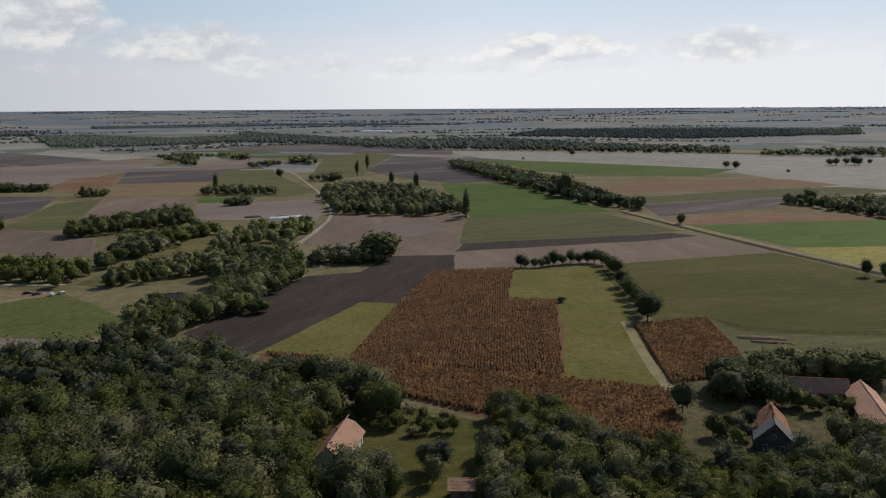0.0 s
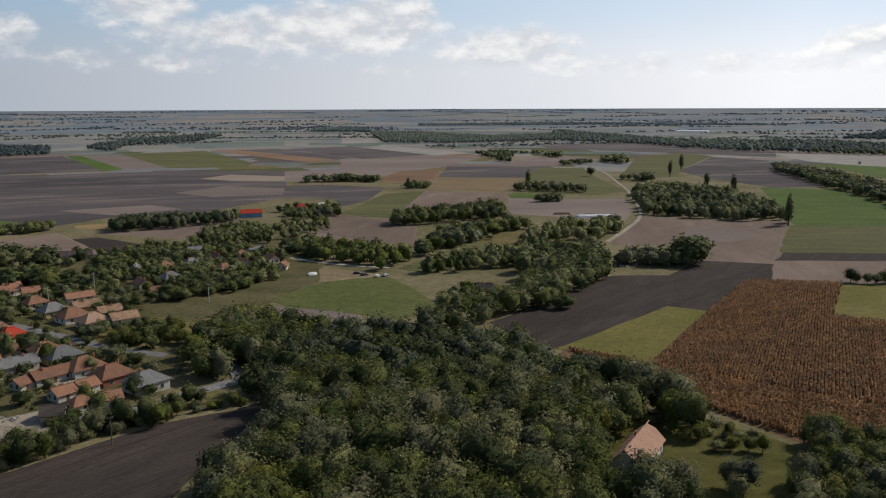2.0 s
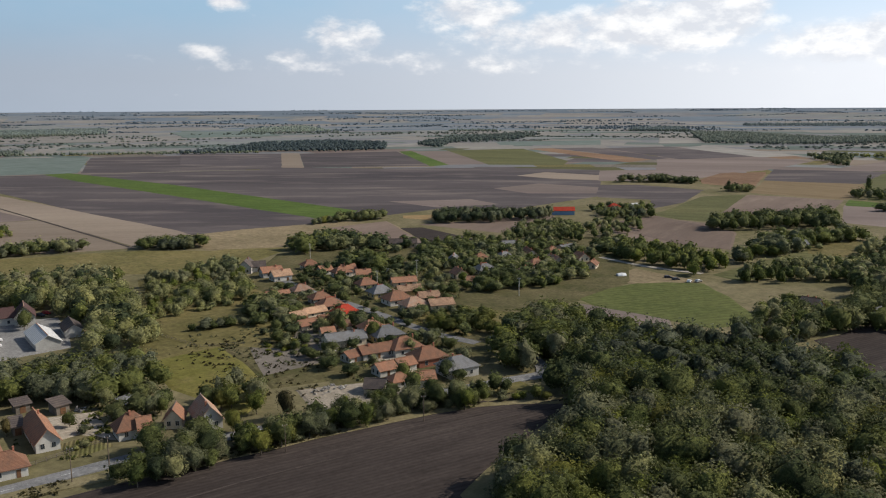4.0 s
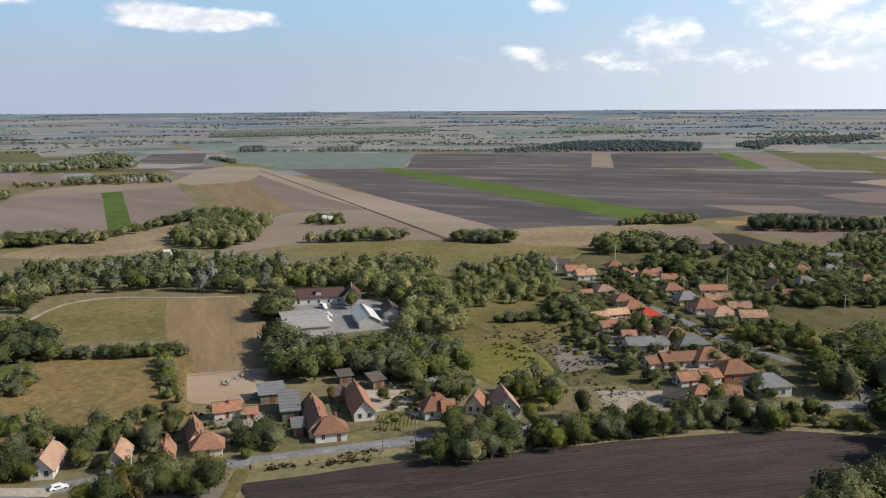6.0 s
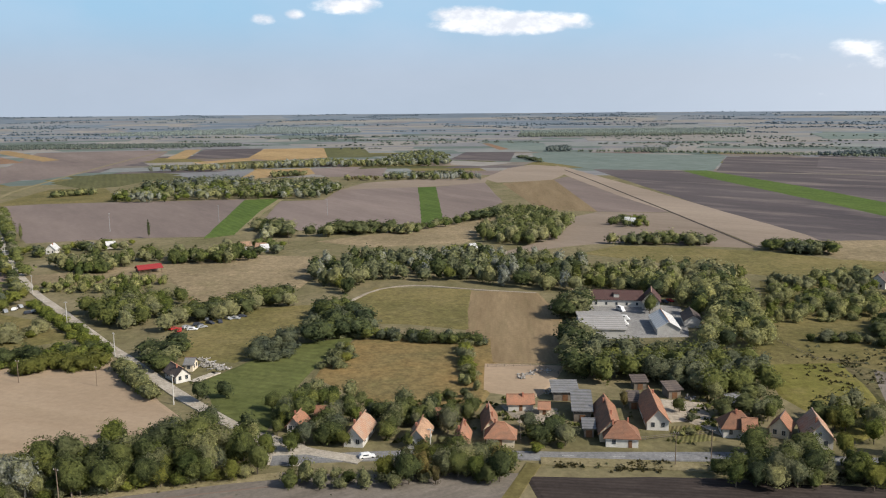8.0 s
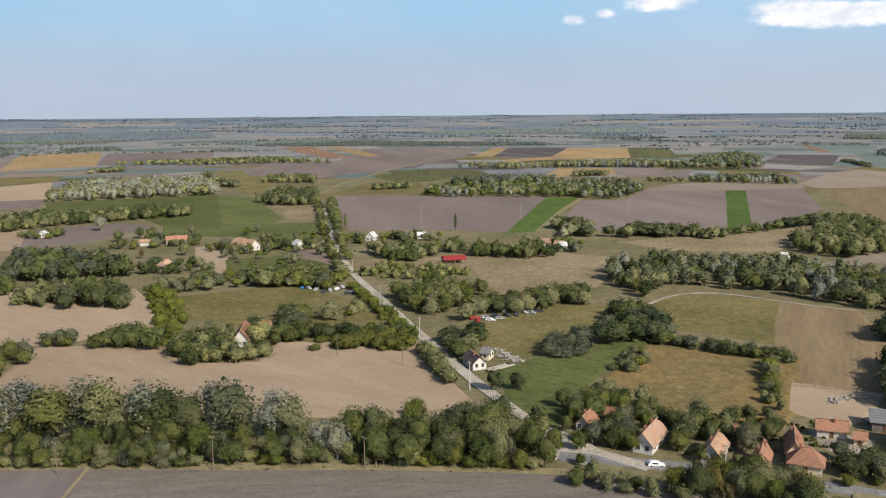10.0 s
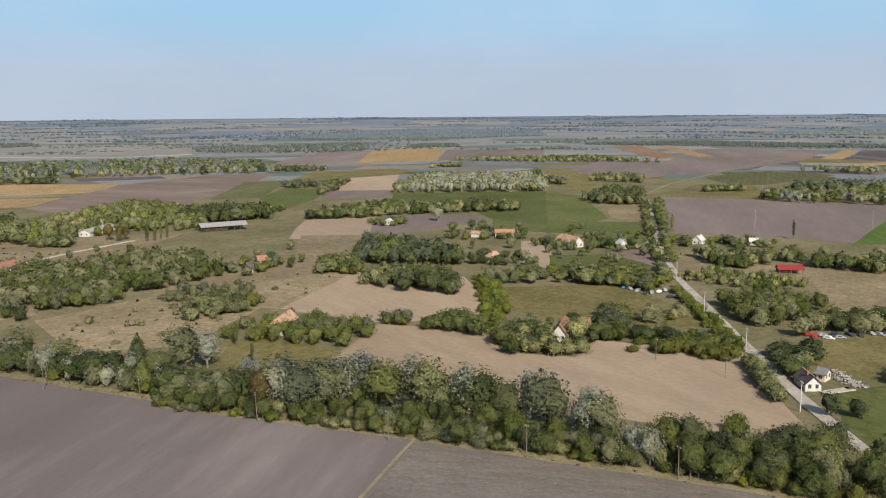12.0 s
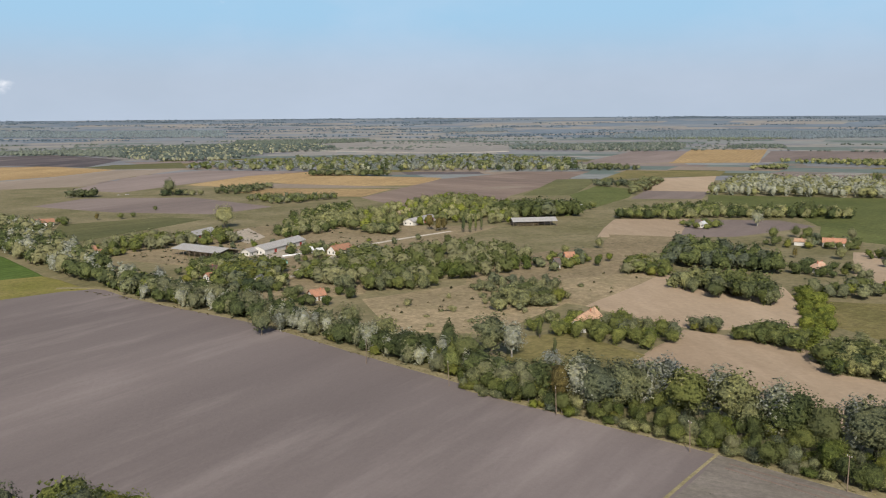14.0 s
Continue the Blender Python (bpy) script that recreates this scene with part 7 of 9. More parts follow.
ribbon("wheel_track", "faint tractor wheel track in ploughed soil", "worn_soil", 0.45, (-170, 91), (-173, 102), (-167, 118), (-159, 144), (-145, 192), (-135, 219))
ribbon("wheel_track", "faint tractor wheel track in stubble", "brown_soil", 0.45, (-186, -121), (-192, -86), (-199, -44), (-202, -10))
ribbon("wheel_track", "faint tractor wheel track in stubble", "brown_soil", 0.45, (-183, -120), (-188, -85), (-195, -43), (-198, -18))

# woods on the sunward side
wood("broad light broad light olive broad olive", 11, 16, 6.6, (-109, 136), (-118, 156), (-117, 191), (-132, 205), (-148, 244), (-148, 284), (-109, 293), (-85, 298), (-60, 268), (-39, 268), (-17, 249), (-11, 231), (-20, 236), (-32, 242), (-35, 213), (-31, 201), (-16, 199), (-14, 175), (-33, 164), (-71, 142), (-100, 135), group='trees of the near wood')
wood("light olive shrub light", 5, 7, 5.0, (-64, 271), (-40, 262), (-18, 248), (9, 233), (10, 225), (-13, 225), (-30, 238), (-53, 244))
wood("broad light light olive", 7, 11, 5, (14, 241), (23, 244), (41, 226), (43, 212), (65, 208), (89, 203), (104, 191), (88, 159), (9, 166), (9, 206), (14, 221))
wood("dark broad", 9, 12, 5.5, (72, 262), (78, 254), (72, 231), (68, 237))
wood("dark broad dark", 9, 12, 5.2, (86, 267), (104, 279), (112, 273), (101, 245), (91, 249), (83, 254))
wood("olive dark broad", 8, 11, 6.5, (119, 290), (126, 283), (146, 274), (140, 262), (116, 276))
wood("light broad olive", 5, 8, 5, (109, 258), (130, 255), (122, 240), (107, 239), (104, 246))
wood("olive broad shrub", 5, 8, 5.5, (72, 229), (89, 237), (82, 214), (76, 212), (69, 216))
wood("broad dark olive", 7, 10, 6, (107, 223), (121, 224), (106, 195), (99, 205))
wood("brown olive", 7, 9, 4, (-5, 207), (-1, 210), (-0, 190), (-5, 196))
wood("broad olive broad", 9, 12, 6, (-15, 198), (-22, 192), (-33, 195), (-31, 182), (-11, 174))
tree(45.9, 471.9, "dark", 6, 1.15, label="dark green hedgerow tree casting a long shadow")
tree(58.2, 474.9, "dark", 7, 1.12, label="dark green hedgerow tree casting a long shadow")
tree(67.5, 479.8, "dark", 7, 1.12, label="dark green hedgerow tree casting a long shadow")
tree(77.6, 483.0, "dark", 7, 1.12, label="dark green hedgerow tree casting a long shadow")
tree(82.7, 484.6, "dark", 8, 1.12, label="dark green hedgerow tree casting a long shadow")
tree(89.4, 477.4, "dark", 9, 1.12, label="dark green hedgerow tree casting a long shadow")
tree(91.3, 454.3, "dark", 9, 1.12, label="dark green hedgerow tree casting a long shadow")
tree(88.7, 406.4, "dark", 9, 1.12, label="dark green hedgerow tree casting a long shadow")
tree(87.3, 382.6, "dark", 9, 1.12, label="dark green hedgerow tree casting a long shadow")
tree(86.0, 361.3, "dark", 10, 1.12, label="dark green hedgerow tree casting a long shadow")
tree(43.1, 472.0, "dark", 8, 1.12, label="dark green hedgerow tree casting a long shadow")
tree(50.9, 471.7, "dark", 6, 1.15, label="dark green hedgerow tree casting a long shadow")
tree(54.7, 471.6, "dark", 6, 1.15, label="dark green hedgerow tree casting a long shadow")
tree(62.5, 478.2, "dark", 9, 1.12, label="dark green hedgerow tree casting a long shadow")
tree(72.8, 483.2, "dark", 9, 1.12, label="dark green hedgerow tree casting a long shadow")
tree(86.5, 484.5, "dark", 9, 1.12, label="dark green hedgerow tree casting a long shadow")
tree(91.0, 463.9, "dark", 10, 1.12, label="dark green hedgerow tree casting a long shadow")
tree(91.6, 445.1, "dark", 11, 1.12, label="dark green hedgerow tree casting a long shadow")
tree(88.7, 419.5, "dark", 10, 1.12, label="dark green hedgerow tree casting a long shadow")
tree(88.3, 394.2, "dark", 10, 1.12, label="dark green hedgerow tree casting a long shadow")
tree(86.4, 371.6, "dark", 10, 1.12, label="dark green hedgerow tree casting a long shadow")
tree(85.6, 351.5, "dark", 13, 1.12, label="dark green hedgerow tree casting a long shadow")
tree(54.0, 385.6, "shrub", 3.5, 1.0)
wood("dark broad dark dark olive", 9, 13, 7.5, (-97, 346), (-110, 367), (-111, 418), (-129, 466), (-118, 503), (-96, 529), (-76, 468), (-73, 427), (-83, 395), (-87, 365))
wood("light light olive", 8, 11, 7, (-173, 414), (-167, 466), (-133, 518), (-117, 470), (-145, 439), (-168, 417))
wood("olive light olive", 8, 11, 8, (-153, 541), (-142, 630), (-103, 651), (-87, 591), (-103, 568), (-134, 539))
wood("broad dark light", 10, 13, 8, (-264, 589), (-264, 642), (-216, 726), (-185, 643), (-216, 627), (-244, 595), (-256, 581))
wood("light broad olive", 9, 12, 8, (-196, 477), (-210, 552), (-179, 617), (-155, 617), (-155, 604), (-176, 555), (-180, 501), (-190, 473))
wood("broad light", 9, 12, 8, (-258, 443), (-265, 492), (-225, 468), (-197, 481), (-189, 452), (-189, 414), (-213, 429), (-249, 440))
wood("olive broad", 8, 11, 7, (-79, 501), (-47, 502), (-37, 505), (-35, 488), (-73, 485))
wood("dark", 14, 17, 8, (-44, 504), (-34, 521), (-31, 479), (-43, 505))
tree(18.4, 689.8, "poplar", 24, 1.1)
tree(179.4, 643.5, "dark", 9, 1.0)
tree(220.8, 441.5, "dark", 10, 1.0)
tree(227.0, 434.0, "dark", 10, 1.0)

# trees in and round the village
wood("broad dark olive dark broad", 5, 8, 7.5, (-362, 400), (-367, 450), (-307, 456), (-275, 445), (-257, 404), (-235, 347), (-257, 350), (-287, 350), (-319, 351), label='leafy garden tree between village houses')
wood("dark broad olive", 5, 8, 8, (-335, 463), (-337, 545), (-322, 606), (-294, 554), (-293, 504), (-307, 469))
wood("dark olive broad", 9, 12, 8, (-432, 346), (-436, 385), (-393, 392), (-377, 376), (-402, 355), (-408, 330))
wood("dark broad", 8, 11, 7.5, (-347, 313), (-349, 344), (-326, 325), (-345, 314))
wood("olive light shrub olive", 5, 8, 6, (-413, 237), (-394, 280), (-336, 249), (-323, 220), (-328, 186), label='rounded orchard tree in rough grass')
wood("broad olive brown dark", 6, 9, 9, (-322, 236), (-305, 249), (-254, 231), (-258, 212), (-302, 226), label='garden tree behind village houses')
wood("light broad light olive", 9, 13, 7, (-193, 255), (-195, 288), (-169, 282), (-150, 270), (-152, 252), (-155, 228), (-174, 239), label='light green tree by the road')
wood("broad dark broad", 9, 13, 7, (-142, 222), (-143, 208), (-153, 240), (-149, 280), (-132, 248))
wood("broad olive shrub broad light", 6, 9, 5, (-198, 109), (-193, 123), (-185, 141), (-177, 158), (-172, 179), (-157, 190), (-166, 195), (-177, 183), (-182, 164), (-192, 146), (-200, 128), (-205, 113), label='roadside hedge tree above dark ploughed soil')
wood("shrub hedge broad", 5, 6, 4, (-160, 193), (-154, 208), (-142, 216), (-140, 212), (-152, 206), (-159, 195), label='low green roadside shrub')
wood("broad olive light shrub", 6, 10, 6, (-182, 98), (-186, 98), (-189, 118), (-181, 145), (-172, 175), (-160, 201), (-153, 193), (-167, 171), (-174, 140), (-180, 113), label='roadside hedge tree above dark ploughed soil')
wood("broad olive broad light", 7, 10, 6.5, (-223, 141), (-226, 162), (-206, 158), (-198, 148), (-206, 136), (-208, 130))
wood("olive broad olive", 9, 12, 5.4, (-296, 99), (-279, 126), (-270, 153), (-247, 146), (-242, 140), (-244, 122), (-263, 110), (-264, 94), (-278, 94))
wood("olive broad olive", 9, 12, 6.5, (-380, 115), (-379, 124), (-303, 102), (-259, 89), (-274, 87), (-325, 100))
wood("olive broad olive dark", 9, 12, 7, (-432, 142), (-451, 182), (-421, 224), (-347, 192), (-295, 171), (-287, 161), (-295, 145), (-330, 156), (-375, 169), (-413, 135))
wood("olive broad olive silver light", 8, 12, 7.5, (-481, -1), (-509, 22), (-512, 101), (-472, 155), (-402, 132), (-409, 111), (-435, 80), (-450, 35), (-414, 15), (-454, 1))
wood("broad olive shrub", 4, 6, 5, (-345, 0), (-343, 22), (-332, 39), (-323, 59), (-312, 67), (-328, 33), (-334, 9))
wood("olive light", 4, 6.5, 6, (-279, 49), (-286, 58), (-258, 53), (-266, 48))
wood("broad olive dark light", 5, 8, 6, (-240, -13), (-270, 1), (-262, 12), (-251, 17), (-241, 28), (-235, 41), (-243, 46), (-234, 49), (-227, 42), (-226, 27), (-236, 14), (-224, 5), (-227, -10), label='leafy garden tree beside the cottages')
wood("broad olive light brown", 7, 10, 5, (-199, 13), (-212, 24), (-211, 38), (-201, 51), (-190, 48), (-196, 35), (-197, 19), label='leafy green roadside tree')
wood("broad hedge shrub", 4, 7, 4.5, (-221, 56), (-220, 72), (-206, 69), (-212, 57), label='orchard shrub beside a cottage')
wood("broad olive dark", 6, 9, 6, (-232, 116), (-243, 141), (-224, 134), (-222, 119), (-220, 112))
wood("olive dark broad", 6, 9, 8, (-344, 204), (-360, 239), (-350, 253), (-328, 237), (-330, 208))
wood("dark olive", 7, 10, 7, (-408, 253), (-413, 293), (-380, 274), (-400, 251))
wood("dark olive", 7, 10, 8, (-548, 196), (-555, 237), (-532, 265), (-522, 258), (-542, 198))
wood("dark olive", 7, 10, 8, (-505, 283), (-510, 315), (-477, 317), (-472, 309), (-496, 282))

# woods away from the sun
wood("broad light olive broad light", 7, 11, 6, (-216, -62), (-222, -49), (-234, -38), (-239, -27), (-213, -12), (-207, -13), (-203, -33), (-201, -58), label='roadside tree at the bend')
wood("broad light olive broad broad hedge olive", 4, 8, 4.8, (-169, -209), (-176, -183), (-186, -152), (-191, -123), (-197, -95), (-203, -63), (-207, -35), (-209, -11), (-222, -16), (-224, -35), (-223, -50), (-217, -81), (-214, -105), (-209, -130), (-201, -164), (-191, -198), (-183, -226), group='trees of the poplar belt', label='leafy tree in the belt beside harrowed soil')
wood("hedge shrub shrub broad", 6, 8, 3.6, (-169, -208), (-184, -150), (-196, -95), (-205, -46), (-208, -14), (-211, -14), (-209, -47), (-200, -97), (-187, -153), (-173, -213), label='low dense shrub at the foot of the belt')
tree(-188.4, -173.6, "silver", 17, 1.18)
tree(-189.4, -168.0, "olive", 16, 1.18)
tree(-201.4, -162.2, "olive", 16, 1.18)
tree(-207.8, -157.6, "silver", 17, 1.18)
tree(-203.8, -147.2, "broad", 16, 1.18)
tree(-211.7, -141.4, "silver", 18, 1.18)
tree(-210.7, -136.1, "olive", 17, 1.18)
tree(-211.4, -123.0, "silver", 17, 1.18)
tree(-211.4, -118.6, "broad", 16, 1.18)
tree(-212.2, -111.2, "dark", 14, 1.18)
tree(-216.3, -102.6, "silver", 18, 1.18)
tree(-215.0, -99.0, "olive", 17, 1.18)
tree(-215.6, -87.1, "silver", 16, 1.18)
tree(-215.7, -83.0, "olive", 14, 1.18)
tree(-207.7, -71.3, "silver", 11, 1.18)
tree(-206.5, -66.2, "silver", 11, 1.18)
tree(-202.0, -103.0, "light", 9, 1.18)
tree(-226.0, -50.1, "light", 11, 1.18)
tree(-220.1, -59.4, "dark", 11, 1.18)
tree(-222.8, -38.9, "dark", 11, 1.18)
tree(-223.9, -29.3, "broad", 12, 1.18)
tree(-219.9, -65.7, "broad", 10, 1.18)
tree(-218.6, -120.3, "light", 8, 1.18)
tree(-195.8, -165.2, "olive", 15, 1.18)
tree(-209.4, -129.2, "olive", 12, 1.18)
wood("olive broad silver olive dark hedge", 7, 12, 4.6, (-127, -458), (-132, -418), (-143, -381), (-158, -334), (-166, -280), (-174, -233), (-179, -197), (-188, -162), (-197, -171), (-192, -212), (-186, -249), (-176, -297), (-169, -352), (-155, -410), (-145, -449), group='trees of the poplar belt', label='leafy tree in the belt beside harrowed soil')
tree(-166.0, -312.5, "silver", 10.5, 1.18)
tree(-168.2, -304.2, "silver", 9.5, 1.18)
tree(-157.9, -314.1, "silver", 9, 1.18)
tree(-170.9, -266.9, "silver", 13, 1.18)
tree(-181.1, -270.4, "olive", 12, 1.18)
tree(-192.1, -245.3, "spruce", 14, 1.18)
tree(-203.8, -234.6, "olive", 16, 1.18)
tree(-206.9, -227.0, "silver", 15, 1.18)
tree(-233.9, -240.9, "poplar", 9, 1.18)
tree(-221.4, -219.7, "poplar", 7, 1.18)
tree(-197.7, -197.0, "silver", 12, 1.18)
tree(-196.3, -181.5, "olive", 15, 1.18)
tree(-197.8, -168.7, "olive", 15, 1.18)
tree(-201.1, -161.3, "silver", 17, 1.18)
tree(-206.7, -158.0, "silver", 17, 1.18)
tree(-205.4, -148.3, "olive", 15, 1.18)
tree(-183.0, -178.4, "brown", 15, 1.18)
tree(-187.4, -228.8, "dark", 12, 1.18)
tree(-149.4, -313.5, "olive", 12, 1.18)
tree(-174.7, -246.0, "broad", 12, 1.18)
tree(-179.5, -295.6, "olive", 13, 1.18)
tree(-141.4, -455.0, "silver", 12, 1.18)
tree(-150.2, -436.9, "silver", 12, 1.18)
tree(-155.2, -374.9, "olive", 12, 1.18)
tree(-161.9, -352.8, "olive", 12, 1.18)
wood("olive silver dark", 9, 14, 7, (-120, -840), (-149, -717), (-145, -520), (-138, -435), (-126, -464), (-115, -530), (-102, -715))
wood("hedge light", 6, 8, 5, (-395, -228), (-409, -224), (-325, -171), (-289, -152), (-295, -162), (-332, -187), label='yellow-green tree of a field hedge')
wood("hedge light", 6, 8, 5, (-300, -108), (-315, -95), (-323, -73), (-309, -69), (-304, -108), label='dense yellow-green shrub of a hedge')
wood("olive broad light olive", 6, 9, 6, (-271, -151), (-294, -158), (-299, -122), (-292, -121), (-280, -129), (-274, -150))
wood("broad olive dark", 6, 9, 6.5, (-290, -196), (-304, -196), (-307, -173), (-293, -164), (-290, -195))
wood("olive light", 5, 7, 6, (-291, -216), (-299, -206), (-290, -200), (-291, -215))
wood("olive broad light broad", 7, 10, 6.5, (-239, -247), (-263, -248), (-273, -236), (-278, -210), (-261, -196), (-251, -202), (-241, -228))
wood("dark olive broad", 9, 13, 7, (-393, -311), (-459, -351), (-467, -327), (-449, -269), (-427, -258), (-399, -310))
wood("dark broad olive", 9, 12, 6.5, (-355, -277), (-379, -272), (-386, -234), (-349, -212), (-348, -270))
wood("olive broad light", 7, 10, 7, (-394, -223), (-432, -198), (-440, -151), (-412, -126), (-410, -137), (-408, -186), (-391, -211))
wood("broad light olive", 7, 11, 5.5, (-528, -150), (-543, -108), (-543, -85), (-538, -58), (-558, -43), (-524, -30), (-518, -49), (-518, -78), (-533, -83), (-534, -103), (-505, -107), (-488, -124))
wood("shrub olive light", 4, 6.5, 4.2, (-457, -146), (-482, -123), (-479, -93), (-463, -71), (-441, -91), (-447, -125), label='olive shrub in the rough below the open barn')
wood("olive broad light", 8, 11, 7, (-390, -102), (-427, -86), (-420, -57), (-373, -60), (-358, -69), (-363, -85))
wood("dark broad olive", 7, 10, 6, (-361, -63), (-401, -41), (-417, -6), (-396, -10), (-375, -38), (-357, -59))
wood("broad olive dark", 5, 8, 6, (-296, -59), (-320, -63), (-340, -48), (-317, -42), (-302, -51), spread=1.15)
wood("broad dark", 6, 9, 5, (-265, -37), (-273, -26), (-247, -22), (-250, -28), (-257, -35))
wood("olive hedge", 5, 7, 5, (-308, -68), (-310, -63), (-264, -44), (-269, -49))
wood("olive olive broad light", 8, 12, 7.5, (-226, -408), (-266, -427), (-348, -446), (-369, -397), (-334, -355), (-276, -352), (-236, -347), (-214, -374))
wood("olive broad", 8, 11, 8, (-144, -580), (-190, -612), (-260, -589), (-242, -548), (-200, -564), (-155, -557))
wood("olive dark light", 8, 12, 9, (-333, -568), (-398, -641), (-554, -715), (-542, -612), (-461, -506), (-428, -550), (-373, -551), (-334, -562))
wood("olive broad light", 7, 11, 7, (-168, -437), (-202, -457), (-221, -438), (-177, -394), (-173, -435))
wood("broad olive", 8, 11, 6, (-245, -417), (-289, -464), (-287, -434), (-260, -393), (-251, -415))
wood("dark olive", 7, 10, 8, (-333, -552), (-368, -544), (-351, -517), (-337, -551))
wood("olive", 12, 15, 9, (-319, -587), (-365, -624), (-355, -580), (-351, -582), (-327, -593))
wood("olive dark silver", 8, 12, 8, (-610, -39), (-668, -26), (-630, -10), (-616, -13), (-609, -36))
wood("olive dark", 8, 12, 8, (-614, -6), (-646, 27), (-637, 59), (-611, 73), (-623, 58), (-614, 2))
wood("broad olive dark dark olive broad shrub", 3.5, 7, 7.2, (-312, 226), (-358, 292), (-360, 349), (-318, 363), (-232, 283), (-171, 207), (-182, 178), (-235, 192), (-276, 205), spread=1.35, label='leafy garden tree between village houses')
wood("broad olive dark light", 5, 8, 7, (-316, 365), (-323, 417), (-305, 461), (-263, 439), (-233, 380), (-240, 348), (-265, 323), spread=1.35, label='leafy garden tree between village houses')
wood("hedge light", 4, 6, 3.6, (-421, -131), (-416, -122), (-328, -72), (-319, -74), label='yellow-green shrub of a roadside hedge')
wood("dark olive broad", 8, 11, 7, (-404, -188), (-429, -176), (-436, -156), (-413, -141), (-414, -170))
wood("broad light light olive", 11, 13, 6.0, (-30, -199), (-40, -193), (-50, -189), (-59, -173), (-49, -139), (-24, -158))
wood("olive shrub hedge", 5, 8, 14, (-429, -232), (-604, -249), (-618, -208), (-455, -156), (-428, -182))
wood("olive shrub light", 4, 7, 16, (-194, -546), (-250, -566), (-280, -507), (-352, -520), (-356, -444), (-248, -398), (-190, -403))
wood("shrub olive", 3, 5, 28, (-217, -341), (-289, -336), (-337, -298), (-233, -259), (-191, -280))
wood("light olive shrub", 3.5, 6, 4.5, (-297, 4), (-318, 9), (-325, 18), (-304, 16), (-293, 9), label='yellow-olive shrub between two fields')
wood("dark broad dark olive", 5, 7.5, 6.5, (-328, 354), (-360, 391), (-351, 431), (-330, 431), (-338, 391), (-305, 351), (-313, 340), spread=1.2, label='dark leafy tree among village houses')
wood("dark broad dark olive", 5, 7.5, 6.5, (-344, 460), (-375, 514), (-361, 558), (-329, 528), (-317, 491), (-337, 463), spread=1.2, label='dark leafy tree among village houses')
wood("dark broad dark olive", 5, 7.5, 6.5, (-356, 319), (-382, 346), (-377, 360), (-345, 335), spread=1.2, label='dark leafy tree among village houses')
wood("dark broad dark olive", 5, 7.5, 6.5, (-300, 217), (-330, 242), (-309, 243), (-287, 236), (-275, 222), (-291, 223), spread=1.2, label='dark leafy tree among village houses')
wood("dark broad dark olive", 5, 7.5, 6.5, (-302, 390), (-302, 410), (-264, 363), (-271, 360), spread=1.2, label='dark leafy tree among village houses')
wood("dark broad dark olive", 5, 7.5, 6.5, (-283, 462), (-283, 513), (-244, 443), (-272, 454), spread=1.2, label='dark leafy tree among village houses')
wood("dark broad dark olive", 5, 7.5, 6.5, (-264, 318), (-271, 359), (-240, 374), (-238, 353), (-255, 318), spread=1.2, label='dark leafy tree among village houses')
wood("broad light broad dark olive", 9, 13, 6.2, (-181, 236), (-199, 266), (-203, 301), (-189, 306), (-171, 289), (-165, 302), (-133, 246), (-156, 234), (-173, 229), label='tall leafy tree at the forest edge')
wood("light hedge light broad", 5, 8, 5, (-220, 242), (-232, 263), (-230, 279), (-216, 285), (-203, 267), (-215, 256), label='light green roadside tree')
wood("broad olive dark light", 5, 8, 6, (-819, -288), (-821, -283), (-521, -171), (-441, -136), (-437, -138), (-520, -175), label='roadside tree along the gravel road')
wood("broad olive dark light", 5, 8, 6, (-823, -276), (-824, -271), (-523, -165), (-445, -131), (-441, -132), (-522, -168), label='roadside tree along the gravel road')
wood("olive broad olive dark light", 6, 9, 7, (-173, -461), (-208, -502), (-219, -462), (-199, -389), (-184, -378), (-171, -402), spread=1.15)
wood("olive broad olive dark light", 6, 9, 7, (-250, -397), (-293, -405), (-278, -365), (-250, -351), (-229, -354), spread=1.15)
wood("olive broad olive dark light", 6, 9, 7, (-365, -317), (-400, -335), (-405, -316), (-368, -287), (-364, -309), spread=1.15)
wood("olive broad olive dark light", 6, 9, 7, (-248, -287), (-281, -310), (-297, -294), (-276, -274), (-257, -283), spread=1.15)
wood("olive broad olive dark light", 6, 9, 7, (-216, -412), (-254, -450), (-269, -427), (-245, -400), (-214, -391), spread=1.15)
wood("dark broad light olive", 7, 10, 6.5, (-128, 318), (-136, 354), (-127, 375), (-113, 375), (-100, 349), (-106, 334), (-115, 316))
wood("broad dark olive broad", 5, 8, 5, (-223, 57), (-231, 60), (-229, 68), (-221, 71), (-212, 67), (-214, 60), spread=1.15, label='leafy garden tree beside the cottages')
wood("broad dark olive broad", 5, 8, 5, (-220, 37), (-217, 46), (-204, 51), (-191, 46), (-200, 33), spread=1.15, label='leafy garden tree beside the cottages')
wood("broad dark olive broad", 4, 7, 5.5, (-244, 22), (-245, 32), (-224, 31), (-224, 20), spread=1.15, label='leafy garden tree beside the cottages')
wood("broad dark olive broad", 4, 6, 6, (-262, 52), (-249, 53), (-241, 46), (-246, 38), (-258, 40), spread=1.15, label='leafy garden tree beside the cottages')
wood("broad dark olive broad", 5, 8, 5, (-190, 95), (-196, 114), (-206, 133), (-203, 137), (-176, 119), (-180, 106), (-184, 97), spread=1.15, label='leafy garden tree beside the cottages')
wood("olive light shrub", 3.5, 6, 4.5, (-310, 56), (-314, 60), (-276, 54), (-276, 50), spread=1.15, label='leafy garden tree beside the cottages')

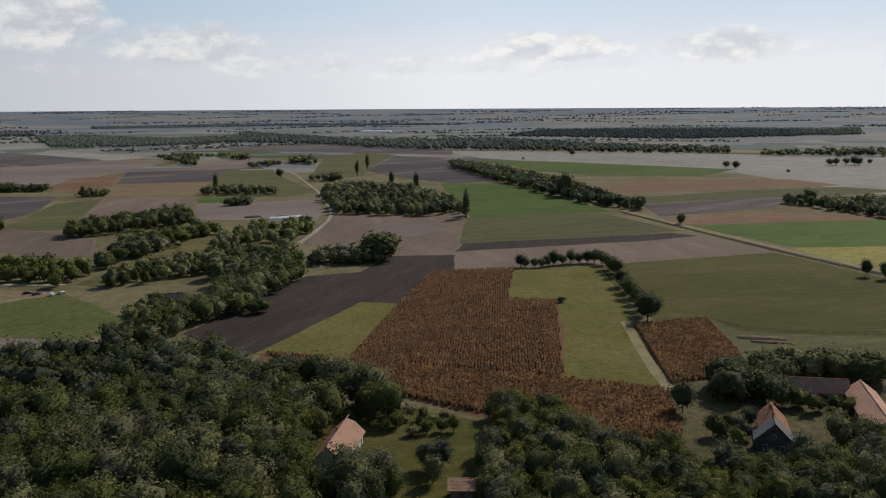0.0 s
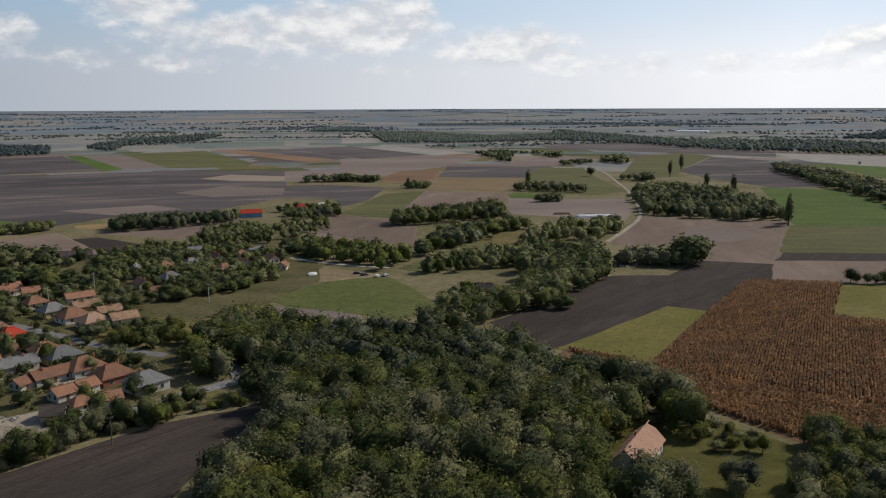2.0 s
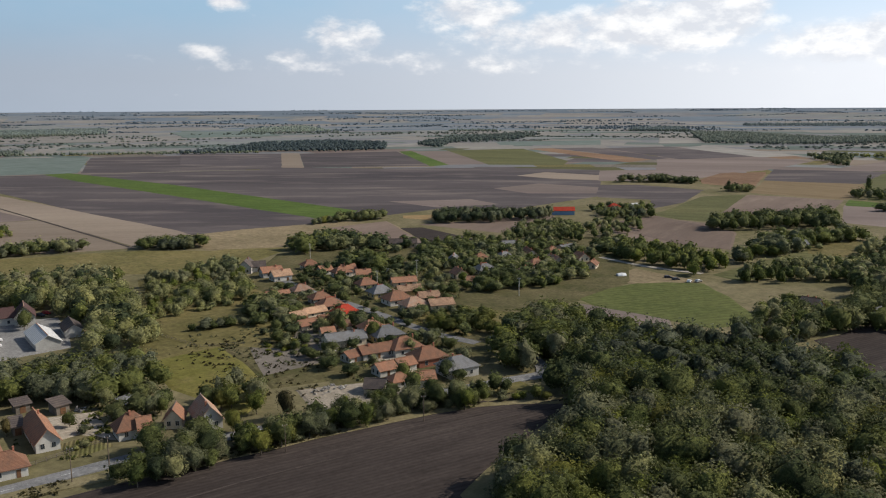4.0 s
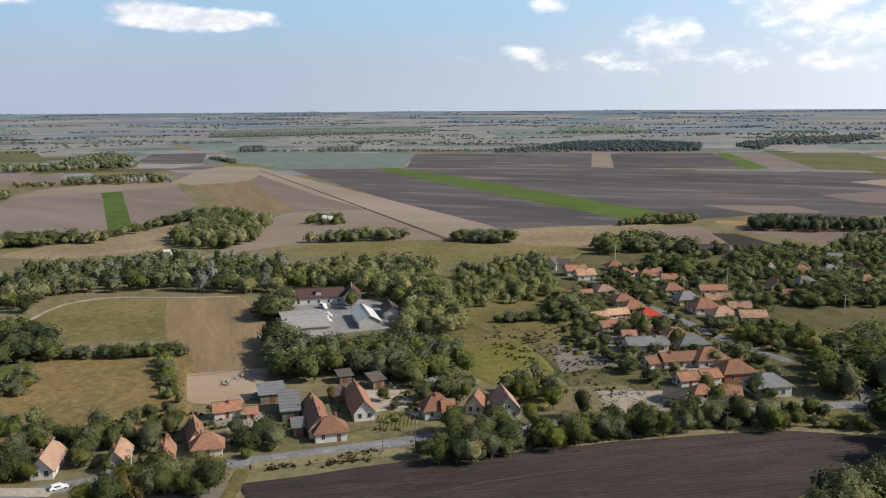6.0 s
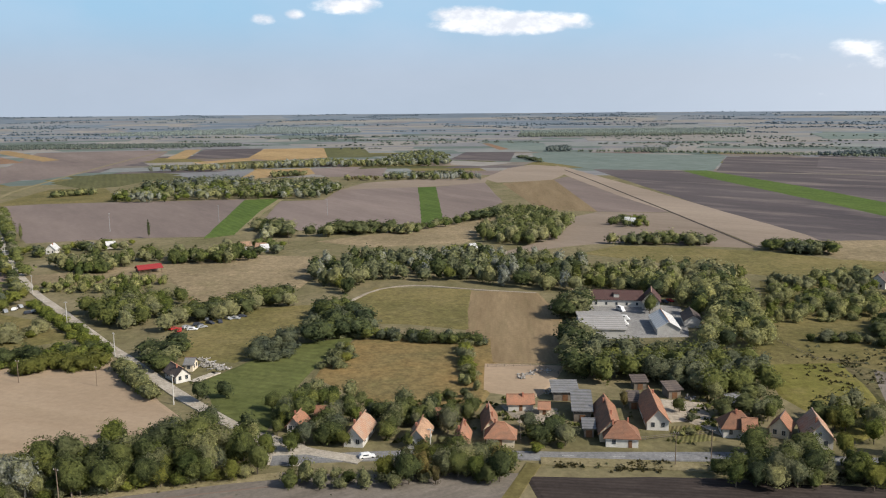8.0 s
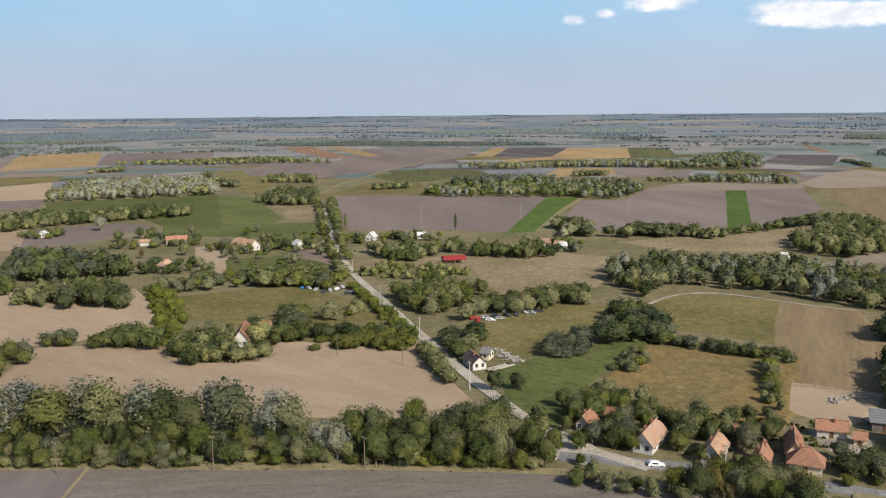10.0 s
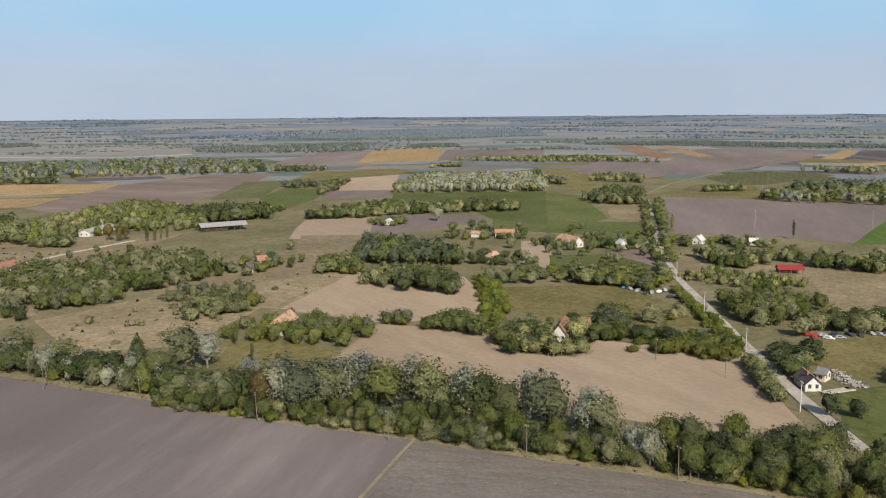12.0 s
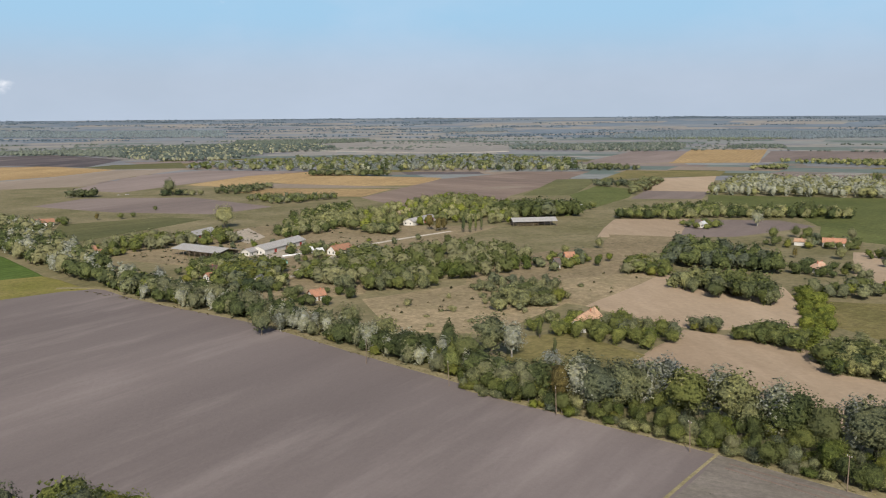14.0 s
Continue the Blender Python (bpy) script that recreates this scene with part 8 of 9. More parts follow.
# hedges and single trees
wood("broad olive shrub broad light", 5, 8, 4.2, (-187, 99), (-184, 115), (-176, 141), (-167, 172), (-158, 200), (-162, 205), (-173, 177), (-183, 147), (-189, 119), label='roadside hedge tree above dark ploughed soil')
wood("broad olive shrub broad", 5, 8, 4.2, (-197, 109), (-193, 123), (-186, 141), (-178, 159), (-171, 179), (-162, 196), (-155, 210), (-158, 214), (-166, 201), (-179, 185), (-184, 165), (-191, 145), (-199, 128), (-204, 113), label='roadside hedge tree above dark ploughed soil')
wood("broad light olive hedge", 5, 9, 4.6, (-214, -62), (-216, -48), (-221, -36), (-222, -25), (-215, -13), (-210, -3), (-214, -3), (-230, -13), (-243, -27), (-237, -44), (-225, -65), label='dense tree at the road bend')
wood("olive shrub", 4, 7, 5.5, (-269, -330), (-297, -346), (-319, -316), (-287, -285), (-252, -280))
wood("shrub olive hedge", 3, 6, 5, (-225, 20), (-219, 41), (-225, 42), (-231, 21), label='garden shrub before a cottage')
scrub("olive", 0.10, 1.2, (-296, 183), (-284, 208), (-262, 226), (-236, 208), (-226, 190), (-246, 172), (-272, 172), label="overgrown plants in the gardens behind the houses")
wood("shrub olive broad", 3, 5.5, 6.5, (-304, 190), (-292, 219), (-286, 215), (-297, 187), label='garden shrub in an overgrown row')
wood("shrub hedge", 2.5, 4, 6.5, (-262, 194), (-250, 214), (-236, 205), (-244, 188), label='low shrub in a weedy garden')
wood("shrub olive broad hedge", 4, 7, 4.2, (-200, -8), (-196, 14), (-197, 40), (-203, 56), (-207, 55), (-203, 38), (-203, 14), (-207, -4), label='low roadside shrub below the cottages')
wood("shrub broad hedge", 3, 5, 5, (-218, 55), (-214, 76), (-220, 78), (-224, 58), label='garden shrub before a cottage')
wood("shrub olive hedge", 3, 6, 6, (-220, 89), (-211, 113), (-205, 130), (-214, 136), (-219, 117), (-224, 98), label='garden shrub before a cottage')
tree(-545.7, -336.5, "dark", 9, 1.0)
tree(-564.8, -330.9, "dark", 9, 1.0)
tree(-579.8, -298.4, "olive", 9, 1.0)
tree(-518.7, -243.8, "olive", 10, 1.0)
tree(-509.3, -233.0, "olive", 7, 1.0)
tree(-546.8, -220.8, "dark", 9, 1.0)
tree(-528.7, -205.8, "broad", 8, 1.0)
tree(-547.3, -203.4, "olive", 7, 1.0)
tree(-536.9, -194.2, "broad", 8, 1.0)
tree(-484.9, -283.3, "brown", 7, 1.0)
tree(-499.7, -262.5, "olive", 9, 1.0)
tree(-526.4, -298.9, "olive", 8, 1.0)
tree(-588.5, -259.6, "light", 7, 1.0)
tree(-607.3, -259.2, "olive", 8, 1.0)
tree(-517.2, -317.8, "dark", 8, 1.0)
tree(-559.6, -319.5, "dark", 10, 1.0)
tree(-178.7, -225.9, "spruce", 13, 1.0)
tree(-167.2, -341.8, "poplar", 15, 1.0)
tree(-637.3, -199.7, "poplar", 13, 1.0)
tree(-633.0, -112.8, "poplar", 14, 1.0)
tree(-388.0, -526.8, "brown", 14, 1.0)
tree(-389.2, -517.5, "brown", 13, 1.0)
tree(-396.3, -519.9, "brown", 12, 1.0)
tree(-400.1, -500.4, "poplar", 14, 1.0)
tree(-404.0, -497.1, "poplar", 13, 1.0)
tree(-411.2, -499.3, "poplar", 14, 1.0)
tree(-418.5, -501.5, "poplar", 12, 1.0)
tree(-370.8, -337.8, "light", 7, 1.0)
tree(-387.4, -344.2, "light", 6, 1.0)
tree(-421.3, -383.9, "olive", 8, 1.0)
tree(-384.8, -378.4, "olive", 7, 1.0)
tree(-239.0, -52.6, "light", 7, 1.0)
tree(-252.4, 227.1, "spruce", 10, 1.0)
tree(-180.9, 208.6, "dark", 8, 1.0)
tree(-232.7, 226.5, "broad", 9, 1.0)
tree(-189.1, 196.8, "broad", 8, 1.0)
tree(-209.3, 221.7, "olive", 7, 1.0)
tree(-299.2, 236.8, "brown", 8, 1.0)
tree(-348.4, 304.5, "dark", 8, 1.0)
tree(-221.0, 260.2, "spruce", 8, 1.0)
tree(-230.1, 256.0, "light", 6, 1.0)
tree(-223.0, 254.5, "light", 6, 1.0)
tree(-192.4, 151.7, "brown", 11, 1.0)
tree(-177.8, 189.7, "broad", 9, 1.0)
tree(-353.3, 146.6, "broad", 8, 1.0)
tree(-226.8, 4.9, "broad", 6, 1.0)
tree(-223.9, 8.5, "light", 5.5, 1.0)
tree(-231.6, 2.1, "olive", 6, 1.0)
tree(-220.5, 26.0, "broad", 5, 1.0)
tree(-219.5, 30.0, "shrub", 4, 1.0)
tree(-226.8, 20.6, "broad", 6, 1.0)
tree(-234.7, 22.9, "dark", 7, 1.0)
tree(-238.4, 25.7, "dark", 8, 1.0)
tree(-220.9, 35.1, "shrub", 3, 1.0)
tree(-236.8, 40.9, "olive", 6, 1.0)
tree(-242.1, 47.7, "broad", 6, 1.0)
tree(-240.4, 92.9, "brown", 6, 1.0)
tree(-217.7, 79.4, "shrub", 3, 1.0)
tree(-217.8, 87.4, "poplar", 4, 1.0)
tree(-233.9, 107.6, "broad", 5, 1.0)
tree(-226.3, 107.8, "shrub", 3, 1.0)
tree(-252.0, 123.6, "broad", 7, 1.0)
tree(-240.8, 122.1, "olive", 7, 1.0)
tree(-223.1, 129.7, "broad", 6, 1.0)
tree(-214.3, 144.6, "broad", 7, 1.0)
tree(-240.3, -7.0, "light", 6, 1.0)
tree(-255.2, -11.3, "broad", 7, 1.0)
wood("olive shrub olive", 6, 8, 5.5, (-303, -21), (-310, -8), (-336, -6), (-332, -19))
wood("broad olive light broad", 6, 9, 6, (-219, -13), (-219, 0), (-219, 12), (-235, 13), (-254, -1), (-242, -11), label='leafy garden tree beside the cottages')
wood("broad olive dark", 6, 9, 6, (-225, 18), (-225, 34), (-231, 41), (-246, 41), (-251, 27), (-240, 19), label='leafy garden tree beside the cottages')
wood("olive broad light", 7, 10, 7, (-268, -551), (-345, -666), (-432, -717), (-369, -594), (-307, -557))
wood("olive light broad", 6, 9, 7, (-177, -414), (-214, -486), (-222, -441), (-193, -401))

# trees round the scattered houses
wood("dark olive broad broad light", 4, 7.5, 8.5, (-565, -312), (-527, -312), (-527, -274), (-565, -274))
wood("dark olive broad broad light", 4, 7.5, 7.5, (-553, -258), (-508, -258), (-508, -212), (-553, -212))
wood("dark olive broad broad light", 4, 7.5, 7.5, (-552, -216), (-522, -216), (-522, -186), (-552, -186))
wood("dark olive broad broad light", 4, 7.5, 8.5, (-550, -325), (-518, -325), (-518, -293), (-550, -293))
wood("dark olive broad broad light", 4, 7.5, 7.5, (-468, -265), (-435, -265), (-435, -232), (-468, -232))
wood("dark olive broad broad light", 4, 7.5, 7.5, (-332, -160), (-290, -160), (-290, -118), (-332, -118))
wood("dark olive broad broad light", 4, 7.5, 7.5, (-336, -148), (-308, -148), (-308, -120), (-336, -120))
wood("dark olive broad broad light", 4, 7.5, 8.5, (-604, -155), (-577, -155), (-577, -128), (-604, -128))
wood("dark olive broad broad light", 4, 7.5, 8.5, (-607, -145), (-578, -145), (-578, -115), (-607, -115))
wood("dark olive broad broad light", 4, 7.5, 8.5, (-595, -179), (-562, -179), (-562, -146), (-595, -146))
wood("dark olive broad broad light", 4, 7.5, 7.5, (-585, -57), (-555, -57), (-555, -26), (-585, -26))
wood("dark olive broad broad light", 4, 7.5, 7.5, (-574, -43), (-545, -43), (-545, -15), (-574, -15))
wood("dark olive broad broad light", 4, 7.5, 8.5, (-660, 12), (-625, 12), (-625, 47), (-660, 47))
wood("dark olive broad broad light", 4, 7.5, 7.5, (-362, -362), (-335, -362), (-335, -335), (-362, -335))
wood("dark olive broad broad light", 4, 7.5, 7.5, (-385, -376), (-356, -376), (-356, -346), (-385, -346))
wood("dark olive broad broad light", 4, 7.5, 7.5, (-454, -312), (-425, -312), (-425, -283), (-454, -283))
wood("dark olive broad broad light", 4, 7.5, 8.5, (-646, 228), (-619, 228), (-619, 255), (-646, 255))
wood("dark olive broad broad light", 4, 7.5, 8.5, (-645, 232), (-618, 232), (-618, 259), (-645, 259))
wood("dark olive broad broad light", 4, 7.5, 7.5, (-545, 87), (-517, 87), (-517, 115), (-545, 115))
wood("dark olive broad broad light", 4, 7.5, 7.5, (-578, -46), (-548, -46), (-548, -16), (-578, -16))
wood("dark olive broad broad light", 4, 7.5, 7.5, (-300, -494), (-259, -494), (-259, -453), (-300, -453))
wood("dark olive broad broad light", 4, 7.5, 7.5, (-277, -500), (-249, -500), (-249, -472), (-277, -472))
wood("dark olive broad broad light", 4, 7.5, 7.5, (-280, -492), (-252, -492), (-252, -464), (-280, -464))
wood("dark olive broad broad light", 4, 7.5, 7.5, (-200, -470), (-168, -470), (-168, -438), (-200, -438))
wood("dark olive broad broad light", 4, 7.5, 7.5, (-167, -585), (-136, -585), (-136, -554), (-167, -554))
wood("dark olive broad broad light", 4, 7.5, 7.5, (-168, -574), (-141, -574), (-141, -547), (-168, -547))
wood("dark olive broad broad light", 4, 7.5, 8.5, (-183, -770), (-144, -770), (-144, -732), (-183, -732))
wood("dark olive broad broad light", 4, 7.5, 7.5, (-215, -375), (-184, -375), (-184, -344), (-215, -344))
wood("dark olive broad broad light", 4, 7.5, 7.5, (-283, -264), (-239, -264), (-239, -220), (-283, -220))
wood("dark olive broad broad light", 4, 7.5, 7.5, (-209, -428), (-181, -428), (-181, -399), (-209, -399))
wood("dark olive broad broad light", 4, 7.5, 7.5, (-306, -476), (-279, -476), (-279, -449), (-306, -449))
wood("dark olive broad broad light", 4, 7.5, 7.5, (-192, -452), (-164, -452), (-164, -424), (-192, -424))
wood("dark olive broad broad light", 4, 7.5, 8.5, (-605, -581), (-570, -581), (-570, -546), (-605, -546))
wood("dark olive broad broad light", 4, 7.5, 8.5, (-577, -423), (-545, -423), (-545, -391), (-577, -391))
wood("dark olive broad broad light", 4, 7.5, 7.5, (-137, 366), (-105, 366), (-105, 398), (-137, 398))
wood("dark olive broad broad light", 4, 7.5, 7.5, (-108, 365), (-79, 365), (-79, 393), (-108, 393))
wood("dark olive broad broad light", 4, 7.5, 8.5, (-388, 632), (-355, 632), (-355, 665), (-388, 665))
wood("dark olive broad broad light", 4, 7.5, 7.5, (-195, 534), (-166, 534), (-166, 562), (-195, 562))
wood("dark olive broad broad light", 4, 7.5, 8.5, (-378, 653), (-348, 653), (-348, 684), (-378, 684))
wood("dark olive broad broad light", 4, 7.5, 7.5, (-398, 374), (-357, 374), (-357, 415), (-398, 415))
wood("dark olive broad broad light", 4, 7.5, 8.5, (-199, 568), (-168, 568), (-168, 598), (-199, 598))
wood("broad olive dark shrub", 4, 6.5, 8, (-222, -3), (-242, 7), (-250, 19), (-244, 32), (-239, 40), (-232, 42), (-232, 28), (-225, 14), (-212, 3), label='leafy garden tree beside the cottages')
wood("dark broad olive", 7, 10, 6, (-327, -1), (-373, 0), (-389, 13), (-361, 25), (-332, 27), (-336, 10))

wood("olive broad shrub", 4, 6, 6, (-333, 24), (-334, 38), (-327, 56), (-322, 67), (-316, 66), (-321, 46), (-331, 26))

# weeds and tussocks
scrub("dry", 1.1, 0.9, (-205, 58), (-203, 75), (-199, 97), (-188, 123), (-177, 158), (-172, 154), (-180, 125), (-193, 94), (-197, 73), (-203, 57))
scrub("olive", 0.10, 0.9, (-205, 58), (-203, 75), (-199, 97), (-188, 123), (-177, 158), (-172, 154), (-180, 125), (-193, 94), (-197, 73), (-203, 57), label="green weeds on the roadside bank")
scrub("dry", 0.3, 0.7, (-108, -470), (-132, -422), (-159, -336), (-166, -281), (-180, -198), (-194, -129), (-191, -126), (-176, -193), (-163, -275), (-156, -329), (-129, -411))
scrub("dry", 0.25, 0.7, (-173, -208), (-192, -128), (-203, -60), (-209, -7), (-207, -7), (-200, -59), (-189, -126), (-170, -205))

scrub("brown", 0.09, 1.1, (-284, 167), (-278, 207), (-245, 209), (-200, 181), (-206, 162), (-230, 148), label="brown weeds in an overgrown garden")
scrub("olive", 0.10, 1.5, (-323, 233), (-370, 303), (-373, 361), (-329, 375), (-240, 293), (-177, 214), (-188, 184), (-243, 199), (-285, 212), label="green garden plants between houses")
scrub("broad", 0.14, 1.4, (-228, -6), (-225, 20), (-219, 57), (-206, 125), (-216, 137), (-247, 119), (-256, 66), (-256, 23), (-247, -0), label="green garden plants round the cottages")
scrub("olive", 0.004, 1.6, (-219, -345), (-293, -340), (-341, -301), (-236, -262), (-194, -283), label="dull green bushes on dry pasture")
scrub("dry", 0.006, 1.0, (-219, -345), (-293, -340), (-341, -301), (-236, -262), (-194, -283))
scrub("olive", 0.004, 1.6, (-338, -388), (-379, -298), (-297, -273), (-279, -321), label="dull green bushes on dry pasture")
scrub("olive", 0.015, 1.4, (-165, -594), (-226, -613), (-303, -633), (-355, -589), (-343, -464), (-257, -412), (-186, -407), (-179, -475), label="weeds round the farm")
scrub("olive", 0.05, 0.9, (74, 236), (90, 240), (95, 217), (82, 213), (70, 217), label="overgrown garden plants")
scrub("olive", 0.035, 0.5, (-190, -124), (-200, -59), (-206, -8), (-202, 7), (-161, -3), (-143, -105), label="dark weed flecks on stubble")
wood("olive broad olive", 7, 10, 7, (-283, -158), (-308, -159), (-322, -134), (-306, -127), (-288, -137), (-280, -154))
wood("hedge light broad", 6, 8, 4.4, (-314, -112), (-324, -71), (-335, -74), (-329, -116), label='dense clipped yellow-green hedge tree')
wood("olive broad light", 7, 9, 6, (-309, -124), (-316, -114), (-354, -130), (-349, -136))
wood("olive light shrub", 5, 7, 6, (-346, -118), (-356, -105), (-376, -112), (-366, -125))

# woods far off towards the sun
wood("dark broad olive", 9, 12, 12, (-852, 1887), (-682, 1893), (-618, 1963), (-502, 2123), (-581, 2462), (-726, 2310), (-1049, 2550), (-1183, 2517))
wood("dark broad olive", 9, 13, 12, (-522, 2095), (-292, 2008), (-171, 1837), (1, 1706), (2, 2153), (-203, 2182), (-350, 2413), (-644, 2810))
wood("dark broad olive", 9, 13, 12, (1, 1728), (128, 1673), (268, 1600), (510, 1540), (558, 1690), (319, 1908), (165, 2167), (2, 2230))
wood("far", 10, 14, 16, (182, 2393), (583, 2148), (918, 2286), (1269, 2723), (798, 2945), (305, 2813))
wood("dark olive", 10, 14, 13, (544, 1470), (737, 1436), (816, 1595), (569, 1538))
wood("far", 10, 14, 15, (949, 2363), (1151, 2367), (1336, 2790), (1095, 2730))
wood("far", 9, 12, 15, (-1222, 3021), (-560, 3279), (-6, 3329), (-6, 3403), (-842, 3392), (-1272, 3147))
wood("dark olive", 8, 11, 9, (-487, 1482), (-362, 1261), (-403, 1430), (-449, 1571), (-493, 1502))
wood("olive light", 7, 10, 8, (-431, 1525), (-379, 1537), (-390, 1582), (-438, 1549))
wood("dark", 8, 11, 8, (-353, 1455), (-326, 1453), (-339, 1505), (-359, 1489))
wood("dark olive", 7, 10, 8, (-282, 1255), (-243, 1311), (-252, 1339), (-292, 1302))
wood("dark olive", 8, 11, 9, (-235, 1322), (-191, 1307), (-222, 1493), (-250, 1429))
tree(-204.2, 1083.8, "dark", 12.8, 1.3)
wood("olive dark broad", 8, 11, 8, (-245, 869), (-191, 871), (-164, 881), (-170, 896), (-205, 911), (-244, 900))
tree(-239.7, 908.4, "poplar", 20.3, 1.5)
wood("dark olive", 7, 10, 6, (-195, 778), (-176, 786), (-180, 801), (-196, 794))
wood("dark", 7, 10, 7, (-468, 909), (-418, 918), (-430, 931), (-489, 952))
wood("dark olive", 7, 10, 6, (-364, 859), (-340, 868), (-352, 897), (-367, 875))
tree(-361.8, 864.0, "poplar", 13.1, 1.5)
wood("olive dark olive broad", 9, 13, 9, (-111, 787), (-86, 709), (-11, 695), (8, 716), (20, 693), (13, 771), (-38, 906), (-89, 951), (-126, 925))
wood("dark olive", 8, 11, 8, (-158, 1032), (-121, 1030), (-126, 1078), (-159, 1049))
tree(-109.4, 1103.5, "poplar", 20.9, 1.5)
tree(-107.3, 1230.9, "poplar", 21.7, 1.5)
tree(-56.3, 948.2, "poplar", 19.9, 1.5)
tree(-27.1, 885.3, "poplar", 22.7, 1.5)
tree(18.6, 682.8, "poplar", 23.1, 1.5)
wood("olive dark broad", 9, 13, 8, (13, 1222), (53, 1051), (84, 940), (116, 814), (153, 733), (174, 728), (176, 739), (153, 844), (143, 922), (110, 1071), (62, 1225), (6, 1322))
tree(119.2, 844.6, "dark", 25.0, 1.1)
wood("dark olive light", 9, 12, 8, (304, 772), (325, 717), (345, 666), (397, 770), (345, 763), (316, 785))
tree(328.3, 766.7, "dark", 16.2, 1.2)
tree(399.2, 1215.2, "dark", 10.3, 1.4)
tree(405.3, 1193.2, "dark", 11.7, 1.4)
tree(559.5, 1248.3, "dark", 10.6, 1.4)
tree(568.9, 1247.6, "dark", 12.2, 1.4)
tree(587.6, 1257.9, "dark", 11.5, 1.4)
tree(594.1, 1245.6, "dark", 13.8, 1.4)
tree(600.4, 1245.1, "dark", 12.2, 1.4)
tree(632.3, 1278.6, "dark", 7.5, 1.4)
tree(449.1, 1120.2, "dark", 5.1, 1.4)
tree(226.5, 1515.2, "dark", 12.8, 1.4)
tree(132.0, 1413.9, "dark", 4.6, 1.4)
tree(179.8, 646.6, "dark", 4.3, 1.4)

# woods far off beyond the village
wood("olive dark broad", 8, 11, 9, (-1445, 909), (-1417, 977), (-1383, 1052), (-1281, 1143), (-1240, 1249), (-1442, 1454), (-1644, 1469), (-1687, 1279), (-1522, 1051), (-1468, 924))
wood("olive dark", 9, 12, 11, (-1346, 1457), (-1181, 1348), (-1329, 1556), (-1316, 1805), (-1497, 2170), (-1573, 2158), (-1520, 1828), (-1443, 1607))
wood("far", 9, 12, 14, (-2340, 1695), (-2174, 1968), (-2578, 2150), (-2546, 1868))
wood("far", 9, 12, 14, (-1869, 2179), (-1738, 2291), (-1807, 2351), (-1915, 2246))
wood("far", 9, 12, 14, (-1387, 2500), (-1182, 2540), (-1370, 2848), (-1478, 2705))
wood("dark dark olive", 9, 12, 6.5, (-439, 485), (-404, 522), (-381, 569), (-388, 581), (-455, 530), (-447, 497))
wood("dark olive", 7, 10, 6.5, (-498, 443), (-483, 487), (-493, 494), (-505, 453))
wood("olive light", 5, 7, 6, (-502, 424), (-501, 445), (-509, 451), (-509, 432))
wood("dark olive", 8, 11, 8, (-506, 886), (-454, 922), (-473, 944), (-504, 908))
wood("dark olive", 6, 8, 7, (-453, 923), (-428, 936), (-438, 949), (-457, 938))
wood("broad dark olive", 6, 9, 7, (-351, 589), (-329, 601), (-321, 626), (-341, 655), (-392, 658))
wood("olive dark silver", 9, 12, 9, (-917, -58), (-886, -28), (-884, 6), (-983, 34), (-1009, 33), (-1075, 3), (-1069, -66))
wood("olive dark", 8, 11, 9, (-1404, -87), (-1388, -12), (-1368, 96), (-1440, 102), (-1515, 30), (-1448, -50), (-1420, -87))
wood("olive silver dark", 10, 14, 10, (-1359, 88), (-1368, 145), (-1355, 219), (-1575, 247), (-1774, 243), (-1641, 175), (-1399, 99))
wood("silver olive olive dark", 9, 12, 9, (-1098, 93), (-1094, 135), (-1079, 180), (-1078, 216), (-1094, 218), (-1163, 195), (-1146, 122), (-1114, 95))
wood("olive brown", 5, 8, 9, (-1101, 39), (-1099, 91), (-1156, 85), (-1137, 47))
wood("far", 9, 12, 16, (-3150, -188), (-3064, 30), (-3122, 180), (-3432, 189), (-3648, -215))
wood("dark olive", 7, 9, 10, (-2666, 25), (-2631, 86), (-2696, 86), (-2727, 29))
wood("dark olive", 7, 9, 10, (-2703, 107), (-2680, 149), (-2749, 150), (-2769, 113))
wood("olive far", 9, 12, 12, (-2622, 637), (-2588, 852), (-2612, 974), (-2567, 1358), (-2933, 1551), (-3054, 1006), (-2996, 739))
wood("dark olive", 8, 11, 8, (-1747, 486), (-1721, 530), (-1902, 583), (-1899, 532))
wood("dark olive", 6, 8, 9, (-1721, 530), (-1615, 705), (-1452, 893), (-1353, 1019), (-1391, 1047), (-1649, 720), (-1728, 544))
wood("dark olive", 8, 10, 8, (-1687, 629), (-1642, 705), (-1769, 756), (-1761, 663))
wood("dark olive", 5, 7, 7, (-1557, 375), (-1389, 379), (-1457, 394), (-1566, 386))
wood("dark broad olive", 9, 13, 7, (-591, 113), (-559, 122), (-546, 149), (-577, 171), (-626, 194), (-651, 201), (-701, 191), (-712, 170), (-632, 138), (-606, 120))
wood("olive dark", 7, 10, 7, (-680, 122), (-677, 134), (-715, 170), (-734, 170), (-692, 129))
wood("dark olive", 6, 9, 6, (-544, 197), (-527, 237), (-527, 261), (-537, 263), (-552, 206))
wood("dark olive", 7, 9, 6, (-507, 284), (-483, 294), (-478, 316), (-488, 319), (-513, 294))
wood("olive light", 5, 7, 6, (-653, 236), (-645, 261), (-654, 263), (-660, 241))
wood("olive dark", 8, 11, 7, (-656, -43), (-640, -11), (-650, -13), (-674, -36))
wood("olive light dark", 5, 8, 6.5, (-638, 16), (-615, 64), (-651, 108), (-681, 126), (-689, 128), (-644, 83), (-654, 30))

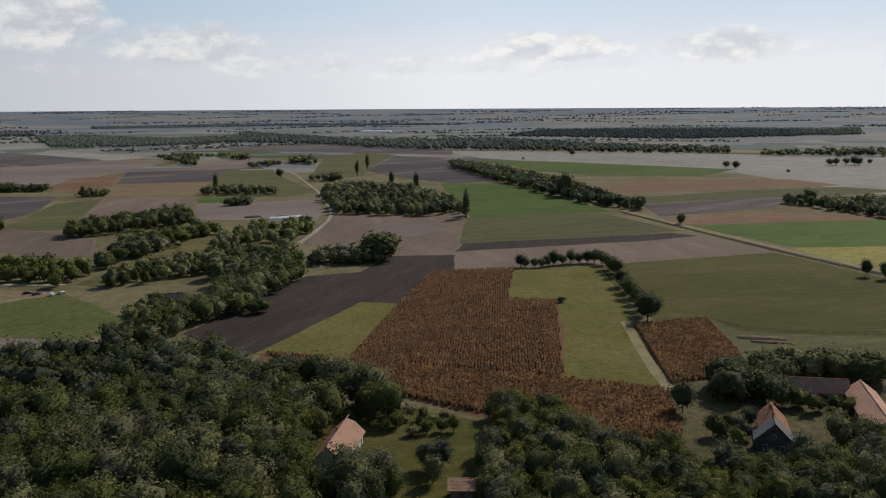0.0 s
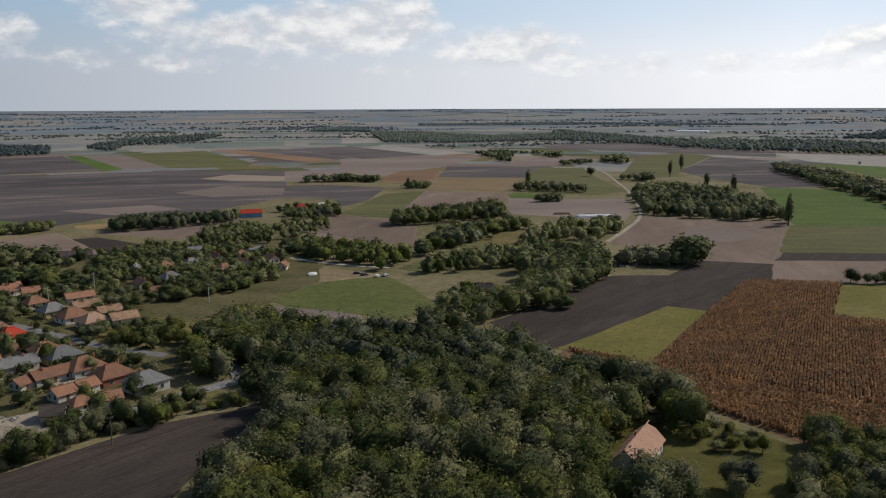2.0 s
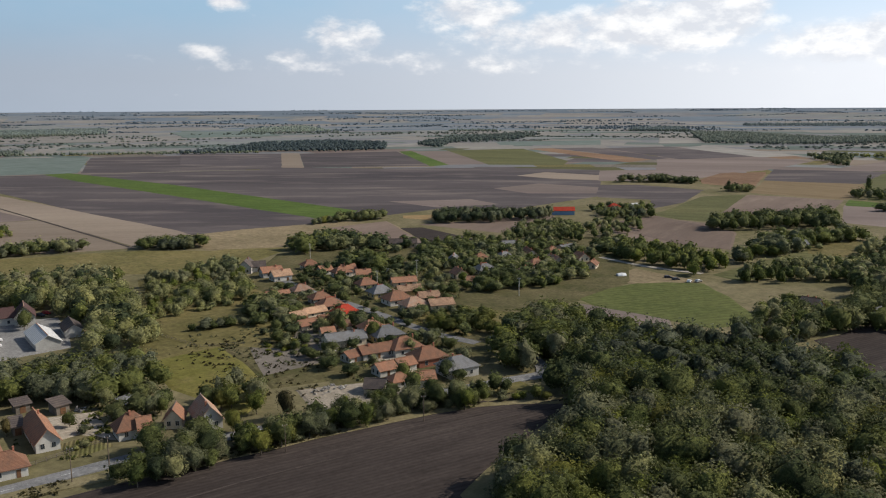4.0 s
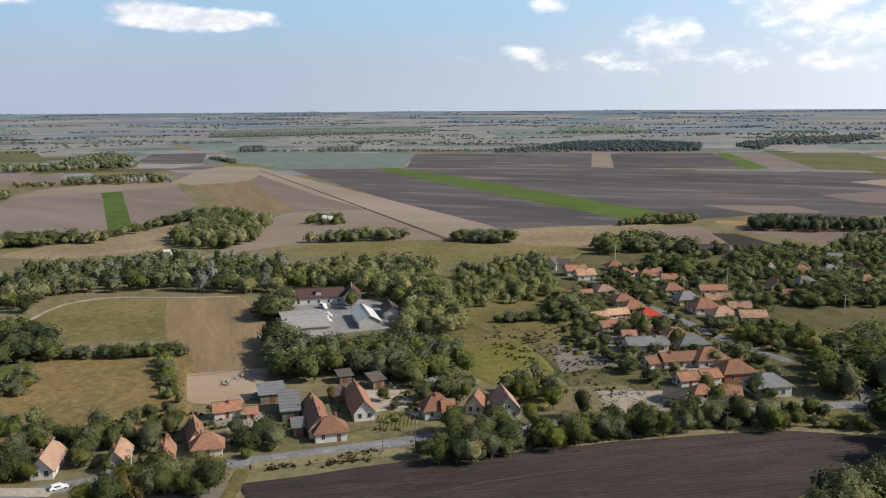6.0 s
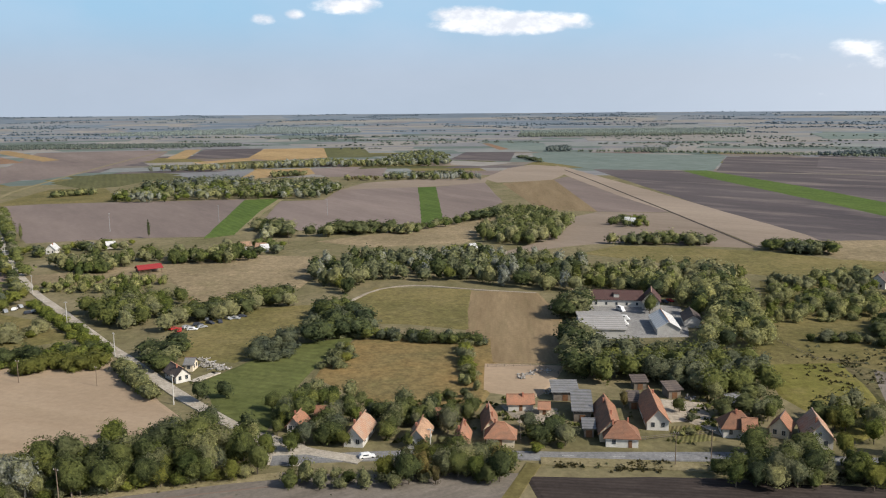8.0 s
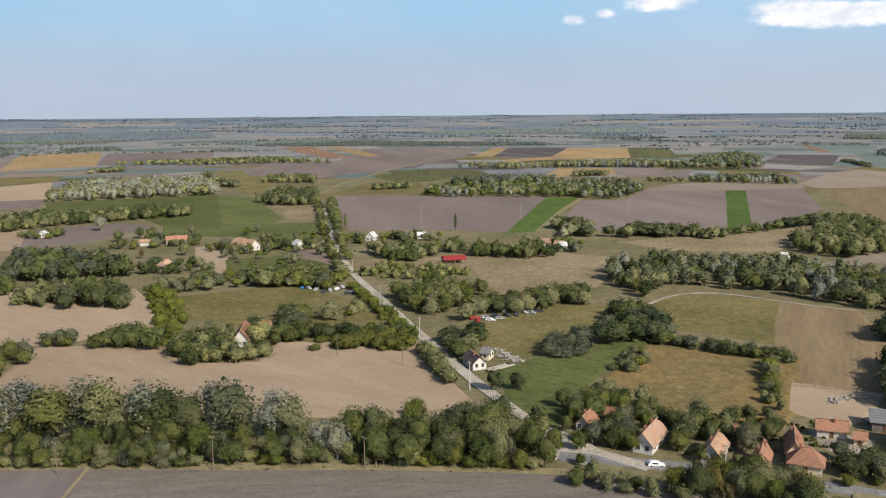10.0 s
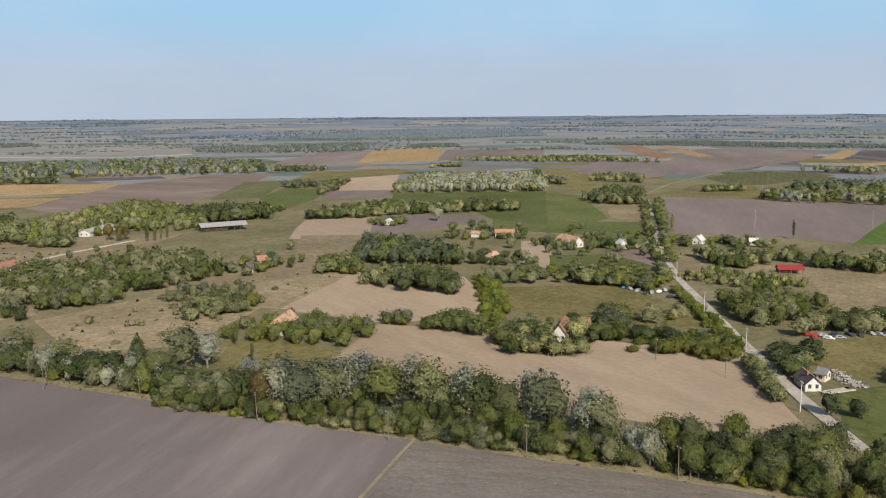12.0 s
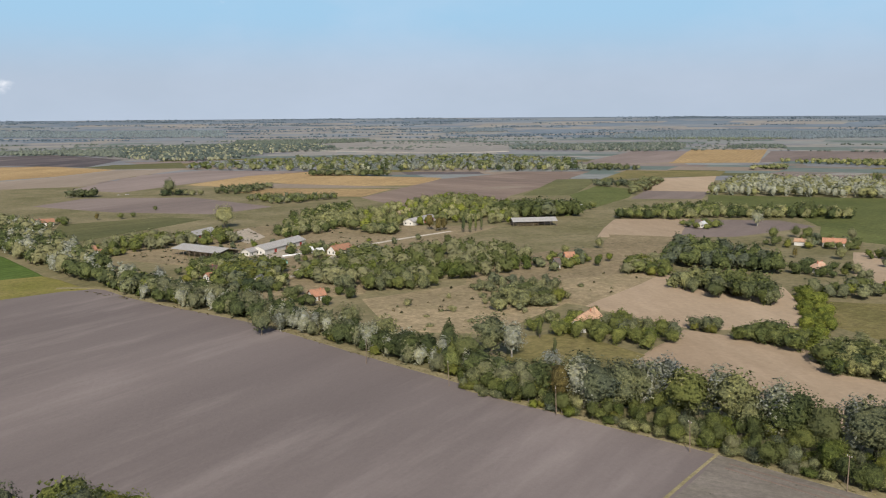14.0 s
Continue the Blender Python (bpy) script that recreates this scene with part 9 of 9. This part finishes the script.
# woods far off along the straight road
wood("olive light silver dark", 9, 13, 9, (-900, -198), (-879, -155), (-896, -128), (-896, -71), (-899, 1), (-968, 37), (-984, 36), (-962, -11), (-1001, -55), (-1113, -89), (-1082, -156), (-1013, -172), (-951, -194))
wood("silver silver olive", 11, 14, 9, (-1016, -190), (-1023, -154), (-1070, -82), (-1073, -65), (-1083, -66), (-1119, -125), (-1029, -185))
wood("silver olive", 10, 13, 10, (-1342, -243), (-1329, -158), (-1351, -109), (-1381, 81), (-1448, 24), (-1493, -29), (-1367, -102), (-1373, -163), (-1359, -241))
wood("dark olive", 8, 10, 8, (-1177, -49), (-1205, -3), (-1219, -8), (-1201, -48))
wood("olive dark", 7, 9, 7, (-954, -272), (-985, -230), (-994, -236), (-970, -271))
wood("dark olive broad", 9, 12, 7, (-804, -346), (-779, -308), (-796, -278), (-902, -317), (-917, -363), (-820, -349))
wood("dark olive", 8, 11, 8, (-1039, -435), (-1034, -364), (-1103, -388), (-1113, -462))
wood("olive dark", 7, 10, 7, (-1001, -489), (-969, -438), (-1019, -465), (-1042, -504))
tree(-1024.8, -508.6, "poplar", 16.9, 1.3)
tree(-1025.5, -504.9, "poplar", 16.9, 1.3)
tree(-1026.2, -501.2, "poplar", 16.9, 1.3)
wood("olive dark", 8, 11, 10, (-1370, -847), (-1377, -694), (-1446, -573), (-1460, -477), (-1470, -496), (-1568, -669), (-1494, -741), (-1387, -851))
wood("olive far", 8, 10, 12, (-2146, -924), (-2169, -634), (-2208, -167), (-2338, -177), (-2455, -718), (-2255, -963))
wood("far", 8, 11, 14, (-3014, -682), (-3081, -158), (-3243, 125), (-3588, 137), (-3472, -287), (-3229, -687))
wood("dark olive", 7, 9, 9, (-1879, -918), (-1887, -846), (-1969, -885), (-1930, -940))
wood("silver olive silver dark", 11, 14, 13, (-507, -1390), (-582, -1283), (-643, -1208), (-803, -1061), (-877, -993), (-964, -912), (-1123, -1092), (-1120, -1322), (-970, -1403), (-817, -1489), (-617, -1451), (-518, -1404))
wood("dark olive", 10, 12, 9, (-598, -1117), (-687, -1035), (-696, -1048), (-607, -1130))
wood("olive silver dark", 10, 13, 13, (-539, -1798), (-575, -1622), (-672, -1583), (-854, -1792), (-1134, -1949), (-1178, -2149), (-997, -2350), (-818, -2348), (-686, -2310))
wood("olive dark", 8, 11, 11, (-378, -2155), (-475, -2058), (-553, -1846), (-658, -2192), (-527, -2280), (-406, -2310))
wood("far", 9, 12, 16, (-593, -3368), (-906, -3119), (-1255, -2958), (-1443, -3402), (-665, -3767))
wood("far", 9, 12, 15, (-953, -2248), (-1421, -2305), (-1506, -2340), (-1535, -2489), (-1164, -2652))
wood("silver olive", 9, 12, 11, (-1392, -1581), (-1442, -1439), (-1509, -1327), (-1619, -1256), (-1880, -1429), (-1996, -1551), (-1654, -1653), (-1407, -1589))
wood("dark olive", 8, 11, 8, (-980, -933), (-1046, -872), (-1053, -889), (-1054, -998))
wood("silver silver olive", 12, 15, 9, (-783, -562), (-830, -496), (-879, -422), (-1046, -505), (-992, -595), (-984, -645), (-855, -604))
wood("dark olive", 8, 10, 8, (-1168, -777), (-1215, -734), (-1245, -759), (-1186, -779))
wood("dark olive", 8, 10, 11, (-1794, -1257), (-1892, -1154), (-2049, -1270), (-1896, -1316))
wood("olive dark", 7, 9, 8, (-770, -717), (-805, -686), (-830, -717), (-823, -763))
wood("olive brown", 6, 9, 6, (-713, -614), (-784, -643), (-885, -707), (-918, -741), (-839, -716))
wood("broad olive broad", 13, 16, 8, (-488, -568), (-498, -532), (-540, -513), (-556, -533), (-542, -580), (-500, -579))
wood("dark broad olive", 8, 11, 7, (-552, -487), (-572, -450), (-609, -444), (-690, -361), (-693, -348), (-706, -360), (-715, -416), (-676, -430), (-667, -469), (-649, -499), (-580, -499))
tree(-679.7, -390.1, "dark", 15.7, 1.2)
tree(-597.0, -382.7, "silver", 13.6, 1.3)
wood("far", 9, 12, 15, (-2161, -1953), (-2305, -1581), (-2737, -1336), (-3099, -1514), (-2721, -2118), (-2327, -2104))
wood("far", 9, 12, 15, (-2048, -2718), (-2285, -2602), (-2406, -2812), (-2185, -2900))
wood("olive dark", 8, 11, 7, (-239, -991), (-265, -977), (-268, -995), (-246, -1002))
wood("dark olive", 7, 9, 7, (-323, -944), (-371, -920), (-373, -933), (-337, -975))
tree(-339.4, -956.2, "olive", 19.7, 0.9)
wood("dark olive", 7, 9, 7, (-378, -923), (-403, -910), (-456, -941), (-473, -975), (-408, -976))
wood("olive dark", 6, 9, 7, (-373, -835), (-387, -772), (-459, -785), (-465, -795), (-440, -824), (-384, -843))
tree(-273.2, -644.0, "olive", 18.9, 1.15)
tree(-226.5, -755.9, "dark", 5.9, 1.4)
tree(-238.5, -761.8, "dark", 5.0, 1.4)
tree(-271.9, -803.6, "dark", 4.8, 1.4)
tree(-207.8, -761.2, "brown", 6.8, 1.4)

# far land
distant_land()
